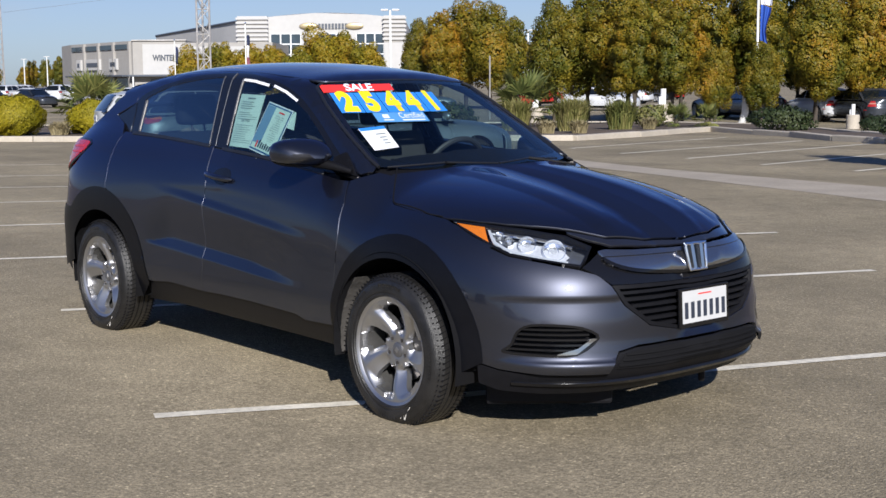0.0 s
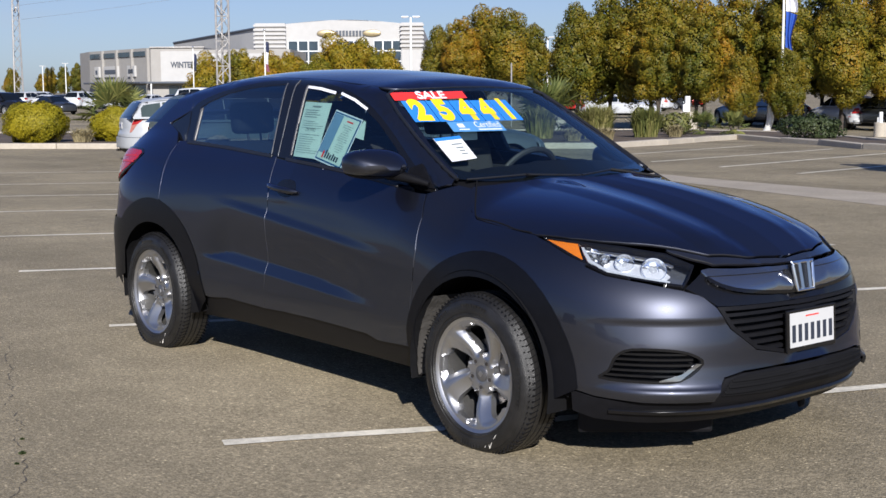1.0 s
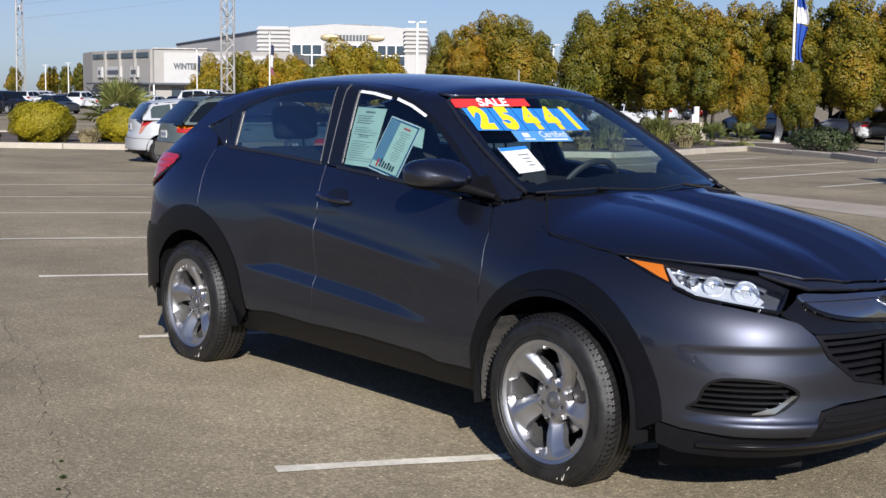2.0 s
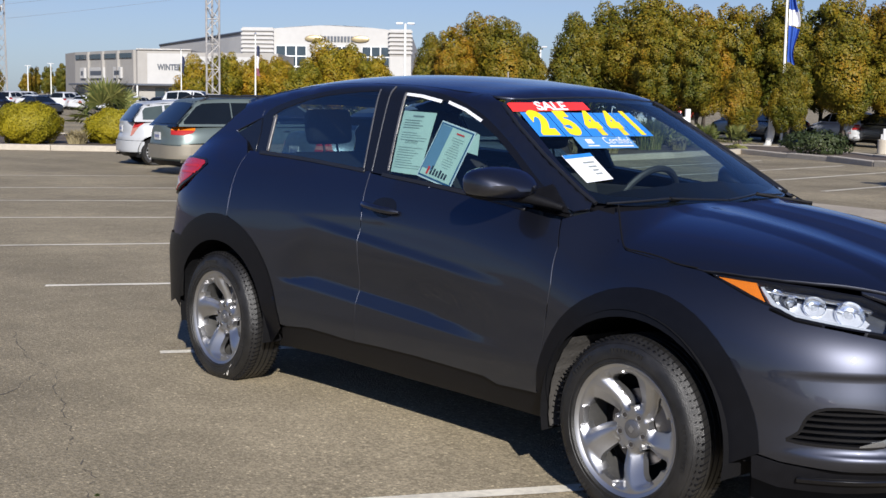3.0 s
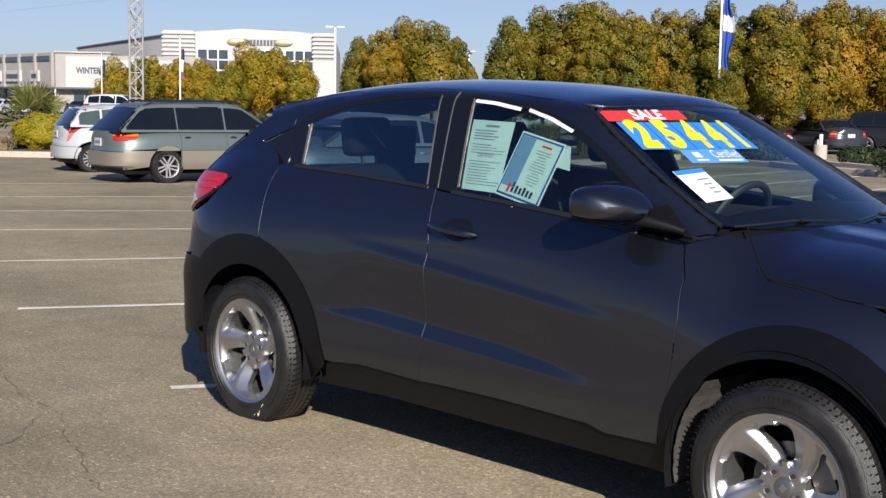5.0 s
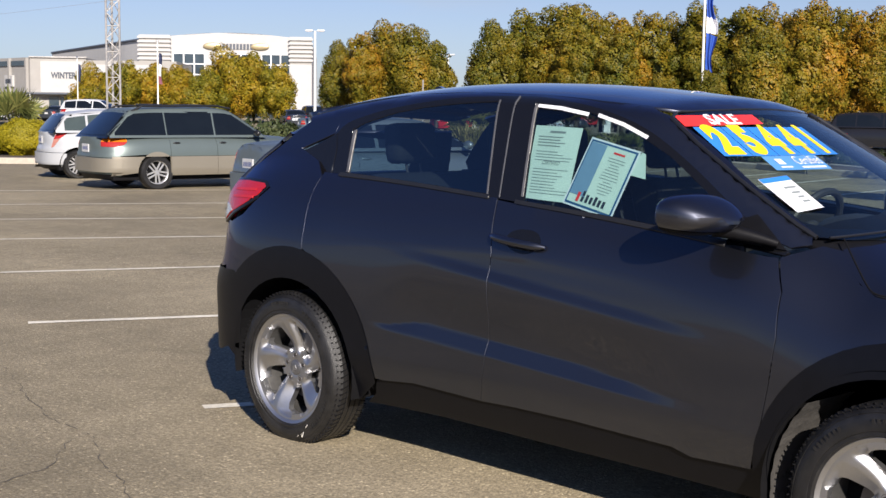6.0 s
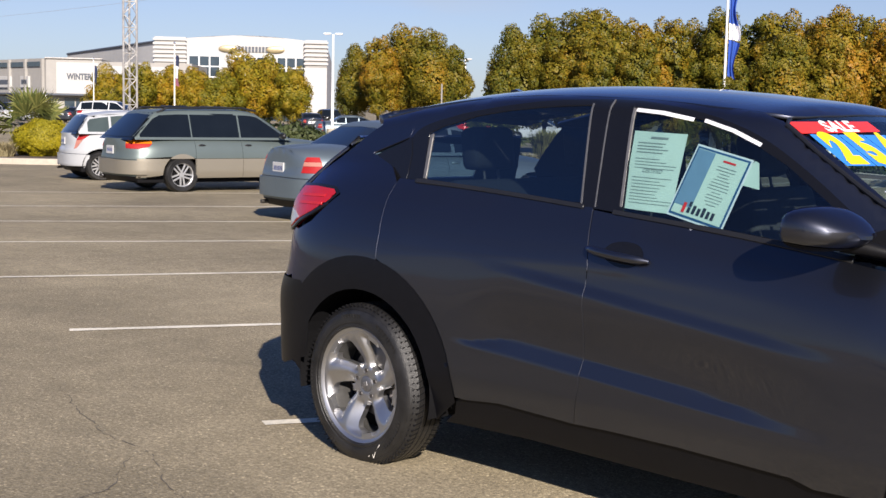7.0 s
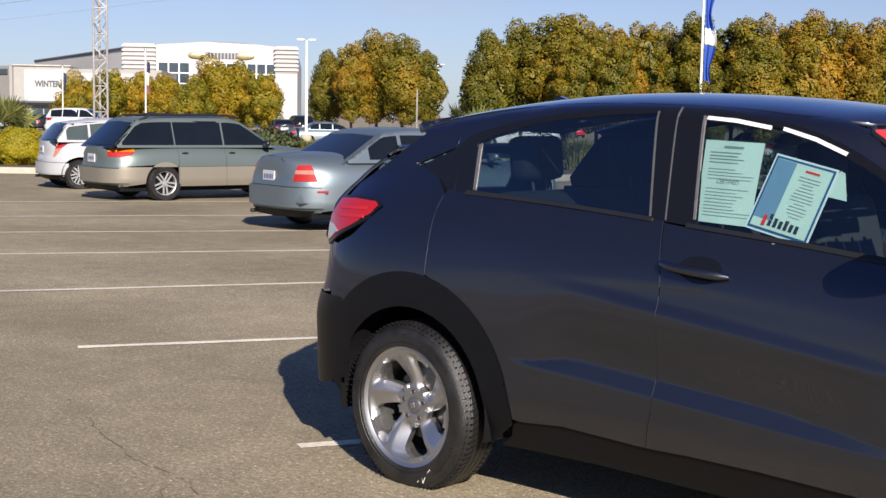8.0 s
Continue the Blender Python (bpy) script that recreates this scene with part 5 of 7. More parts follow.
# ---- the ground ----
def asphalt(name, color, crack=True):
    m = mat(name, color, 0.9, 0, 0.16, 5.0, 0, patch=0.35, spec=0.25)
    nt = m.node_tree
    b = nt.nodes["Principled BSDF"]
    base = b.inputs["Base Color"].links[0].from_socket
    co = nt.nodes.new("ShaderNodeTexCoord")
    # stone chips of two sizes
    last = base
    for scale, lo, hi, amount in ((95.0, 0.35, 0.65, 0.4), (38.0, 0.4, 0.62, 0.22)):
        v = nt.nodes.new("ShaderNodeTexNoise")
        v.inputs["Scale"].default_value = scale
        v.inputs["Detail"].default_value = 5
        v.inputs["Roughness"].default_value = 0.75
        r = nt.nodes.new("ShaderNodeMapRange")
        r.inputs["From Min"].default_value, r.inputs["From Max"].default_value = lo, hi
        r.inputs["To Min"].default_value, r.inputs["To Max"].default_value = 1 - amount, 1 + amount
        s = nt.nodes.new("ShaderNodeVectorMath")
        s.operation = 'SCALE'
        nt.links.new(co.outputs["Object"], v.inputs["Vector"])
        nt.links.new(v.outputs["Fac"], r.inputs["Value"])
        nt.links.new(last, s.inputs[0])
        nt.links.new(r.outputs[0], s.inputs["Scale"])
        last = s.outputs[0]
    # scattered pale stones
    v = nt.nodes.new("ShaderNodeTexVoronoi")
    v.inputs["Scale"].default_value = 62
    sep = nt.nodes.new("ShaderNodeSeparateColor")
    pick = nt.nodes.new("ShaderNodeMapRange")
    pick.inputs["From Min"].default_value, pick.inputs["From Max"].default_value = 0.8, 0.9
    near = nt.nodes.new("ShaderNodeMapRange")
    near.inputs["From Min"].default_value, near.inputs["From Max"].default_value = 0.45, 0.25
    both_ = nt.nodes.new("ShaderNodeMath")
    both_.operation = 'MULTIPLY'
    grow = nt.nodes.new("ShaderNodeMath")
    grow.operation = 'MULTIPLY_ADD'
    grow.inputs[1].default_value, grow.inputs[2].default_value = 0.75, 0.95
    s = nt.nodes.new("ShaderNodeVectorMath")
    s.operation = 'SCALE'
    nt.links.new(co.outputs["Object"], v.inputs["Vector"])
    nt.links.new(v.outputs["Color"], sep.inputs[0])
    nt.links.new(sep.outputs[0], pick.inputs["Value"])
    nt.links.new(v.outputs["Distance"], near.inputs["Value"])
    nt.links.new(pick.outputs[0], both_.inputs[0])
    nt.links.new(near.outputs[0], both_.inputs[1])
    nt.links.new(both_.outputs[0], grow.inputs[0])
    nt.links.new(last, s.inputs[0])
    nt.links.new(grow.outputs[0], s.inputs["Scale"])
    last = s.outputs[0]
    # tyre-dark streaks and stains
    for scale, stretch, amount in ((0.5, (1.0, 1.0, 1.0), 0.16), (0.25, (0.35, 2.2, 1.0), 0.12)):
        mp = nt.nodes.new("ShaderNodeMapping")
        mp.inputs["Scale"].default_value = stretch
        mp.inputs["Rotation"].default_value = (0, 0, radians(28))
        v = nt.nodes.new("ShaderNodeTexNoise")
        v.inputs["Scale"].default_value = scale
        v.inputs["Detail"].default_value = 6
        r = nt.nodes.new("ShaderNodeMapRange")
        r.inputs["From Min"].default_value, r.inputs["From Max"].default_value = 0.35, 0.65
        r.inputs["To Min"].default_value, r.inputs["To Max"].default_value = 1 - amount, 1 + amount
        s = nt.nodes.new("ShaderNodeVectorMath")
        s.operation = 'SCALE'
        nt.links.new(co.outputs["Object"], mp.inputs["Vector"])
        nt.links.new(mp.outputs[0], v.inputs["Vector"])
        nt.links.new(v.outputs["Fac"], r.inputs["Value"])
        nt.links.new(last, s.inputs[0])
        nt.links.new(r.outputs[0], s.inputs["Scale"])
        last = s.outputs[0]
    nt.links.new(last, b.inputs["Base Color"])
    n = nt.nodes.new("ShaderNodeTexVoronoi")
    n.inputs["Scale"].default_value = 110
    k = nt.nodes.new("ShaderNodeBump")
    k.inputs["Strength"].default_value = 0.6
    k.inputs["Distance"].default_value = 0.006
    nt.links.new(co.outputs["Object"], n.inputs["Vector"])
    nt.links.new(n.outputs["Distance"], k.inputs["Height"])
    nt.links.new(k.outputs[0], b.inputs["Normal"])
    return m


ASPHALT = asphalt("worn_asphalt", (0.246, 0.206, 0.138))
LINEPAINT = mat("worn_white_line_paint", (0.62, 0.575, 0.48), 0.8, 0, 0.25, 30, 0.3, 150, patch=2.5)
CONCRETE = mat("pale_concrete", (0.4, 0.355, 0.29), 0.9, 0, 0.15, 20, 0.3, 120, patch=1.2)
MULCH = mat("brown_bark_mulch", (0.085, 0.062, 0.045), 0.95, 0, 0.4, 14, 0.8, 40, patch=0.8)
GUTTER = mat("worn_gutter_concrete", (0.33, 0.285, 0.225), 0.9, 0, 0.18, 20, 0.3, 120, patch=1.2)
CRACK = mat("dark_crack", (0.09, 0.077, 0.062), 0.95, 0, 0.2)

xs = np.concatenate([np.linspace(-900, -60, 9), np.linspace(-50, 20, 36), np.arange(-0.75, 3.6, 0.5), np.linspace(40, 600, 6)])
xs.sort()
ys = np.concatenate([np.linspace(-500, -20, 6), np.linspace(-10, 50, 31), np.arange(-2.75, 1.8, 0.5), np.linspace(70, 900, 9)])
ys.sort()
gv = [(x, y, float(height(x, y))) for y in ys for x in xs]
nx = len(xs)
gf = [(j * nx + i, j * nx + i + 1, (j + 1) * nx + i + 1, (j + 1) * nx + i) for j in range(len(ys) - 1) for i in range(nx - 1)]
tagged(mesh_ob("ground", gv, gf, ASPHALT), "worn grey asphalt of the parking lot", "ground", kind="structure")


def strip(name, p, q, width, material, label, lift=0.004, ragged=0.0, seed=0, group="", category="marking", kind="structure"):
    """A painted band on the ground from p to q, with worn edges."""
    rnd = random.Random(seed)
    p, q = Vector((*p, 0)), Vector((*q, 0))
    d = (q - p).normalized()
    s = Vector((-d.y, d.x, 0))
    n = max(2, int((q - p).length / 0.25))
    v, f = [], []
    for i in range(n + 1):
        c = p + (q - p) * i / n
        for k in (-1, 1):
            e = c + s * k * (width / 2 + rnd.uniform(-ragged, ragged))
            v.append((e.x, e.y, float(height(e.x, e.y)) + lift))
        if i:
            f.append((2 * i - 2, 2 * i, 2 * i + 1, 2 * i - 1))
    return tagged(mesh_ob(name, v, f, material, smooth=False), label, category, group, kind)


BAYS = [((0.655, -1.585), (2.35, 2.6)), ((-1.985, -0.8), (0.36, 4.24)), ((-4.59, -0.29), (-1.5, 5.7)), ((-7.4, -0.2), (-4.4, 6.2)), ((-10.2, 0.9), (-6.9, 6.9)), ((-12.7, 1.9), (-9.4, 7.5)), ((-15.1, 3.0), (-11.9, 8.9)), ((-18.2, 4.5), (-14.9, 10.4))]
for i, (p, q) in enumerate(BAYS):
    strip("bay_line", p, q, 0.075, LINEPAINT, "worn white parking bay line on asphalt", 0.004, 0.006, i, "bay lines")
for i, (p, q) in enumerate([((-15.44, 17.4), (-17.4, 25.6)), ((-12.9, 16.3), (-14.4, 24.9)), ((-10.6, 15.6), (-12.1, 24.4)), ((-8.3, 14.8), (-9.4, 23.4)), ((-6.15, 14.3), (-6.9, 22.4)), ((-3.8, 13.4), (-4.5, 21.4))]):
    strip("bay_line", p, q, 0.11, LINEPAINT, "worn white parking bay line on asphalt", 0.004, 0.008, 20 + i, "bay lines")
# concrete gutter across the lot
v = [(-16, 14.2), (-8.43, 11.62), (-2.68, 9.42), (12, 3.8)]
w = [(-16, 15.4), (-8.7, 12.6), (-3.89, 11.43), (12, 5.9)]
pts = [(x, y, float(height(x, y)) + 0.004) for x, y in v + w]
tagged(mesh_ob("concrete_gutter", pts, [(0, 1, 5, 4), (1, 2, 6, 5), (2, 3, 7, 6)], GUTTER, smooth=False), "pale concrete gutter across the asphalt", "gutter", kind="structure")


def crack(path, seed):
    rnd = random.Random(seed)
    v, f, k = [], [], 0
    p = [Vector((*a, 0)) for a in path]
    drift = 0.0
    for a, b in zip(p, p[1:]):
        n = max(2, int((b - a).length / 0.035))
        s = Vector((-(b - a).y, (b - a).x, 0)).normalized()
        for i in range(n):
            drift = 0.7 * drift + rnd.gauss(0, 0.009)
            c = a + (b - a) * i / n + s * drift
            w = rnd.uniform(0.0006, 0.0035)
            for e in (c - s * w, c + s * w):
                v.append((e.x, e.y, float(height(e.x, e.y)) + 0.003))
            if k and rnd.random() > 0.3:
                f.append((2 * k - 2, 2 * k, 2 * k + 1, 2 * k - 1))
            k += 1
    tagged(mesh_ob("crack", v, f, CRACK, smooth=False), "thin dark crack in the asphalt", "crack", kind="structure")


crack([(-3.4, -1.05), (-2.4, -1.37), (-1.86, -1.44), (-1.25, -1.69), (-0.35, -2.03), (0.35, -2.25), (1.2, -2.7)], 1)
crack([(-1.9, -1.5), (-1.6, -1.75), (-1.3, -2.4), (-0.9, -2.7)], 2)


# ---- plants ----
def leafy(name, a, b, c, gloss=0.55):
    """Leaves that differ from one to the next."""
    m = bpy.data.materials.new(name)
    m.use_nodes = True
    nt = m.node_tree
    p = nt.nodes["Principled BSDF"]
    p.inputs["Roughness"].default_value = gloss
    p.inputs["Specular IOR Level"].default_value = 0.25
    g = nt.nodes.new("ShaderNodeNewGeometry")
    o = nt.nodes.new("ShaderNodeObjectInfo")
    co = nt.nodes.new("ShaderNodeTexCoord")
    big = nt.nodes.new("ShaderNodeTexNoise")
    big.inputs["Scale"].default_value = 0.55
    nt.links.new(co.outputs["Object"], big.inputs["Vector"])
    s = nt.nodes.new("ShaderNodeMath")
    s.operation = 'MULTIPLY_ADD'
    s.inputs[1].default_value = 0.42
    nt.links.new(g.outputs["Random Per Island"], s.inputs[0])
    t = nt.nodes.new("ShaderNodeMath")
    t.operation = 'MULTIPLY_ADD'
    t.inputs[1].default_value = 0.35
    nt.links.new(o.outputs["Random"], t.inputs[0])
    u = nt.nodes.new("ShaderNodeMath")
    u.operation = 'MULTIPLY_ADD'
    u.inputs[1].default_value = 1.3
    u.inputs[2].default_value = -0.55
    nt.links.new(big.outputs["Fac"], u.inputs[0])
    nt.links.new(u.outputs[0], t.inputs[2])
    nt.links.new(t.outputs[0], s.inputs[2])
    r = nt.nodes.new("ShaderNodeValToRGB")
    e = r.color_ramp.elements
    e[0].position, e[0].color = 0.15, (*a, 1)
    e[1].position, e[1].color = 0.95, (*c, 1)
    k = e.new(0.55)
    k.color = (*b, 1)
    nt.links.new(s.outputs[0], r.inputs["Fac"])
    nt.links.new(r.outputs[0], p.inputs["Base Color"])
    tr = nt.nodes.new("ShaderNodeBsdfTranslucent")
    nt.links.new(r.outputs[0], tr.inputs["Color"])
    x = nt.nodes.new("ShaderNodeMixShader")
    x.inputs["Fac"].default_value = 0.12
    nt.links.new(p.outputs[0], x.inputs[1])
    nt.links.new(tr.outputs[0], x.inputs[2])
    nt.links.new(x.outputs[0], nt.nodes["Material Output"].inputs["Surface"])
    return m


AUTUMN = leafy("autumn_pear_leaves", (0.058, 0.068, 0.007), (0.175, 0.134, 0.010), (0.3, 0.14, 0.009))
GOLDEN = leafy("golden_pear_leaves", (0.1, 0.105, 0.008), (0.25, 0.185, 0.011), (0.32, 0.16, 0.01))
HEDGE = leafy("yellow_green_hedge", (0.17, 0.155, 0.008), (0.29, 0.235, 0.01), (0.38, 0.29, 0.012))
DEEP = leafy("dark_green_shrub", (0.022, 0.035, 0.014), (0.04, 0.055, 0.02), (0.07, 0.08, 0.03))
REED = leafy("tall_grass_blades", (0.07, 0.09, 0.025), (0.14, 0.14, 0.04), (0.28, 0.24, 0.1))
DRY = leafy("dry_grass_blades", (0.2, 0.17, 0.09), (0.3, 0.25, 0.14), (0.4, 0.34, 0.2))
PALM = leafy("palm_fronds", (0.06, 0.08, 0.022), (0.13, 0.14, 0.04), (0.25, 0.23, 0.07))
BARK = mat("grey_brown_bark", (0.06, 0.048, 0.038), 0.9, 0, 0.35, 12, 0.8, 30)


def leaf_cloud(rnd, lobes, count, size, keep_inside=0.1):
    """Small leaves over a set of lobes (centre, radii)."""
    v, f = [], []
    w = np.array([r[0] * r[1] for _, r in lobes])
    pick = rnd.choice(len(lobes), count, p=w / w.sum())
    C = np.array([c for c, _ in lobes], float)
    Rr = np.array([r for _, r in lobes], float)
    d = rnd.normal(size=(count, 3))
    d /= np.linalg.norm(d, axis=1, keepdims=True)
    rad = 1.03 - np.abs(rnd.normal(0, 0.13, count))
    p = C[pick] + d * Rr[pick] * rad[:, None]
    # uneven swellings break the round outline of the bunches
    big = float(Rr.max())
    for _ in range(7):
        k = rnd.normal(size=3)
        k *= 6.283 / (np.linalg.norm(k) * big * rnd.uniform(0.22, 0.7))
        p = p + d * (np.sin(p @ k + rnd.uniform(0, 6.28)) * big * 0.03)[:, None]
    # drop leaves that lie deep in another lobe
    deep = np.zeros(count, bool)
    for c, r in zip(C, Rr):
        deep |= (((p - c) / r) ** 2).sum(1) < 0.6
    ok = ~deep | (rnd.random(count) < keep_inside)
    p, d = p[ok], d[ok]
    n = len(p)
    nrm = d + rnd.normal(0, 0.4, (n, 3))
    nrm /= np.linalg.norm(nrm, axis=1, keepdims=True)
    t = np.cross(nrm, rnd.normal(size=(n, 3)))
    t /= np.linalg.norm(t, axis=1, keepdims=True)
    s = np.cross(nrm, t)
    a = (size * rnd.uniform(0.6, 1.3, n))[:, None]
    v = np.stack([p - t * a, p + s * a * 0.55, p + t * a, p - s * a * 0.55], 1).reshape(-1, 3)
    f = np.arange(4 * n).reshape(n, 4)
    # faces look outwards, and the shading follows the rounded bunch
    inward = (np.cross(v[f[:, 1]] - v[f[:, 0]], v[f[:, 2]] - v[f[:, 0]]) * d).sum(1) < 0
    f[inward] = f[inward][:, ::-1]
    soft = d * 0.4 + nrm * 0.75
    soft /= np.linalg.norm(soft, axis=1, keepdims=True)
    return v, f, np.repeat(soft, 4, 0)


def build_tree(seed, tall, wide, base, leaves, size, material, label, peaks=3):
    """A trunk that forks into limbs, and a crown of upright lobes covered in small bunches."""
    rnd = np.random.default_rng(seed)
    tree = thing("tree", label, "tree")
    bm = tube([(0, 0, -0.15), (0.03, 0, base * 0.5), (0.0, 0.05, base), (0.05, 0.0, base + tall * 0.2)], [0.14, 0.12, 0.1, 0.06], 9)
    deep = tall - base
    core = [((0.0, 0.0, base + deep * 0.5), (wide * 0.36, wide * 0.36, deep * 0.49))]
    for i in range(peaks):
        a = 6.283 * (i + rnd.uniform(-0.2, 0.2)) / peaks
        r = wide * rnd.uniform(0.16, 0.22)
        h = deep * rnd.uniform(0.62, 0.85)
        k = wide * rnd.uniform(0.24, 0.3)
        core.append(((r * math.cos(a), r * math.sin(a), base + h * 0.5), (k, k, h * 0.5)))
        bm = tube([(0.02, 0, base * 0.75), (r * 0.5 * math.cos(a), r * 0.5 * math.sin(a), base + h * 0.3), (r * math.cos(a), r * math.sin(a), base + h * 0.8)], [0.07, 0.045, 0.015], 6, bm)
    lobes = []
    for c, k in core:
        n = int(1.15 * k[0] * k[2] / (wide * 0.11) ** 2)
        d = rnd.normal(size=(n, 3))
        d /= np.linalg.norm(d, axis=1, keepdims=True)
        for q in d:
            b = wide * rnd.uniform(0.075, 0.165)
            lobes.append((tuple(np.array(c) + q * np.array(k) * rnd.uniform(0.8, 0.96)), (b, b, b * rnd.uniform(0.9, 1.3))))
    part("trunk", bm, BARK, tree, "brown trunk with limbs", smooth=True)
    v1, f1, n1 = leaf_cloud(rnd, lobes, leaves, size, 0.2)
    v2, f2, n2 = leaf_cloud(rnd, [(c, tuple(0.84 * x for x in k)) for c, k in core], leaves // 4, size * 1.6, 0.05)
    mesh_ob("crown", np.vstack([v1, v2]), np.vstack([f1, f2 + len(v1)]), material, tree, normals=np.vstack([n1, n2]))
    return tree


def build_shrub(name, seed, size, leaves, leaf, material, label, category, rough=0.22):
    rnd = np.random.default_rng(seed)
    ob = thing(name, label, category)
    sx, sy, sz = size
    lobes = [((0, 0, sz * 0.48), (sx * 0.5, sy * 0.5, sz * 0.5))]
    for i in range(16):
        a, u = rnd.uniform(0, 6.28), rnd.uniform(0.1, 0.85)
        k = math.sqrt(max(0.1, 1 - (u * 1.1 - 0.4) ** 2))
        r = rnd.uniform(0.2, 0.3)
        lobes.append(((sx * 0.4 * k * math.cos(a), sy * 0.4 * k * math.sin(a), sz * u), (sx * r * rough * 2, sy * r * rough * 2, sz * r * rough * 2)))
    v, f, n = leaf_cloud(rnd, lobes, leaves, leaf)
    v[:, 2] = np.maximum(v[:, 2], 0.0)
    mesh_ob("foliage", v, f, material, ob, normals=n)
    bm = None
    for i in range(5):
        a = i * 1.26
        bm = tube([(0.05 * math.cos(a), 0.05 * math.sin(a), -0.05), (sx * 0.2 * math.cos(a), sy * 0.2 * math.sin(a), sz * 0.5)], [0.02, 0.01], 5, bm)
    part("stems", bm, BARK, ob)
    return ob


def build_grass(seed, tall, wide, blades, material, label):
    rnd = np.random.default_rng(seed)
    ob = thing("grass_clump", label, "grass")
    v, f = [], []
    for i in range(blades):
        a = rnd.uniform(0, 6.28)
        r = wide * 0.22 * math.sqrt(rnd.random())
        lean = rnd.uniform(0.1, 0.75) * wide * 0.5
        h = tall * rnd.uniform(0.6, 1.0)
        b = rnd.uniform(0, 6.28)
        x0, y0 = r * math.cos(a), r * math.sin(a)
        dx, dy = lean * math.cos(b), lean * math.sin(b)
        w = rnd.uniform(0.008, 0.02)
        px, py = -math.sin(b) * w, math.cos(b) * w
        k = len(v)
        v += [(x0 - px, y0 - py, 0), (x0 + px, y0 + py, 0), (x0 + dx * 0.4 + px, y0 + dy * 0.4 + py, h * 0.65), (x0 + dx * 0.4 - px, y0 + dy * 0.4 - py, h * 0.65), (x0 + dx, y0 + dy, h * rnd.uniform(0.8, 1.0))]
        f += [(k, k + 1, k + 2, k + 3), (k + 3, k + 2, k + 4)]
    mesh_ob("tuft", v, f, material, ob, smooth=False)
    return ob


def build_palm(seed, trunk, reach, label):
    """A low fan palm: a shaggy trunk and folded fans on stalks."""
    rnd = np.random.default_rng(seed)
    ob = thing("fan_palm", label, "palm")
    bm = tube([(0, 0, -0.1), (0, 0, trunk * 0.5), (0.02, 0, trunk)], [0.16, 0.2, 0.16], 10)
    part("trunk", bm, BARK, ob, smooth=True)
    n = 22
    for i in range(n):
        a = i * 2.4
        e = rnd.uniform(-0.35, 1.25)
        L = reach * rnd.uniform(0.4, 0.6)
        d = Vector((math.cos(a) * math.cos(e), math.sin(a) * math.cos(e), math.sin(e)))
        c = Vector((0, 0, trunk)) + d * L
        side = d.cross(Vector((0, 0, 1))).normalized()
        up = side.cross(d)
        v, f = [], []
        v += [tuple(Vector((0, 0, trunk)) - side * 0.012), tuple(Vector((0, 0, trunk)) + side * 0.012), tuple(c + side * 0.012), tuple(c - side * 0.012)]
        f.append((0, 1, 2, 3))
        m = 18
        for j in range(m):
            t = (j / (m - 1) - 0.5) * 3.6
            q = (d * math.cos(t) + side * math.sin(t)).normalized()
            r = reach * 0.5 * (0.75 + 0.25 * math.cos(t)) * rnd.uniform(0.85, 1.05)
            w = up.cross(q) * 0.026 * reach
            k = len(v)
            droop = Vector((0, 0, -0.1 * reach * abs(t) * rnd.uniform(0.3, 1.0)))
            v += [tuple(c), tuple(c + q * r * 0.55 + w + up * 0.012), tuple(c + q * r + droop), tuple(c + q * r * 0.55 - w - up * 0.012)]
            f.append((k, k + 1, k + 2, k + 3))
        mesh_ob("frond", v, f, PALM, ob, smooth=False)
    return ob


def put(ob, x, y, turn=0.0, size=1.0, up=0.0):
    ob.matrix_basis = pose(x, y, float(height(x, y)) + up, 0, 0, turn) @ Matrix.Diagonal((size, size, size, 1))
    return ob


def again(ob, x, y, turn=0.0, size=1.0, up=0.0):
    c = copy_thing(ob, Matrix())
    return put(c, x, y, turn, size, up)


# ---- planting island and kerbs ----
FRONT_KERB = [(-42, -4), (-31, 9), (-27.5, 12.4), (-23, 17), (-18.9, 21.1), (-19.6, 24.4), (-20.9, 28.2), (-21.3, 29.9), (-18.2, 28.1), (-16.2, 27.1), (-13.7, 25.3), (-11.7, 24.5), (-5, 22.2), (6, 18)]
BACK_KERB = [(6.6, 19.6), (-4.5, 23.8), (-11, 26.2), (-15, 28.7), (-18, 31.0), (-23, 34.5), (-28, 35), (-32, 30), (-35, 24), (-42, 17.5), (-52, 4)]
loop = [np.array(p) for p in FRONT_KERB + BACK_KERB]
v, f = fill([tuple(p) for p in loop], 2.0)
pts = [(x, y, float(height(x, y)) + 0.11 + 0.05 * noise.noise((x * 0.4, y * 0.4, 0))) for x, y in v]
tagged(mesh_ob("planting_bed", pts, f, MULCH), "brown bark mulch planting bed", "planting bed", kind="structure")
kerb_line = thing("kerb", "pale concrete kerb round the planting bed", "kerb", kind="structure")
for line in (FRONT_KERB, BACK_KERB):
    for a, b in zip(line, line[1:]):
        a, b = Vector((*a, 0)), Vector((*b, 0))
        n = max(1, round((b - a).length / 2.4))
        for i in range(n):
            p, q = a + (b - a) * i / n, a + (b - a) * (i + 1) / n
            c = (p + q) / 2
            L = (q - p).length / 2 - 0.008
            bm = block(-L, L, -0.13, 0.13, -0.2, 0.15, 0.025, 2)
            ob = part("kerb_stone", bm, CONCRETE, kerb_line)
            ob.matrix_basis = pose(c.x, c.y, float(height(c.x, c.y)), 0, 0, math.degrees(math.atan2((q - p).y, (q - p).x)))

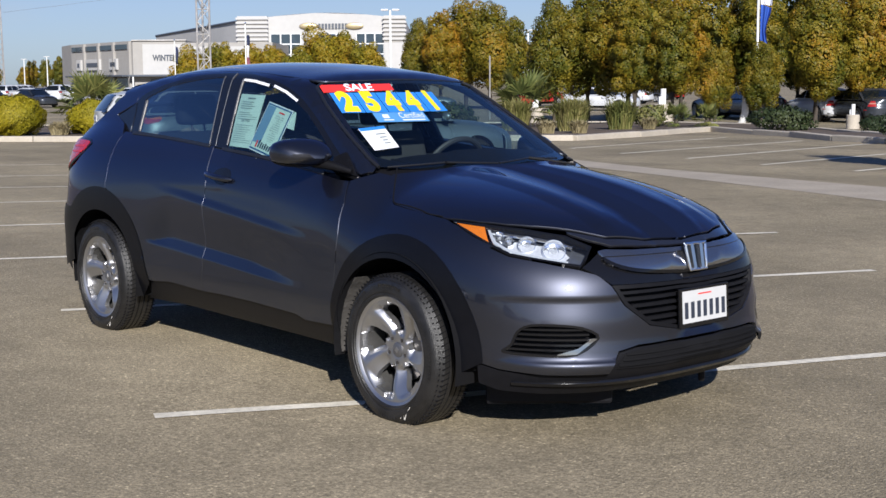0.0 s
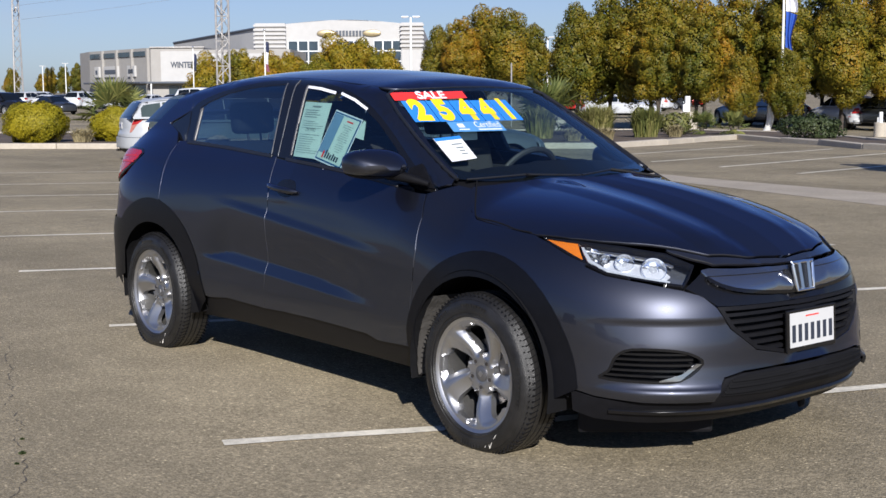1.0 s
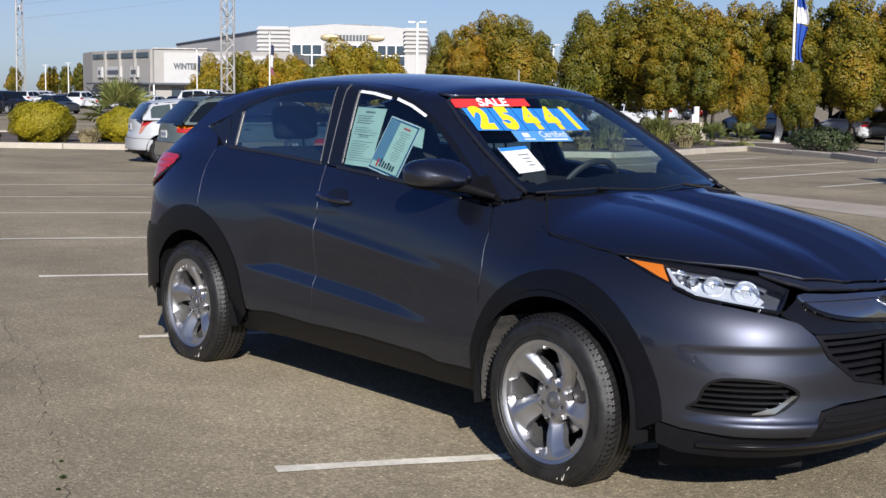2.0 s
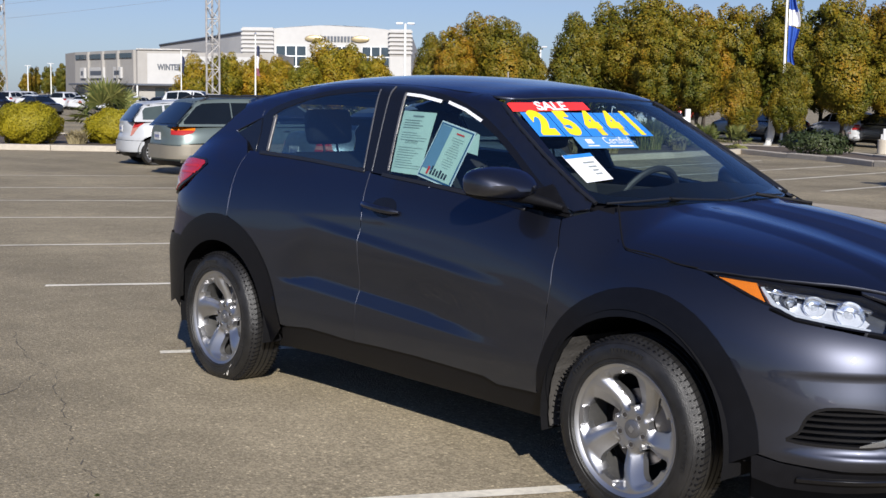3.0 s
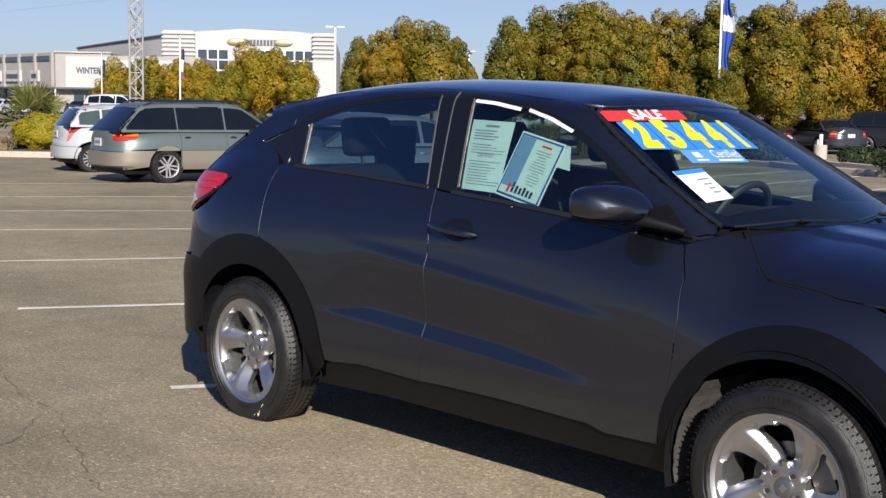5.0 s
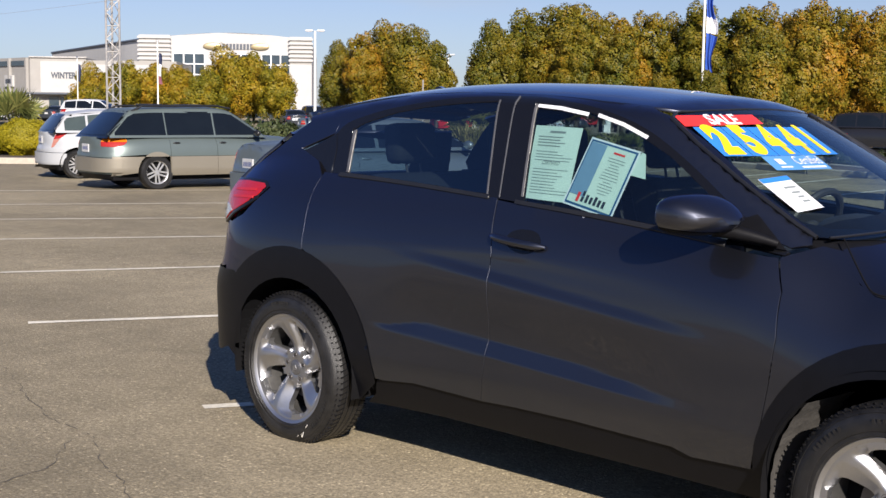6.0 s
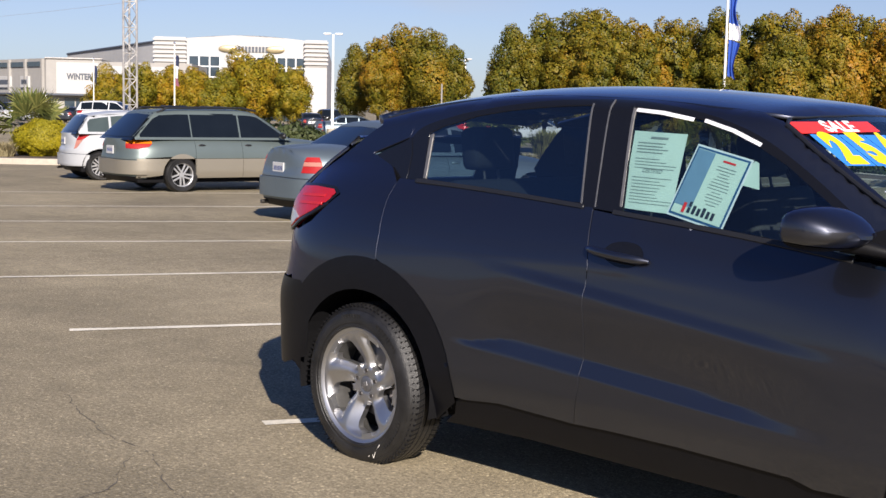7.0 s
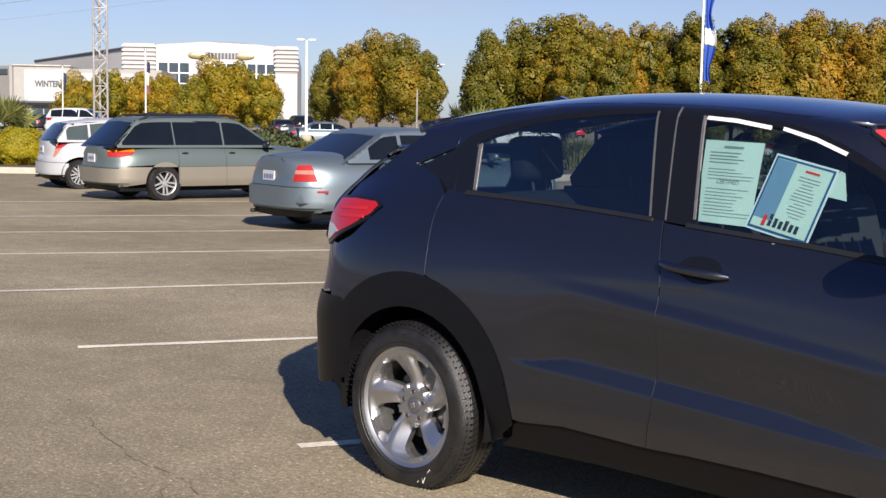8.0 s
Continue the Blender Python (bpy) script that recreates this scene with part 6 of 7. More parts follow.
# ---- parked cars of other makes ----
def paint(name, color, metal=0.35, rough=0.58):
    return mat(name, color, rough, metal, 0.05, 500, coat=0.05, patch=1.5)


TINT = mat("dark_car_glass", (0.006, 0.008, 0.01), 0.04, 0, 0.1, 3, spec=0.45)
PALETINT = mat("greenish_car_glass", (0.05, 0.065, 0.06), 0.05, 0, 0.15, 3, spec=0.8)
HUBCAP = mat("silver_wheel_paint", (0.55, 0.55, 0.55), 0.35, 0.7, 0.06, 30)
PLATE_INK = mat("plate_ink_bar", (0.05, 0.07, 0.18), 0.6)


def other_skin(S):
    W, L, Rr = S["width"] / 2, S["nose"], S["tail"]

    def wide(x, z):
        x, z = np.broadcast_arrays(np.asarray(x, float), np.asarray(z, float))
        top = knots(x, S["top"])
        z0 = 0.5 * S["belt"]
        t = np.clip((z - z0) / np.maximum(top - z0, 0.05), 0, 1)
        w = W * np.clip(1 - t**3.4, 0, 1) ** (1 / 3.4)
        w = w - 0.06 * np.clip((0.4 - z) / 0.22, 0, 1.4) ** 1.5
        nz = L - 0.25 * np.clip((0.3 - z) / 0.2, 0, 1) - S["rake"] * np.clip((z - 0.6) / 0.3, 0, 1) ** 2
        tz = Rr - 0.2 * np.clip((0.32 - z) / 0.2, 0, 1) - S["tuck"] * np.clip((z - 0.62) / 0.1, 0, 1)
        u = np.clip((x - 0.5 * L) / (nz - 0.5 * L), 0, None)
        w = w * np.clip(1 - u**3.2, 0, 1) ** (1 / 3.2)
        u = np.clip((-x - 0.55 * Rr) / (tz - 0.55 * Rr), 0, None)
        e = S.get("round", 4.5)
        w = w * np.clip(1 - u**e, 0, 1) ** (1 / e)
        over = np.maximum(np.maximum(x - nz, -x - tz), z - top)
        return np.where(over > 0, -over, w)

    def body(x, y, z):
        return np.abs(y) - wide(x, z)

    (a0, a1), (b0, b1) = S["screen"], S["back"]
    be, ro = S["belt"], S["roof"]

    def cabin(x, y, z):
        ay = np.abs(y)
        side = (ay - (W - 0.085 - 0.36 * (z - be))) * 0.94
        roof = z - (knots(x, S["roofline"]) - 0.05 * (ay / W) ** 2.4)
        k = (ro - be) / (a0 - a1)
        wind = (x - (a0 - (z - be) / k - 0.1 * (ay / W) ** 2)) * 0.6
        k2 = (ro - be) / max(0.05, b1 - b0)
        rear = (b0 + (z - be) / k2 + 0.06 * (ay / W) ** 2 - x) * (0.6 if S["tall_back"] < 1 else 0.85)
        return smax(smax(smax(side, roof, 0.04), wind, 0.02), smax(rear, be - 0.12 - z, 0.02), 0.02)

    return body, cabin


def small_wheel(parent, x, y, r, out, spokes, turn=0.0):
    hub = new("wheel")
    hub.parent = parent
    hub.matrix_basis = pose(x, y, r, 90 if out < 0 else -90, 0, 0) @ pose(0, 0, 0, 0, 0, turn)
    w = 0.095
    part("tyre", lathe([(r * 0.66, -w), (r * 0.9, -w - 0.004), (r * 0.98, -w + 0.025), (r, -w + 0.04), (r, w - 0.04), (r * 0.98, w - 0.025), (r * 0.9, w + 0.004), (r * 0.66, w)], 48), RUBBER, hub, smooth=True, angle=50)
    q = r * 0.67
    b = lathe([(q * 0.97, -0.05), (q * 0.9, 0.03), (q * 0.93, w - 0.02), (q, w - 0.008), (q * 1.01, w - 0.014)], 40)
    part("rim", b, HUBCAP, hub, smooth=True)
    b = lathe([(0, w - 0.025), (q * 0.2, w - 0.025), (q * 0.24, w - 0.05)], 20)
    for i in range(spokes):
        a = 2 * math.pi * i / spokes
        for s in (-1, 1):
            b = block(q * 0.15, q * 0.94, -0.016, 0.016, w - 0.05, w - 0.03, 0.004, 1, b, Matrix.Rotation(a, 4, 'Z') @ Matrix.Translation((0, s * q * 0.1, 0)) @ Matrix.Rotation(s * 0.08, 4, 'Z'))
    part("spokes", b, HUBCAP, hub)
    part("brake_drum", lathe([(0, 0.0), (q * 0.9, 0.0)], 24), DARK, hub)


def build_other(name, S, label, far=False):
    """A parked car from its main measures. Front along x; far cars have fewer panels."""
    car = thing(name, label, "car")
    body, cabin = other_skin(S)
    upper, lower = S["paint"], S.get("lower", S["paint"])
    be, r = S["belt"], S["wheel"]
    wf, wr = S["axles"]
    res = 0.12 if far else 0.06
    R = r + 0.055
    split = S.get("split", 0.0)
    xb, xm = S["door"][1], S["door"][2]
    top = lambda x: float(knots(x, S["top"])) - 0.07

    def band(x0, x1, z0, z1, arches):
        """The outline of a side panel between two seams, with wheel cut-outs."""
        lo = [(x0, z0)]
        for cx in sorted(arches):
            if x0 < cx < x1:
                lo += [p for p in arc(cx, r, R, 180, 0, 16) if p[1] > z0 and x0 < p[0] < x1] if z0 < r + R else []
        hi = [(x, z1(x)) for x in np.linspace(x1, x0, 8)]
        return lo + [(x1, z0)] + hi

    seams = [-S["tail"] + 0.22, S["door"][0], xb, xm, S["nose"] - 0.42]
    names = ["rear_quarter", "rear_door", "front_door", "front_fender"]
    if far:
        seams, names = [seams[0], seams[-1]], ["body_side"]
    aim = from_side
    for flip in (False, True):
        for nm, x0, x1 in zip(names, seams, seams[1:]):
            g = 0.004 if not far else 0
            zt = lambda x: (be - 0.012 if S["back"][0] < x < S["screen"][0] - 0.05 else min(be - 0.012, top(x)))
            base = 0.27
            if split:
                p = panel(nm, band(x0 + g, x1 - g, split + 0.003, zt, (wf, wr)), aim, body, upper, car, res=res, rim=0.01, flip=flip)
                panel(nm.replace("_", "_lower_", 1), band(x0 + g, x1 - g, base, lambda x: split - 0.003, (wf, wr)), aim, body, lower, p, "tan lower panel", res=res, lift=0.008, rim=0.012, flip=flip)
            else:
                p = panel(nm, band(x0 + g, x1 - g, base, zt, (wf, wr)), aim, body, upper, car, res=res, rim=0.01, flip=flip)
            if "door" in nm and not far:
                hx = x0 + 0.13
                hz = be - 0.12
                yy = float(cast(body, [(hx, 0, hz)], [(0, -1, 0)])[0][1]) * (-1 if flip else 1)
                part("door_handle", ball((hx, yy, hz), (0.08, 0.018, 0.022), None, 2), S.get("handle", upper), p, smooth=True)
        # side windows
        side_in = lambda x: min(S["roof"] - 0.075, be + (S["screen"][0] - 0.16 - x) * (S["roof"] - be) / (S["screen"][0] - S["screen"][1]))
        ws = S["windows"]
        for i, (x0, x1) in enumerate(ws):
            zb = be + 0.025
            back_line = lambda x: be + (x - S["back"][0] - 0.1) * (S["roof"] - be) / max(0.05, S["back"][1] - S["back"][0])
            tops = [(x, max(zb + 0.02, min(side_in(x), back_line(x), S["roof"] - 0.085, float(knots(x, S["roofline"])) - 0.1))) for x in np.linspace(x1, x0, 8)]
            panel("side_window", [(x0, zb), (x1, zb)] + tops, aim, cabin, S["glass"], car, "dark side window", res=res, lift=0.004, rim=0.006, flip=flip)
        frame_ = [(x, be - 0.02) for x in np.linspace(S["back"][0] + 0.08, S["screen"][0] - 0.05, 6)]
        tops = [(x, min(side_in(x) + 0.06, S["roof"] - 0.03, be + (x - S["back"][0] - 0.04) * (S["roof"] - be) / max(0.05, S["back"][1] - S["back"][0]))) for x in np.linspace(S["screen"][0] - 0.1, S["back"][0] + 0.08, 14)]
        panel("window_frame", frame_ + tops, aim, cabin, upper, car, res=res, rim=0, flip=flip)
        for cx in (wf, wr):
            s = 1 if flip else -1
            small_wheel(car, cx, s * (S["width"] / 2 - 0.105), r, s, S["spokes"], 10 * cx)
            bm = bmesh.new()
            ring = []
            for a in np.linspace(0, 180, 14):
                x, z = cx + (R + 0.01) * math.cos(radians(float(a))), r + (R + 0.01) * math.sin(radians(float(a)))
                ring.append((bm.verts.new((x, s * (S["width"] / 2 - 0.03), z)), bm.verts.new((x, s * 0.45, z))))
            for (a, b), (c, d) in zip(ring, ring[1:]):
                bm.faces.new((a, b, d, c))
            part("wheel_housing", bm, DARK, car)
    # tops
    Wd = S["width"] / 2

    def deck(x0, x1, y):
        return [(x0, -y), (x1, -y), (x1, y), (x0, y)]
    up = lambda v: (np.stack([v[:, 0], v[:, 1], np.full(len(v), 0.4)], 1), np.tile((0.0, 0.0, 1.0), (len(v), 1)))
    upc = lambda v: (np.stack([v[:, 0], v[:, 1], np.full(len(v), be + 0.05)], 1), np.tile((0.0, 0.0, 1.0), (len(v), 1)))
    panel("bonnet", deck(S["screen"][0] - 0.1, S["nose"] - S["rake"] - 0.08, Wd - 0.12), up, body, upper, car, res=res * 1.3, rim=0.01)
    if S["back"][0] > -S["tail"] + 0.5:
        panel("boot_lid", deck(-S["tail"] + S["tuck"] + 0.03, S["back"][0] + 0.16, Wd - 0.11), up, body, upper, car, res=res * 1.3, rim=0.01)
    panel("roof", deck(S["back"][1] - 0.13, S["screen"][1] + 0.02, Wd - 0.24), upc, cabin, upper, car, res=res * 1.5, rim=0)
    # ends
    rn = lambda c, sg: (lambda v: (np.stack([np.full(len(v), c), np.zeros(len(v)), v[:, 1]], 1), np.stack([sg * np.cos(np.radians(v[:, 0] * 60)), np.sin(np.radians(v[:, 0] * 60)), np.zeros(len(v))], 1)))
    fr, rr = rn(S["nose"] - 0.85, 1), rn(-S["tail"] + 0.85, -1)
    zn = float(knots(S["nose"] - S["rake"] - 0.05, S["top"])) - 0.05
    panel("front_end", both([(0.0, 0.26), (-0.95, 0.26), (-0.95, zn), (0.0, zn)]), fr, body, lower if split else upper, car, res=res, rim=0.01)
    zt = float(knots(-S["tail"] + 0.1, S["top"])) - 0.012 if S["back"][0] > -S["tail"] + 0.5 else min(be - 0.01, float(knots(-S["tail"] + 0.1, S["top"])) - 0.04)
    tail = panel("rear_end", both([(0.0, 0.27), (-0.98, 0.27), (-0.98, zt), (0.0, zt)]), rr, body, upper, car, res=res, rim=0.01)
    zb0, zb1 = S["bumper"]
    panel("rear_bumper", both([(0.0, zb0), (-1.0, zb0), (-1.02, zb1 - 0.02), (0.0, zb1)]), rr, body, lower, car, res=res, lift=0.035, rim=0.035)
    for s in (-1, 1):
        for nm, m_, *shape in S["lamps"]:
            pts = [(s * a, z) for a, z in shape]
            panel(nm, pts if s > 0 else pts[::-1], rr, S.get("lamp_skin", body), m_, car, res=0.05, lift=0.042 if nm == "reflector" else 0.008, rim=0.02)
    # plate
    pz = S["plate"]
    px = float(cast(body, [(0, 0, pz)], [(-1, 0, 0)])[0][0])
    pl = part("number_plate", block(px - 0.02, px, -0.155, 0.155, pz - 0.075, pz + 0.075, 0.004, 1), WHITEPLATE, car, "white plate with dark bars")
    if not far:
        b = None
        for i in range(6):
            part("plate_bar", block(px - 0.022, px - 0.02, -0.12 + i * 0.042, -0.095 + i * 0.042, pz - 0.03, pz + 0.03), PLATE_INK, pl)
    # screens
    fwd = lambda v: (np.stack([np.full(len(v), 0.0), v[:, 0], v[:, 1]], 1), np.tile((1.0, 0.0, 0.0), (len(v), 1)))
    bck = lambda v: (np.stack([np.full(len(v), -0.2), v[:, 0], v[:, 1]], 1), np.tile((-1.0, 0.0, 0.0), (len(v), 1)))
    ro = S["roof"] - 0.07
    panel("windscreen", both([(0.0, be - 0.02), (-Wd + 0.17, be - 0.01), (-Wd + 0.3, ro - 0.02), (0.0, ro)]), fwd, cabin, S["glass"], car, "dark windscreen", res=res * 1.4, lift=0.002, rim=0)
    panel("rear_screen_surround", both([(0.0, be - 0.03), (-Wd + 0.1, be - 0.03), (-Wd + 0.24, ro + 0.01), (0.0, ro + 0.02)]), bck, cabin, S.get("pillar", upper), car, res=res * 1.4, lift=-0.003, rim=0)
    panel("rear_window", both([(0.0, be + 0.02), (-Wd + 0.2, be + 0.03), (-Wd + 0.32, ro - 0.03), (0.0, ro - 0.01)]), bck, cabin, S.get("rear_glass", S["glass"]), car, "dark rear window", res=res * 1.4, lift=0.004, rim=0.004)
    part("underbody", block(-S["tail"] + 0.25, S["nose"] - 0.25, -Wd + 0.15, Wd - 0.15, 0.18, 0.3, 0.02), DARK, car, "dark underbody")
    part("cabin_filler", block(S["back"][0] + 0.35, S["screen"][0] - 0.35, -Wd + 0.3, Wd - 0.3, 0.4, be + 0.05, 0.05), DARK, car, "dark seats inside")
    if not far:
        zl = zb1 + 0.012
        panel("bumper_seam", both([(0.0, zl), (-0.98, zl - 0.012), (-0.98, zl - 0.02), (0.0, zl - 0.008)]), rr, body, WEATHERSTRIP, car, res=0.05, lift=0.004, rim=0)
        panel("rear_valance", both([(0.0, 0.2), (-0.8, 0.22), (-0.9, 0.3), (0.0, 0.3)]), rr, body, PLASTIC, car, "dark lower valance", res=0.05, lift=0.006, rim=0.02)
        part("exhaust_pipe", rod((-S["tail"] - 0.0, 0.45, 0.24), (-S["tail"] + 0.4, 0.45, 0.24), 0.028), STEEL, car, smooth=True)
        s = -1
        for s in (-1, 1):
            m_ = part("door_mirror", ball((S["screen"][0] - 0.35, s * (Wd + 0.06), be + 0.06), (0.06, 0.1, 0.065), None, 2), S.get("handle", upper), car, smooth=True)
    return car


GREENGREY = paint("grey_green_paint", (0.125, 0.155, 0.15), 0.45, 0.4)
TAN = paint("tan_paint", (0.25, 0.225, 0.18), 0.45, 0.42)
WHITE = paint("white_paint", (0.5, 0.51, 0.53), 0.0, 0.3)
SILVER = paint("silver_blue_paint", (0.19, 0.235, 0.26), 0.75, 0.45)
PALESILVER = paint("pearl_white_paint", (0.36, 0.37, 0.385), 0.0, 0.35)
BLACKP = paint("black_paint", (0.012, 0.012, 0.014), 0.1, 0.2)
REDP = paint("red_paint", (0.45, 0.02, 0.02), 0.1, 0.25)
CHARCOAL = paint("charcoal_paint", (0.05, 0.055, 0.065), 0.5, 0.25)

WAGON = dict(width=1.74, nose=2.35, tail=2.37, belt=0.98, roof=1.5, rake=0.18, tuck=0.03, top=[(-2.4, 1.0), (-2.0, 1.05), (0.7, 1.04), (1.1, 1.0), (1.9, 0.9), (2.2, 0.8), (2.4, 0.6)],
             roofline=[(-2.3, 1.44), (-1.6, 1.5), (-0.6, 1.53), (0.2, 1.5), (0.6, 1.4)], screen=(1.05, 0.28), back=(-2.28, -1.74), tall_back=0, pillar=TINT, paint=GREENGREY, lower=TAN, split=0.62,
             wheel=0.325, axles=(1.33, -1.32), door=(-1.05, -0.1, 0.92), windows=((-2.1, -1.11), (-1.085, -0.135), (-0.1, 0.82)), glass=TINT, round=3.6, spokes=5, bumper=(0.34, 0.6), handle=WEATHERSTRIP,
             lamps=[("tail_lamp", DULLRED, (0.6, 0.8), (0.85, 0.79), (1.04, 0.83), (1.09, 0.88), (0.58, 0.88)), ("turn_lamp", AMBER, (0.58, 0.884), (1.09, 0.884), (1.08, 0.94), (0.85, 0.96), (0.6, 0.95))], plate=0.76)
LIFTBACK = dict(width=1.72, nose=2.2, tail=1.93, round=2.9, rear_glass=TINT, belt=1.0, roof=1.46, rake=0.3, tuck=0.05, top=[(-2.2, 1.06), (-1.8, 1.1), (0.8, 1.05), (1.2, 0.98), (1.8, 0.86), (2.1, 0.72), (2.3, 0.5)],
                roofline=[(-2.1, 1.26), (-1.4, 1.4), (-0.3, 1.48), (0.3, 1.43), (0.7, 1.32)], screen=(1.25, 0.2), back=(-1.82, -1.46), tall_back=1, pillar=TINT, paint=PALESILVER, wheel=0.31, axles=(1.33, -1.3),
                door=(-1.0, -0.05, 0.95), windows=((-1.55, -1.1), (-1.05, -0.1), (-0.03, 0.85)), glass=PALETINT, spokes=7, bumper=(0.32, 0.56),
                lamps=[("tail_lamp", DULLRED, (0.7, 0.84), (0.86, 0.86), (1.0, 0.96), (1.02, 1.02), (0.78, 1.02)), ("lamp_tip", PINKLENS, (0.66, 0.66), (0.72, 0.68), (0.86, 0.855), (0.7, 0.835))], plate=0.82)
SEDAN = dict(round=3.4, width=1.78, nose=2.32, tail=2.3, belt=0.93, roof=1.36, rake=0.2, tuck=0.04, top=[(-2.35, 0.98), (-1.9, 1.03), (-1.3, 1.04), (0.7, 0.99), (1.1, 0.94), (1.9, 0.84), (2.2, 0.74), (2.4, 0.55)],
             roofline=[(-1.3, 1.3), (-0.7, 1.37), (-0.2, 1.38), (0.3, 1.33), (0.7, 1.2)], screen=(1.1, 0.2), back=(-1.62, -0.85), tall_back=0, paint=SILVER, wheel=0.31, axles=(1.38, -1.33),
             door=(-1.02, -0.08, 0.9), windows=((-1.2, -0.72), (-0.66, 0.0), (0.06, 0.82)), glass=TINT, spokes=6, bumper=(0.34, 0.6),
             lamps=[("tail_lamp", DULLRED, (0.62, 0.82), (0.87, 0.82), (0.83, 0.88), (0.65, 0.88)), ("turn_lamp", PINKLENS, (0.61, 0.765), (0.89, 0.765), (0.872, 0.817), (0.62, 0.817)), ("brake_lamp", DULLRED, (0.59, 0.675), (0.93, 0.675), (0.892, 0.762), (0.608, 0.762)), ("reflector", DULLRED, (0.92, 0.535), (1.06, 0.535), (1.06, 0.56), (0.92, 0.56))], plate=0.72)
SUV = dict(width=1.85, nose=2.3, tail=2.25, belt=1.1, roof=1.66, rake=0.15, tuck=0.04, top=[(-2.3, 1.12), (-1.9, 1.18), (0.8, 1.16), (1.2, 1.12), (1.9, 1.02), (2.2, 0.9), (2.4, 0.7)],
           roofline=[(-2.1, 1.58), (-1.4, 1.65), (-0.3, 1.68), (0.3, 1.63), (0.7, 1.5)], screen=(1.15, 0.35), back=(-2.15, -1.85), tall_back=1, paint=WHITE, wheel=0.36, axles=(1.35, -1.35),
           door=(-1.0, -0.05, 0.95), windows=((-1.8, -1.1), (-1.05, -0.1), (-0.03, 0.85)), glass=TINT, spokes=5, bumper=(0.4, 0.68), lamps=[("tail_lamp", DULLRED, (0.8, 0.9), (1.15, 0.9), (1.15, 1.1), (0.84, 1.1))], plate=0.85)

wagon = put(build_other("wagon_car", WAGON, "grey green estate car with tan lower panels, parked"), -17.04, 9.6, 81.5, 0.93)
liftback = put(build_other("liftback_car", LIFTBACK, "white liftback car with tall red tail lamps, parked"), -20.87, 10.42, 74, 0.93)
put(build_other("sedan_car", SEDAN, "silver blue four door saloon with red lamps, parked"), -10.3, 7.97, 80, 0.93)
# roof bars of the estate car
for s in (-1, 1):
    part("roof_rail", tube([(-1.7, s * 0.58, 1.44), (-1.5, s * 0.58, 1.53), (0.0, s * 0.58, 1.55), (0.3, s * 0.58, 1.5)], 0.02, 8), WEATHERSTRIP, wagon, "black roof rail")
for x in (-1.1, -0.3):
    part("cross_bar", tube([(x, -0.58, 1.56), (x, 0.58, 1.56)], 0.014, 8), WEATHERSTRIP, wagon, "black cross bar")

far_kinds = {}
for nm, spec, col, words in (("white_suv", SUV, WHITE, "white"), ("black_suv", SUV, BLACKP, "black"), ("white_saloon", SEDAN, WHITE, "white"), ("grey_saloon", SEDAN, CHARCOAL, "charcoal grey"), ("red_suv", SUV, REDP, "red"), ("silver_saloon", SEDAN, SILVER, "silver")):
    far_kinds[nm] = (dict(spec, paint=col), words, "suv" if spec is SUV else "saloon")
made = {}
FAR_CARS = [("white_suv", -122.5, 48.4, 120), ("white_saloon", -121, 49.6, 120), ("grey_saloon", -119, 50.2, 120), ("white_suv", -116.5, 51.2, 120), ("white_saloon", -113.5, 51.6, 120), ("silver_saloon", -124.5, 46.2, 120), ("white_saloon", -110, 52.6, 120),
            ("black_suv", -89, 32.6, 10), ("grey_saloon", -90.5, 37.0, 4), ("black_suv", -84.0, 28.2, 200), ("white_saloon", -48, 53.5, 25), ("white_saloon", -62.5, 71.6, 200), ("red_suv", -74, 91, 140), ("grey_saloon", -80, 86, 10),
            ("silver_saloon", -33.2, 45.9, 150), ("grey_saloon", -30.6, 44.6, 150), ("white_saloon", -26.2, 43.4, 150), ("grey_saloon", -23.6, 42.2, 150), ("black_suv", -20.8, 43.6, 20), ("grey_saloon", -16.5, 44.5, 150),
            ("silver_saloon", -53, 43.5, 60), ("grey_saloon", -74, 57, 150), ("black_suv", -78, 62, 150), ("red_suv", -61, 61, 100), ("grey_saloon", -66, 78, 20), ("white_saloon", -84, 94, 10)]
# a second row, and unseen cars added behind the camera to reflect in the paint
FAR_CARS += [("white_saloon", -107, 53.6, 120), ("grey_saloon", -104, 54.6, 120), ("white_suv", -101, 55.4, 120), ("white_saloon", -131, 47.5, 120), ("grey_saloon", -129, 49.5, 120), ("white_suv", -127, 51.5, 120), ("silver_saloon", -125, 53.5, 120), ("white_saloon", -122.5, 55.5, 120), ("black_suv", -120, 57, 120), ("white_suv", -133, 44.5, 120), ("white_suv", -3.5, -15.5, 80), ("black_suv", -0.4, -15.8, 82), ("white_saloon", 5.6, -16.2, 80), ("silver_saloon", 8.8, -16.5, 82), ("red_suv", 15, -17, 80)]
for nm, x, y, turn in FAR_CARS:
    if nm not in made:
        spec, words, kind = far_kinds[nm]
        made[nm] = put(build_other(kind + "_car", spec, words + " " + ("tall estate" if kind == "suv" else "saloon") + " car parked far across the lot", far=True), x, y, turn)
    else:
        again(made[nm], x, y, turn)
again(made["white_suv"], -81.0, 44.9, 40, 1.16)

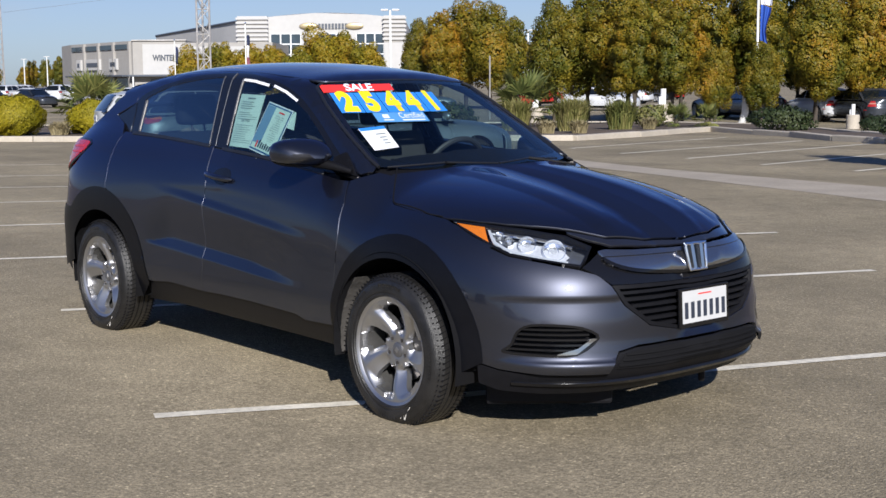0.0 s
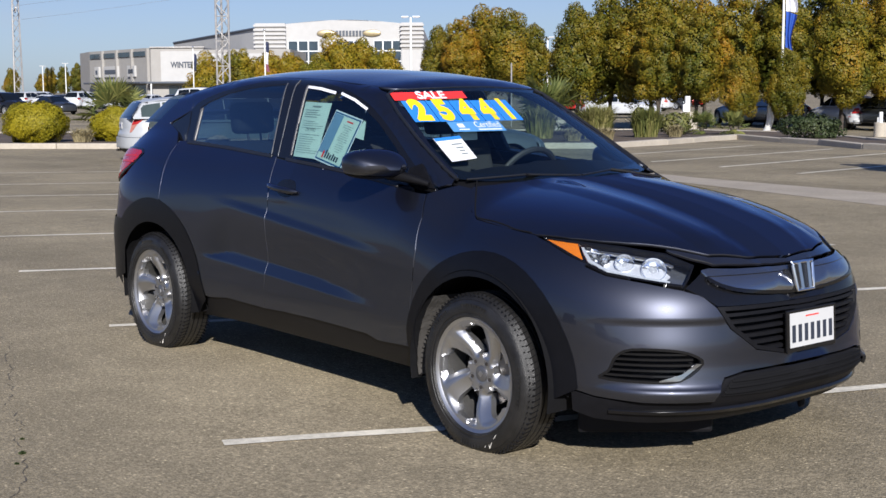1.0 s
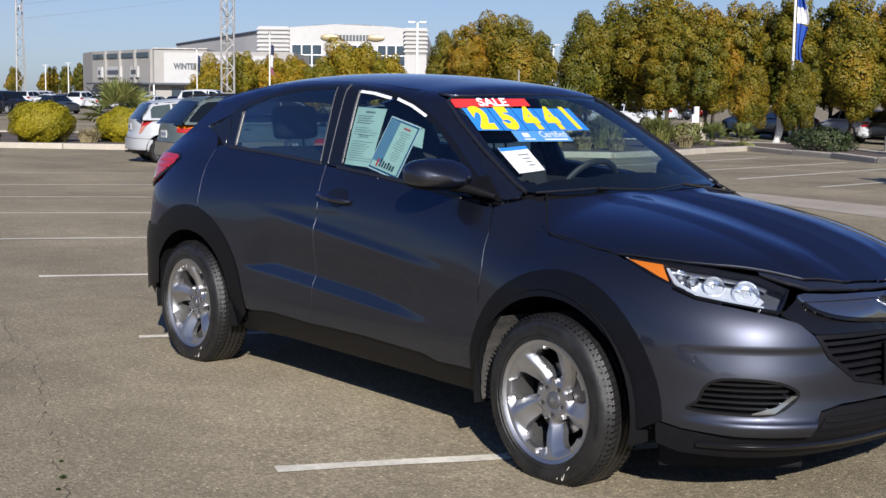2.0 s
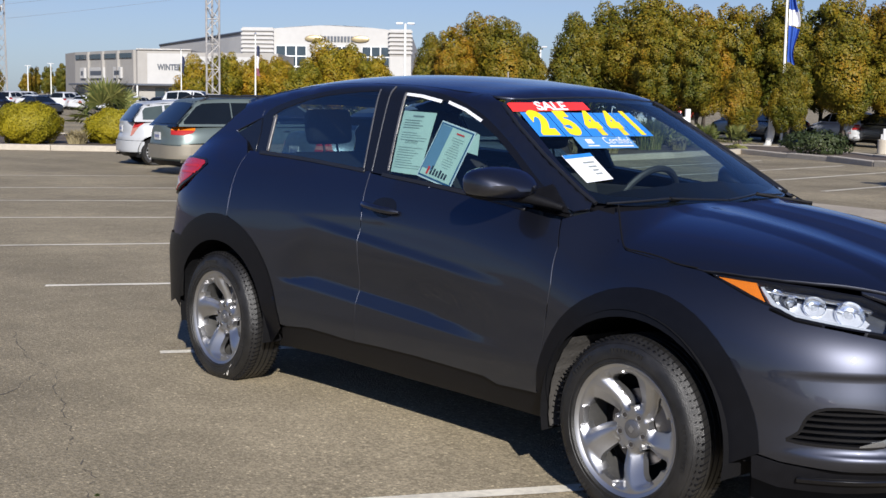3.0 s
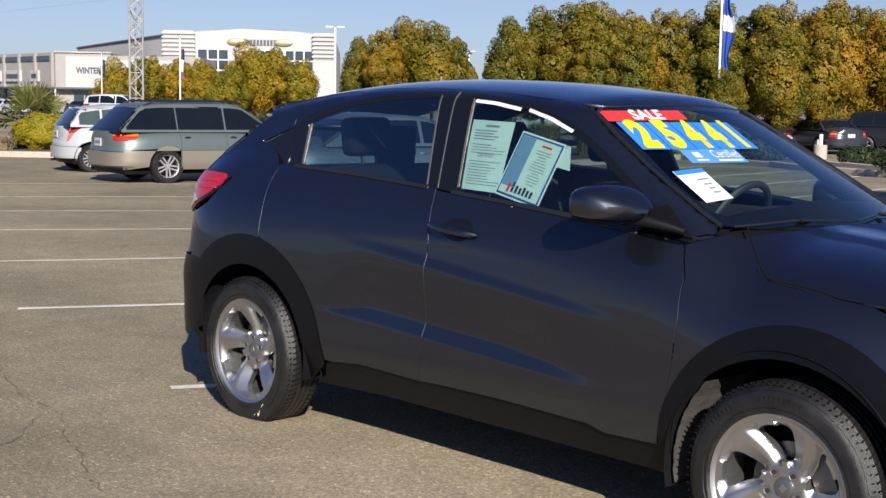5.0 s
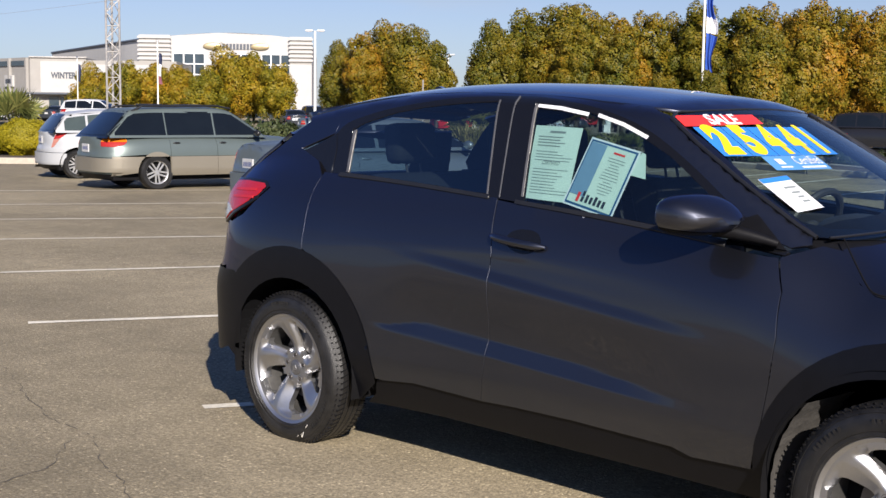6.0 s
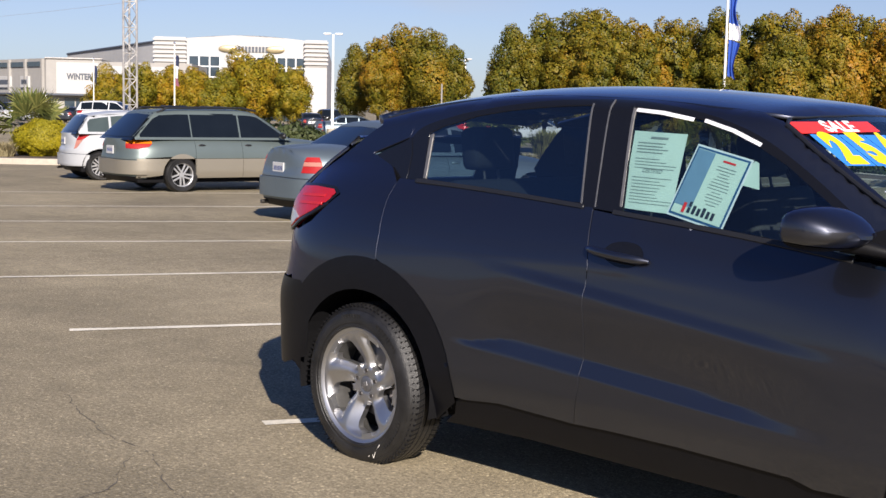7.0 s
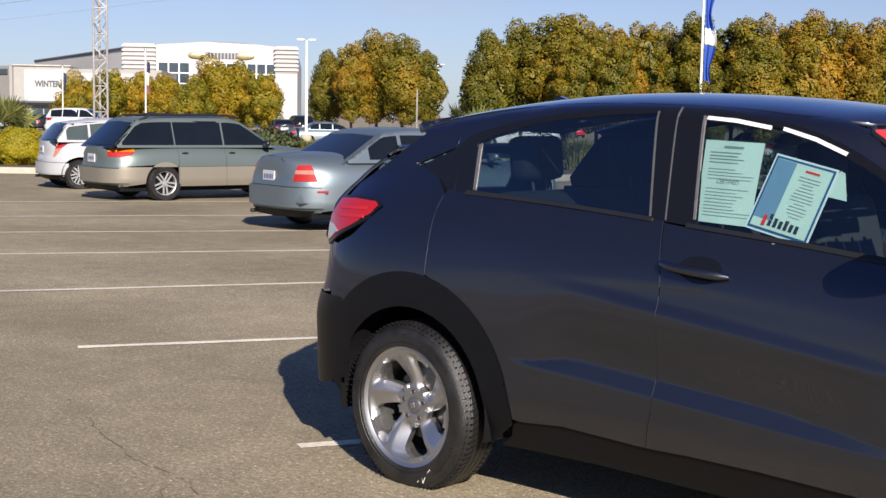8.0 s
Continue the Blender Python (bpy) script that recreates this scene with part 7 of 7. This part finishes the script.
# ---- trees and plants ----
AUT = "street tree with olive and rust coloured autumn leaves"
GLD = "golden green autumn tree before the white building"
kinds = [build_tree(11, 6.0, 2.7, 1.45, 36000, 0.053, AUTUMN, AUT, 3), build_tree(12, 6.0, 3.2, 1.4, 42000, 0.053, AUTUMN, AUT, 4), build_tree(13, 6.0, 3.7, 1.5, 48000, 0.053, AUTUMN, AUT, 5)]
golds = [build_tree(21, 6.0, 4.4, 0.9, 34000, 0.08, GOLDEN, GLD, 4), build_tree(22, 6.0, 5.6, 0.8, 40000, 0.08, GOLDEN, GLD, 5)]
used = set()


def plant(base, x, y, tall, turn):
    """The first of a kind is planted itself, the next ones as copies."""
    if base.name in used:
        again(base, x, y, turn, tall / 6.0)
    else:
        used.add(base.name)
        put(base, x, y, turn, tall / 6.0)


# the tree at (-4.5, 15.3) stands unseen, added to throw an oval shadow
for i, (x, y, tall, k) in enumerate([(-33.96, 35.54, 5.25, 1), (-34.06, 37.62, 5.8, 1), (-31.83, 37.74, 6.25, 2), (-32.37, 40.66, 5.85, 0), (-29.87, 38.83, 5.4, 0), (-30.36, 41.22, 5.85, 0), (-30.53, 43.86, 5.95, 0), (-28.84, 42.75, 6.25, 0),
                                     (-28.58, 45.08, 6.1, 0), (-26.87, 43.95, 6.2, 0), (-27.36, 47.66, 6.1, 0), (-25.71, 46.49, 6.4, 1), (-25.82, 49.18, 6.3, 0), (-24.34, 49.19, 6.2, 1), (-23.86, 51.1, 6.4, 1), (-21.0, 52.0, 6.4, 2),
                                     (-24.44, 36.85, 3.1, 1), (-25.9, 35.95, 3.0, 1), (-24.2, 40.0, 4.9, 1), (-23.3, 41.7, 5.1, 0), (-28.3, 36.4, 4.7, 0), (-30.0, 36.1, 4.8, 0), (-4.5, 15.3, 3.2, 0), (-62.34, 51.51, 5.91, 1), (-58.35, 49.83, 6.29, 0), (-58.76, 52.35, 7.12, 1), (-56.11, 52.06, 6.69, 1), (-56.41, 54.47, 5.97, 0)]):
    plant(kinds[k], x, y, tall, 47 * i)
for i, (x, y, tall, k) in enumerate([(-109.8, 61.41, 5.32, 1), (-103.48, 60.58, 5.67, 0), (-105.79, 65.33, 5.62, 0), (-101.57, 65.2, 5.40, 0), (-96.89, 65.48, 4.98, 1), (-97.99, 68.95, 6.90, 1), (-99.04, 72.13, 6.77, 0), (-92.44, 69.86, 5.48, 0), (-103.66, 68.62, 4.37, 0),
                                     (-184.34, 76.77, 5.32, 0), (-183.0, 78.38, 5.47, 0), (-181.68, 80.03, 5.92, 0), (-180.28, 81.58, 5.42, 0), (-179.19, 82.86, 5.32, 0), (-185.06, 75.72, 4.33, 0), (-187, 72.0, 5.14, 1), (-177.5, 86.0, 5.31, 1)]):
    plant(golds[k] if x > -150 else kinds[k], x, y, tall, 53 * i)
hedge = put(build_shrub("hedge_bush", 31, (1.84, 1.75, 1.22), 40000, 0.026, HEDGE, "rounded clipped yellow green hedge bush", "bush", 0.08), -31.75, 11.15, 0, 1, 0.06)
again(hedge, -31.0, 13.35, 80, 0.88, 0.06)
dark = put(build_shrub("dark_shrub", 32, (2.3, 1.6, 0.85), 4500, 0.06, DEEP, "low dark green spreading shrub", "shrub", 0.3), -18.5, 29.7, 20, 0.82, 0.1)
again(dark, -15.4, 30.3, 100, 0.7, -0.02)
again(dark, -11.0, 24.5, 40, 0.7, 0.1)
again(dark, -29.8, 20.4, 60, 1.25, 0.1)
again(dark, -31.5, 22.5, 160, 1.1, 0.1)
again(dark, -32.4, 9.6, 10, 0.55, 0.06)
again(dark, -34.4, 30.0, 10, 1.0, 0.0)
olive = put(build_shrub("grey_green_shrub", 33, (1.0, 1.0, 0.75), 1600, 0.06, REED, "small open grey green shrub", "shrub", 0.35), -23.1, 29.0, 0, 1, 0.1)
reeds = put(build_grass(41, 1.15, 1.7, 900, REED, "clump of tall green ornamental grass"), -22.7, 24.9, 0, 1, 0.1)
again(reeds, -22.4, 26.8, 50, 0.95, 0.1)
again(reeds, -24.2, 24.0, 100, 1.0, 0.1)
again(reeds, -23.6, 25.9, 20, 1.0, 0.1)
again(reeds, -27.7, 22.4, 20, 0.9, 0.1)
again(reeds, -28.6, 21.6, 80, 0.8, 0.1)
weed = put(build_grass(43, 0.022, 0.04, 40, DEEP, "tiny weed in a crack of the asphalt"), 0.3, -2.24, 0, 0.6)
for x, y in ((0.42, -2.31), (0.1, -2.16)):
    again(weed, x, y, 60 * x, 0.4)
dry = put(build_grass(42, 0.5, 1.0, 420, DRY, "low tuft of dry pale grass"), -30.9, 12.15, 0, 1, 0.06)
for x, y in ((-31.4, 12.5), (-21.2, 22.4), (-21.8, 27.5), (-20.9, 23.4), (-26.4, 14.6)):
    again(dry, x, y, 40 * x, 0.9, 0.1)
palm = put(build_palm(51, 0.55, 1.7, "low fan palm with drooping fronds"), -37.6, 16.4, 0, 1, 0.1)
again(palm, -27.2, 27.3, 60, 1.0, 0.05)
again(palm, -34.2, 15.1, 120, 0.45, 0.0)
again(palm, -23.3, 30.6, 200, 0.42, 0.1)
again(palm, -22.5, 31.2, 250, 0.4, 0.1)

# ---- masts, poles and posts ----
GALV = mat("galvanised_steel", (0.42, 0.4, 0.38), 0.5, 0.6, 0.25, 8, patch=1.0)
WHITEPAINT = mat("white_post_paint", (0.72, 0.72, 0.7), 0.5, 0, 0.08, 10)
FLAGBLUE = mat("blue_flag_cloth", (0.02, 0.075, 0.36), 0.8, 0, 0.1, 6)
FLAGWHITE = mat("white_flag_cloth", (0.75, 0.75, 0.78), 0.8, 0, 0.06, 6)
FLAGDARK = mat("dark_flag_cloth", (0.03, 0.04, 0.09), 0.8, 0, 0.1, 6)
FLAGRED = mat("red_flag_cloth", (0.28, 0.1, 0.14), 0.8, 0, 0.1, 6)


def build_mast(x, y, tall, wide, bay, label):
    m = put(thing("lattice_mast", label, "mast"), x, y, 15)
    c = [(wide / 2 * math.cos(a), wide / 2 * math.sin(a)) for a in (0.3, 2.4, 4.5)]
    for p in c:
        part("leg", rod((*p, -0.3), (*p, tall), 0.07, None, 8), GALV, m)
    n = int(tall / bay)
    for i in range(n):
        for k in range(3):
            a, b = c[k], c[(k + 1) % 3]
            p, q = (a, b) if (i + k) % 2 else (b, a)
            part("brace", rod((*p, i * bay), (*q, (i + 1) * bay), 0.032, None, 6), GALV, m)
            if i % 2 == 0:
                part("strut", rod((*a, i * bay), (*b, i * bay), 0.026, None, 6), GALV, m)
    return m


build_mast(-75.2, 42.7, 22, 1.0, 0.85, "tall pale lattice steel radio mast")


def build_lamp_post(x, y, tall, label):
    p = put(thing("street_lamp", label, "street lamp"), x, y, 45)
    part("post", rod((0, 0, -0.2), (0, 0, tall), 0.08, None, 12, 0.055), WHITEPAINT, p, smooth=True)
    part("base", rod((0, 0, -0.2), (0, 0, 0.7), 0.28, None, 14), CONCRETE, p)
    for s in (-1, 1):
        h = part("lamp_head", block(s * 0.1, s * 0.5, -0.1, 0.1, tall - 0.02, tall + 0.06, 0.04), WHITEPAINT, p)
        part("diffuser", block(s * 0.18, s * 0.46, -0.08, 0.08, tall - 0.04, tall - 0.02), CLEARLENS, h)
    return p


lamp = build_lamp_post(-50.55, 39.78, 5.55, "white parking lot lamp post with two heads")
for x, y, s in ((-141.1, 57.5, 0.82), (-139.4, 59.5, 0.87), (-60.5, 59.6, 0.94)):
    again(lamp, x, y, 20, s)
thin = put(thing("sign_post", "thin grey steel post", "post"), -39.4, 36.8)
part("post", rod((0, 0, -0.2), (0, 0, 2.9), 0.035, None, 8), GALV, thin)


def build_pylon(x, y, tall):
    p = put(thing("power_pylon", "distant grey power line pylon", "pylon"), x, y, -20)
    foot = [(sx * 0.55, sy * 0.55) for sx, sy in ((-1, -1), (1, -1), (1, 1), (-1, 1))]

    def leg_at(i, z):
        k = 1 - 0.6 * z / tall
        return (foot[i % 4][0] * k, foot[i % 4][1] * k, z)
    for i in range(4):
        part("leg", rod(leg_at(i, -0.5), leg_at(i, tall), 0.085, None, 6), GALV, p)
        for j in range(int(tall / 1.3)):
            part("brace", rod(leg_at(i + j % 2, j * 1.3), leg_at(i + 1 - j % 2, j * 1.3 + 1.3), 0.045, None, 5), GALV, p)
    for z in (14.0, 12.2):
        a = part("cross_arm", block(-2.0, 2.0, -0.1, 0.1, z, z + 0.18, 0.02), GALV, p)
        for s in (-1.9, -1.0, 1.0, 1.9):
            part("insulator", rod((s, 0, z - 0.4), (s, 0, z), 0.06, None, 6), GALV, a)
    return p


build_pylon(-162.5, 63.2, 25)
for i, (dx, dz) in enumerate(((-1.9, 13.6), (1.0, 13.6), (1.9, 11.8))):
    pts = [(-162.5 + dx + 200 * t, 63.2 - 4 * t + 60 * t, -1.4 + dz - 18 * t * (1 - t) + 26 * t) for t in np.linspace(0, 1, 20)]
    w = mesh_ob("power_line", *(lambda b: ([tuple(v.co) for v in b.verts], [tuple(v.index for v in f.verts) for f in b.faces]))((lambda b: (b.verts.index_update(), b)[1])(tube(pts, 0.012, 4))), GALV)
    tagged(w, "thin dark overhead power line", "cable", "power lines")


def build_flag(x, y, tall, cloth, label, at_, drop, wide):
    """A pole with a flag that hangs in folds."""
    f_ = put(thing("flag_pole", label, "flag"), x, y, 40)
    part("pole", rod((0, 0, -0.2), (0, 0, tall), 0.055, None, 12, 0.04), WHITEPAINT, f_, smooth=True)
    part("finial", ball((0, 0, tall + 0.06), (0.08, 0.08, 0.08), None, 2), BRIGHT, f_, smooth=True)
    z0 = at_
    for material, h in cloth:
        v, f = [], []
        n = 24
        for j in range(9):
            t = j / 8
            z = z0 - h * t
            wd = wide * (0.75 + 0.25 * math.sin(3 * (z0 - h * t)))
            for i in range(n + 1):
                u = i / n
                v.append((0.09 + wd * u, 0.09 * math.sin(u * 11 + z * 1.3) * (0.3 + u), z - 0.35 * u * h * 0.3))
        for j in range(8):
            for i in range(n):
                k = j * (n + 1) + i
                f.append((k, k + 1, k + n + 2, k + n + 1))
        mesh_ob("flag_cloth", v, f, material, f_)
        z0 -= h
    return f_


build_flag(-25.45, 37.9, 7.4, [(FLAGBLUE, 1.25), (FLAGWHITE, 0.6), (FLAGBLUE, 1.35)], "white flag pole with a drooping blue and white flag", 6.4, 0, 0.42)
build_flag(-71.7, 43.9, 5.7, [(FLAGDARK, 0.7), (FLAGWHITE, 0.8), (FLAGRED, 0.5)], "white pole with a drooping red, white and blue flag", 5.0, 0, 0.25)
build_flag(-103, 55.8, 5.6, [(FLAGDARK, 1.5)], "pole with a drooping dark flag", 5.1, 0, 0.3)


def build_bollard(x, y, label):
    b = put(thing("bollard", label, "bollard"), x, y)
    part("concrete_base", lathe([(0.0, 0.66), (0.27, 0.66), (0.3, 0.63), (0.31, -0.1)], 24), CONCRETE, b, smooth=True)
    part("post", rod((0, 0, 0.6), (0, 0, 1.15), 0.09, None, 12), WHITEPAINT, b, smooth=True)
    part("cap", block(-0.16, 0.0, -0.07, 0.07, 0.66, 0.9, 0.02), WHITEPAINT, b)
    return b


bol = build_bollard(-19.5, 35.2, "pale concrete bollard with a white post")
put(bol, -19.5, 35.2, 0, 0.72)
again(bol, -34.2, 34.7, 30, 0.95)
again(bol, -27.6, 35.0, 60, 1.2)
flare = put(thing("pole_foot", "white flared foot of a leaning post", "post"), -25.2, 36.9)
part("foot", tube([(-0.35, 0, -0.1), (-0.1, 0, 0.15), (0.0, 0, 0.5), (0.02, 0, 1.3)], [0.09, 0.13, 0.14, 0.12], 10), WHITEPAINT, flare, smooth=True)

# ---- white buildings across the road ----
WALL = mat("white_stucco", (0.42, 0.413, 0.402), 0.85, 0, 0.05, 1.5, patch=0.2)
WALLGREY = mat("pale_grey_panel", (0.31, 0.295, 0.275), 0.8, 0, 0.06, 1.5, patch=0.2)
GLAZE = mat("blue_black_glazing", (0.03, 0.045, 0.06), 0.06, 0, 0.2, 0.5, spec=0.8)
GOLD = mat("gold_sign_metal", (0.42, 0.34, 0.2), 0.4, 0.6, 0.1, 3)
SIGNDARK = mat("dark_sign_bar", (0.07, 0.08, 0.1), 0.5)
FRAME = mat("white_window_frame", (0.7, 0.7, 0.7), 0.5, 0, 0.04)


def prism(pts, z0, z1s):
    """An upright block on a plan; its top height may differ at each corner."""
    bm = bmesh.new()
    lo = [bm.verts.new((x, y, z0)) for x, y in pts]
    hi = [bm.verts.new((x, y, z)) for (x, y), z in zip(pts, z1s)]
    n = len(pts)
    for i in range(n):
        bm.faces.new((lo[i], lo[(i + 1) % n], hi[(i + 1) % n], hi[i]))
    bm.faces.new(hi)
    bm.faces.new(lo[::-1])
    return bm


def build_showroom():
    """The main hall: a curved parapet, ribbed corner towers and tall glazing."""
    h = thing("showroom_building", "white showroom with ribbed corner towers and dark glazing", "building", (-137.95, 85.65, -1.46), 49.5)
    n = 12
    plan = [(19.6 * i / n, 0) for i in range(n + 1)] + [(19.6, 40), (-19.5, 36)]
    tops = [10.75 + 0.7 * math.sin(math.pi * i / n) ** 1.2 for i in range(n + 1)] + [9.8, 9.8]
    part("wall", prism(plan, -1, tops), WALL, h)
    part("side_wall", prism([(-0.2, -0.05), (-0.3, 0.1), (-19.6, 36), (-19.4, 36.1)], -1, [10.6, 10.6, 9.9, 9.9]), WALL, h, "white side wall")
    part("eave", rod((-0.3, -0.1, 10.62), (-19.6, 36.0, 9.95), 0.16, None, 8), SIGNDARK, h, "dark roof edge")
    for x0, x1 in ((-1.4, 2.4), (17.0, 19.7)):
        t = part("corner_tower", block(x0, x1, -0.5, 0.3, -1, 11.05, 0.02), WALL, h)
        for i in range(6):
            part("rib", block(x0 - 0.15, x1 + 0.15, -0.78, -0.5, 10.6 - i * 0.52, 10.88 - i * 0.52, 0.04), WALL, t)
            # greyer strips carry the shadow under each rib in their colour
            part("rib_shadow_gap", block(x0 + 0.02, x1 - 0.02, -0.56, -0.5, 10.36 - i * 0.52, 10.6 - i * 0.52), WALLGREY, t)
    for x0, x1 in ((2.7, 6.55), (13.5, 17.0), (8.2, 12.4)):
        w = part("window", block(x0, x1, -0.12, 0.05, 5.0, 8.85), FRAME, h)
        c, r = (3, 3)
        for i in range(c):
            for j in range(r):
                a = (x1 - x0) / c
                part("pane", block(x0 + a * i + 0.08, x0 + a * (i + 1) - 0.08, -0.15, -0.12, 5.0 + j * 1.29 + 0.07, 5.0 + (j + 1) * 1.29 - 0.07), GLAZE, w)
    for x in (7.5, 13.3):
        part("gold_sign", ball((x, -0.2, 9.78), (1.15, 0.12, 0.42), None, 3), GOLD, h, "plain gold sign shape", smooth=True)
    for i in range(9):
        part("sign_bar", block(8.75 + i * 0.42, 9.03 + i * 0.42, -0.2, 0, 9.45, 10.1), SIGNDARK, h, "plain dark sign bar")
    part("door", block(18.4, 19.3, -0.06, 0.1, -0.2, 2.9), GLAZE, h, "dark tall doorway")
    part("lower_glazing", block(3, 17, -0.08, 0.05, 0.2, 3.6), GLAZE, h, "dark ground floor glazing")
    return h


def build_service_hall():
    """The lower block with bay openings along one side and a name on the front."""
    h = thing("service_building", "low white service building with sign bars and canopy", "building", (-133.2, 67.1, -1.3), 49.5)
    plan = [(0, 0), (6.1, 0), (6.1, 22), (-14.5, 22), (-11.3, 15)]
    part("wall", prism(plan, -1, [7.45] * 5), WALLGREY, h)
    part("low_wing", prism([(6.1, 0.05), (16, 0.05), (16, 22), (6.1, 22)], -1, [7.2] * 4), WALLGREY, h, "lower pale grey wing")
    part("front_panel", block(1.15, 5.7, -0.15, 0.02, 3.62, 7.05), WALL, h, "bright white front panel")
    part("front_panel", block(6.9, 14, -0.12, 0.05, 3.2, 6.75), WALL, h, "bright white front panel")
    me = text_mesh("WINTER", 1.0, 0.03, 0.0, 0.035)
    xs = [v.co.x for v in me.vertices]
    k = 2.75 / (max(xs) - min(xs))
    me.transform(pose(3.65, -0.19, 5.47, 90) @ Matrix.Diagonal((k, 0.92, 1, 1)))
    me.materials.append(SIGNDARK)
    sign = new("sign_writing", me)
    sign.parent = h
    sign["label"] = "dark raised letters on the white panel"
    part("canopy", block(-0.4, 6.1, -1.2, 0.0, 3.38, 3.6, 0.04), SIGNDARK, h, "flat dark canopy edge")
    for i in range(3):
        part("shop_window", block(2.0 + i * 1.25, 3.1 + i * 1.25, -0.08, 0.02, 0.2, 3.1), GLAZE, h)
    part("coping", block(-0.1, 6.2, -0.2, 0.1, 7.42, 7.56, 0.02), GALV, h, "thin grey coping")
    for i in range(2):
        part("canopy_post", rod((0.2 + 5.4 * i, -1.1, -1), (0.2 + 5.4 * i, -1.1, 3.4), 0.09), WHITEPAINT, h)
    d = Vector((-11.3, 15, 0)).normalized()
    ang = math.degrees(math.atan2(d.y, d.x))
    m0 = pose(0, 0, 0, 0, 0, ang)
    for i in range(4):
        x0 = 0.9 + i * 4.5
        part("bay_opening", block(x0, x0 + 3.9, -0.05, 0.14, 6.55, 7.1, 0, 1, None, m0), GLAZE, h, "dark strip opening")
        part("pilaster", block(x0 - 0.45, x0 - 0.05, -0.05, 0.3, -1, 7.4, 0, 1, None, m0), WALLGREY, h)
    for x0, x1 in ((4.2, 6.4), (9.3, 13.6), (15.2, 16.6)):
        part("side_sign", block(x0, x1, -0.05, 0.25, 4.2, 5.5, 0.03, 1, None, m0), WALL, h, "white side sign")
        part("sign_bar", block(x0 + 0.4, x1 - 0.4, 0.25, 0.3, 4.6, 5.1, 0, 1, None, m0), SIGNDARK, h, "plain dark sign bar")
    part("side_canopy", block(0.5, 18, 0.0, 1.2, 3.38, 3.6, 0.04, 1, None, m0), SIGNDARK, h, "flat dark canopy edge")
    # one dark sheet paints the shade below the side canopy
    part("side_shade", block(0.6, 17.5, 0.0, 0.1, -0.5, 3.2, 0, 1, None, m0), GLAZE, h, "dark glossy sheet standing in for the shade under the canopy")
    return h


build_showroom()
build_service_hall()
tank = put(thing("white_dome_tent", "distant white domed roof", "building"), -146.5, 57.5, 0, 0.5)
part("dome", ball((0, 0, 0), (3.0, 3.0, 3.2), None, 3), WALL, tank, smooth=True)

build_hatchback()
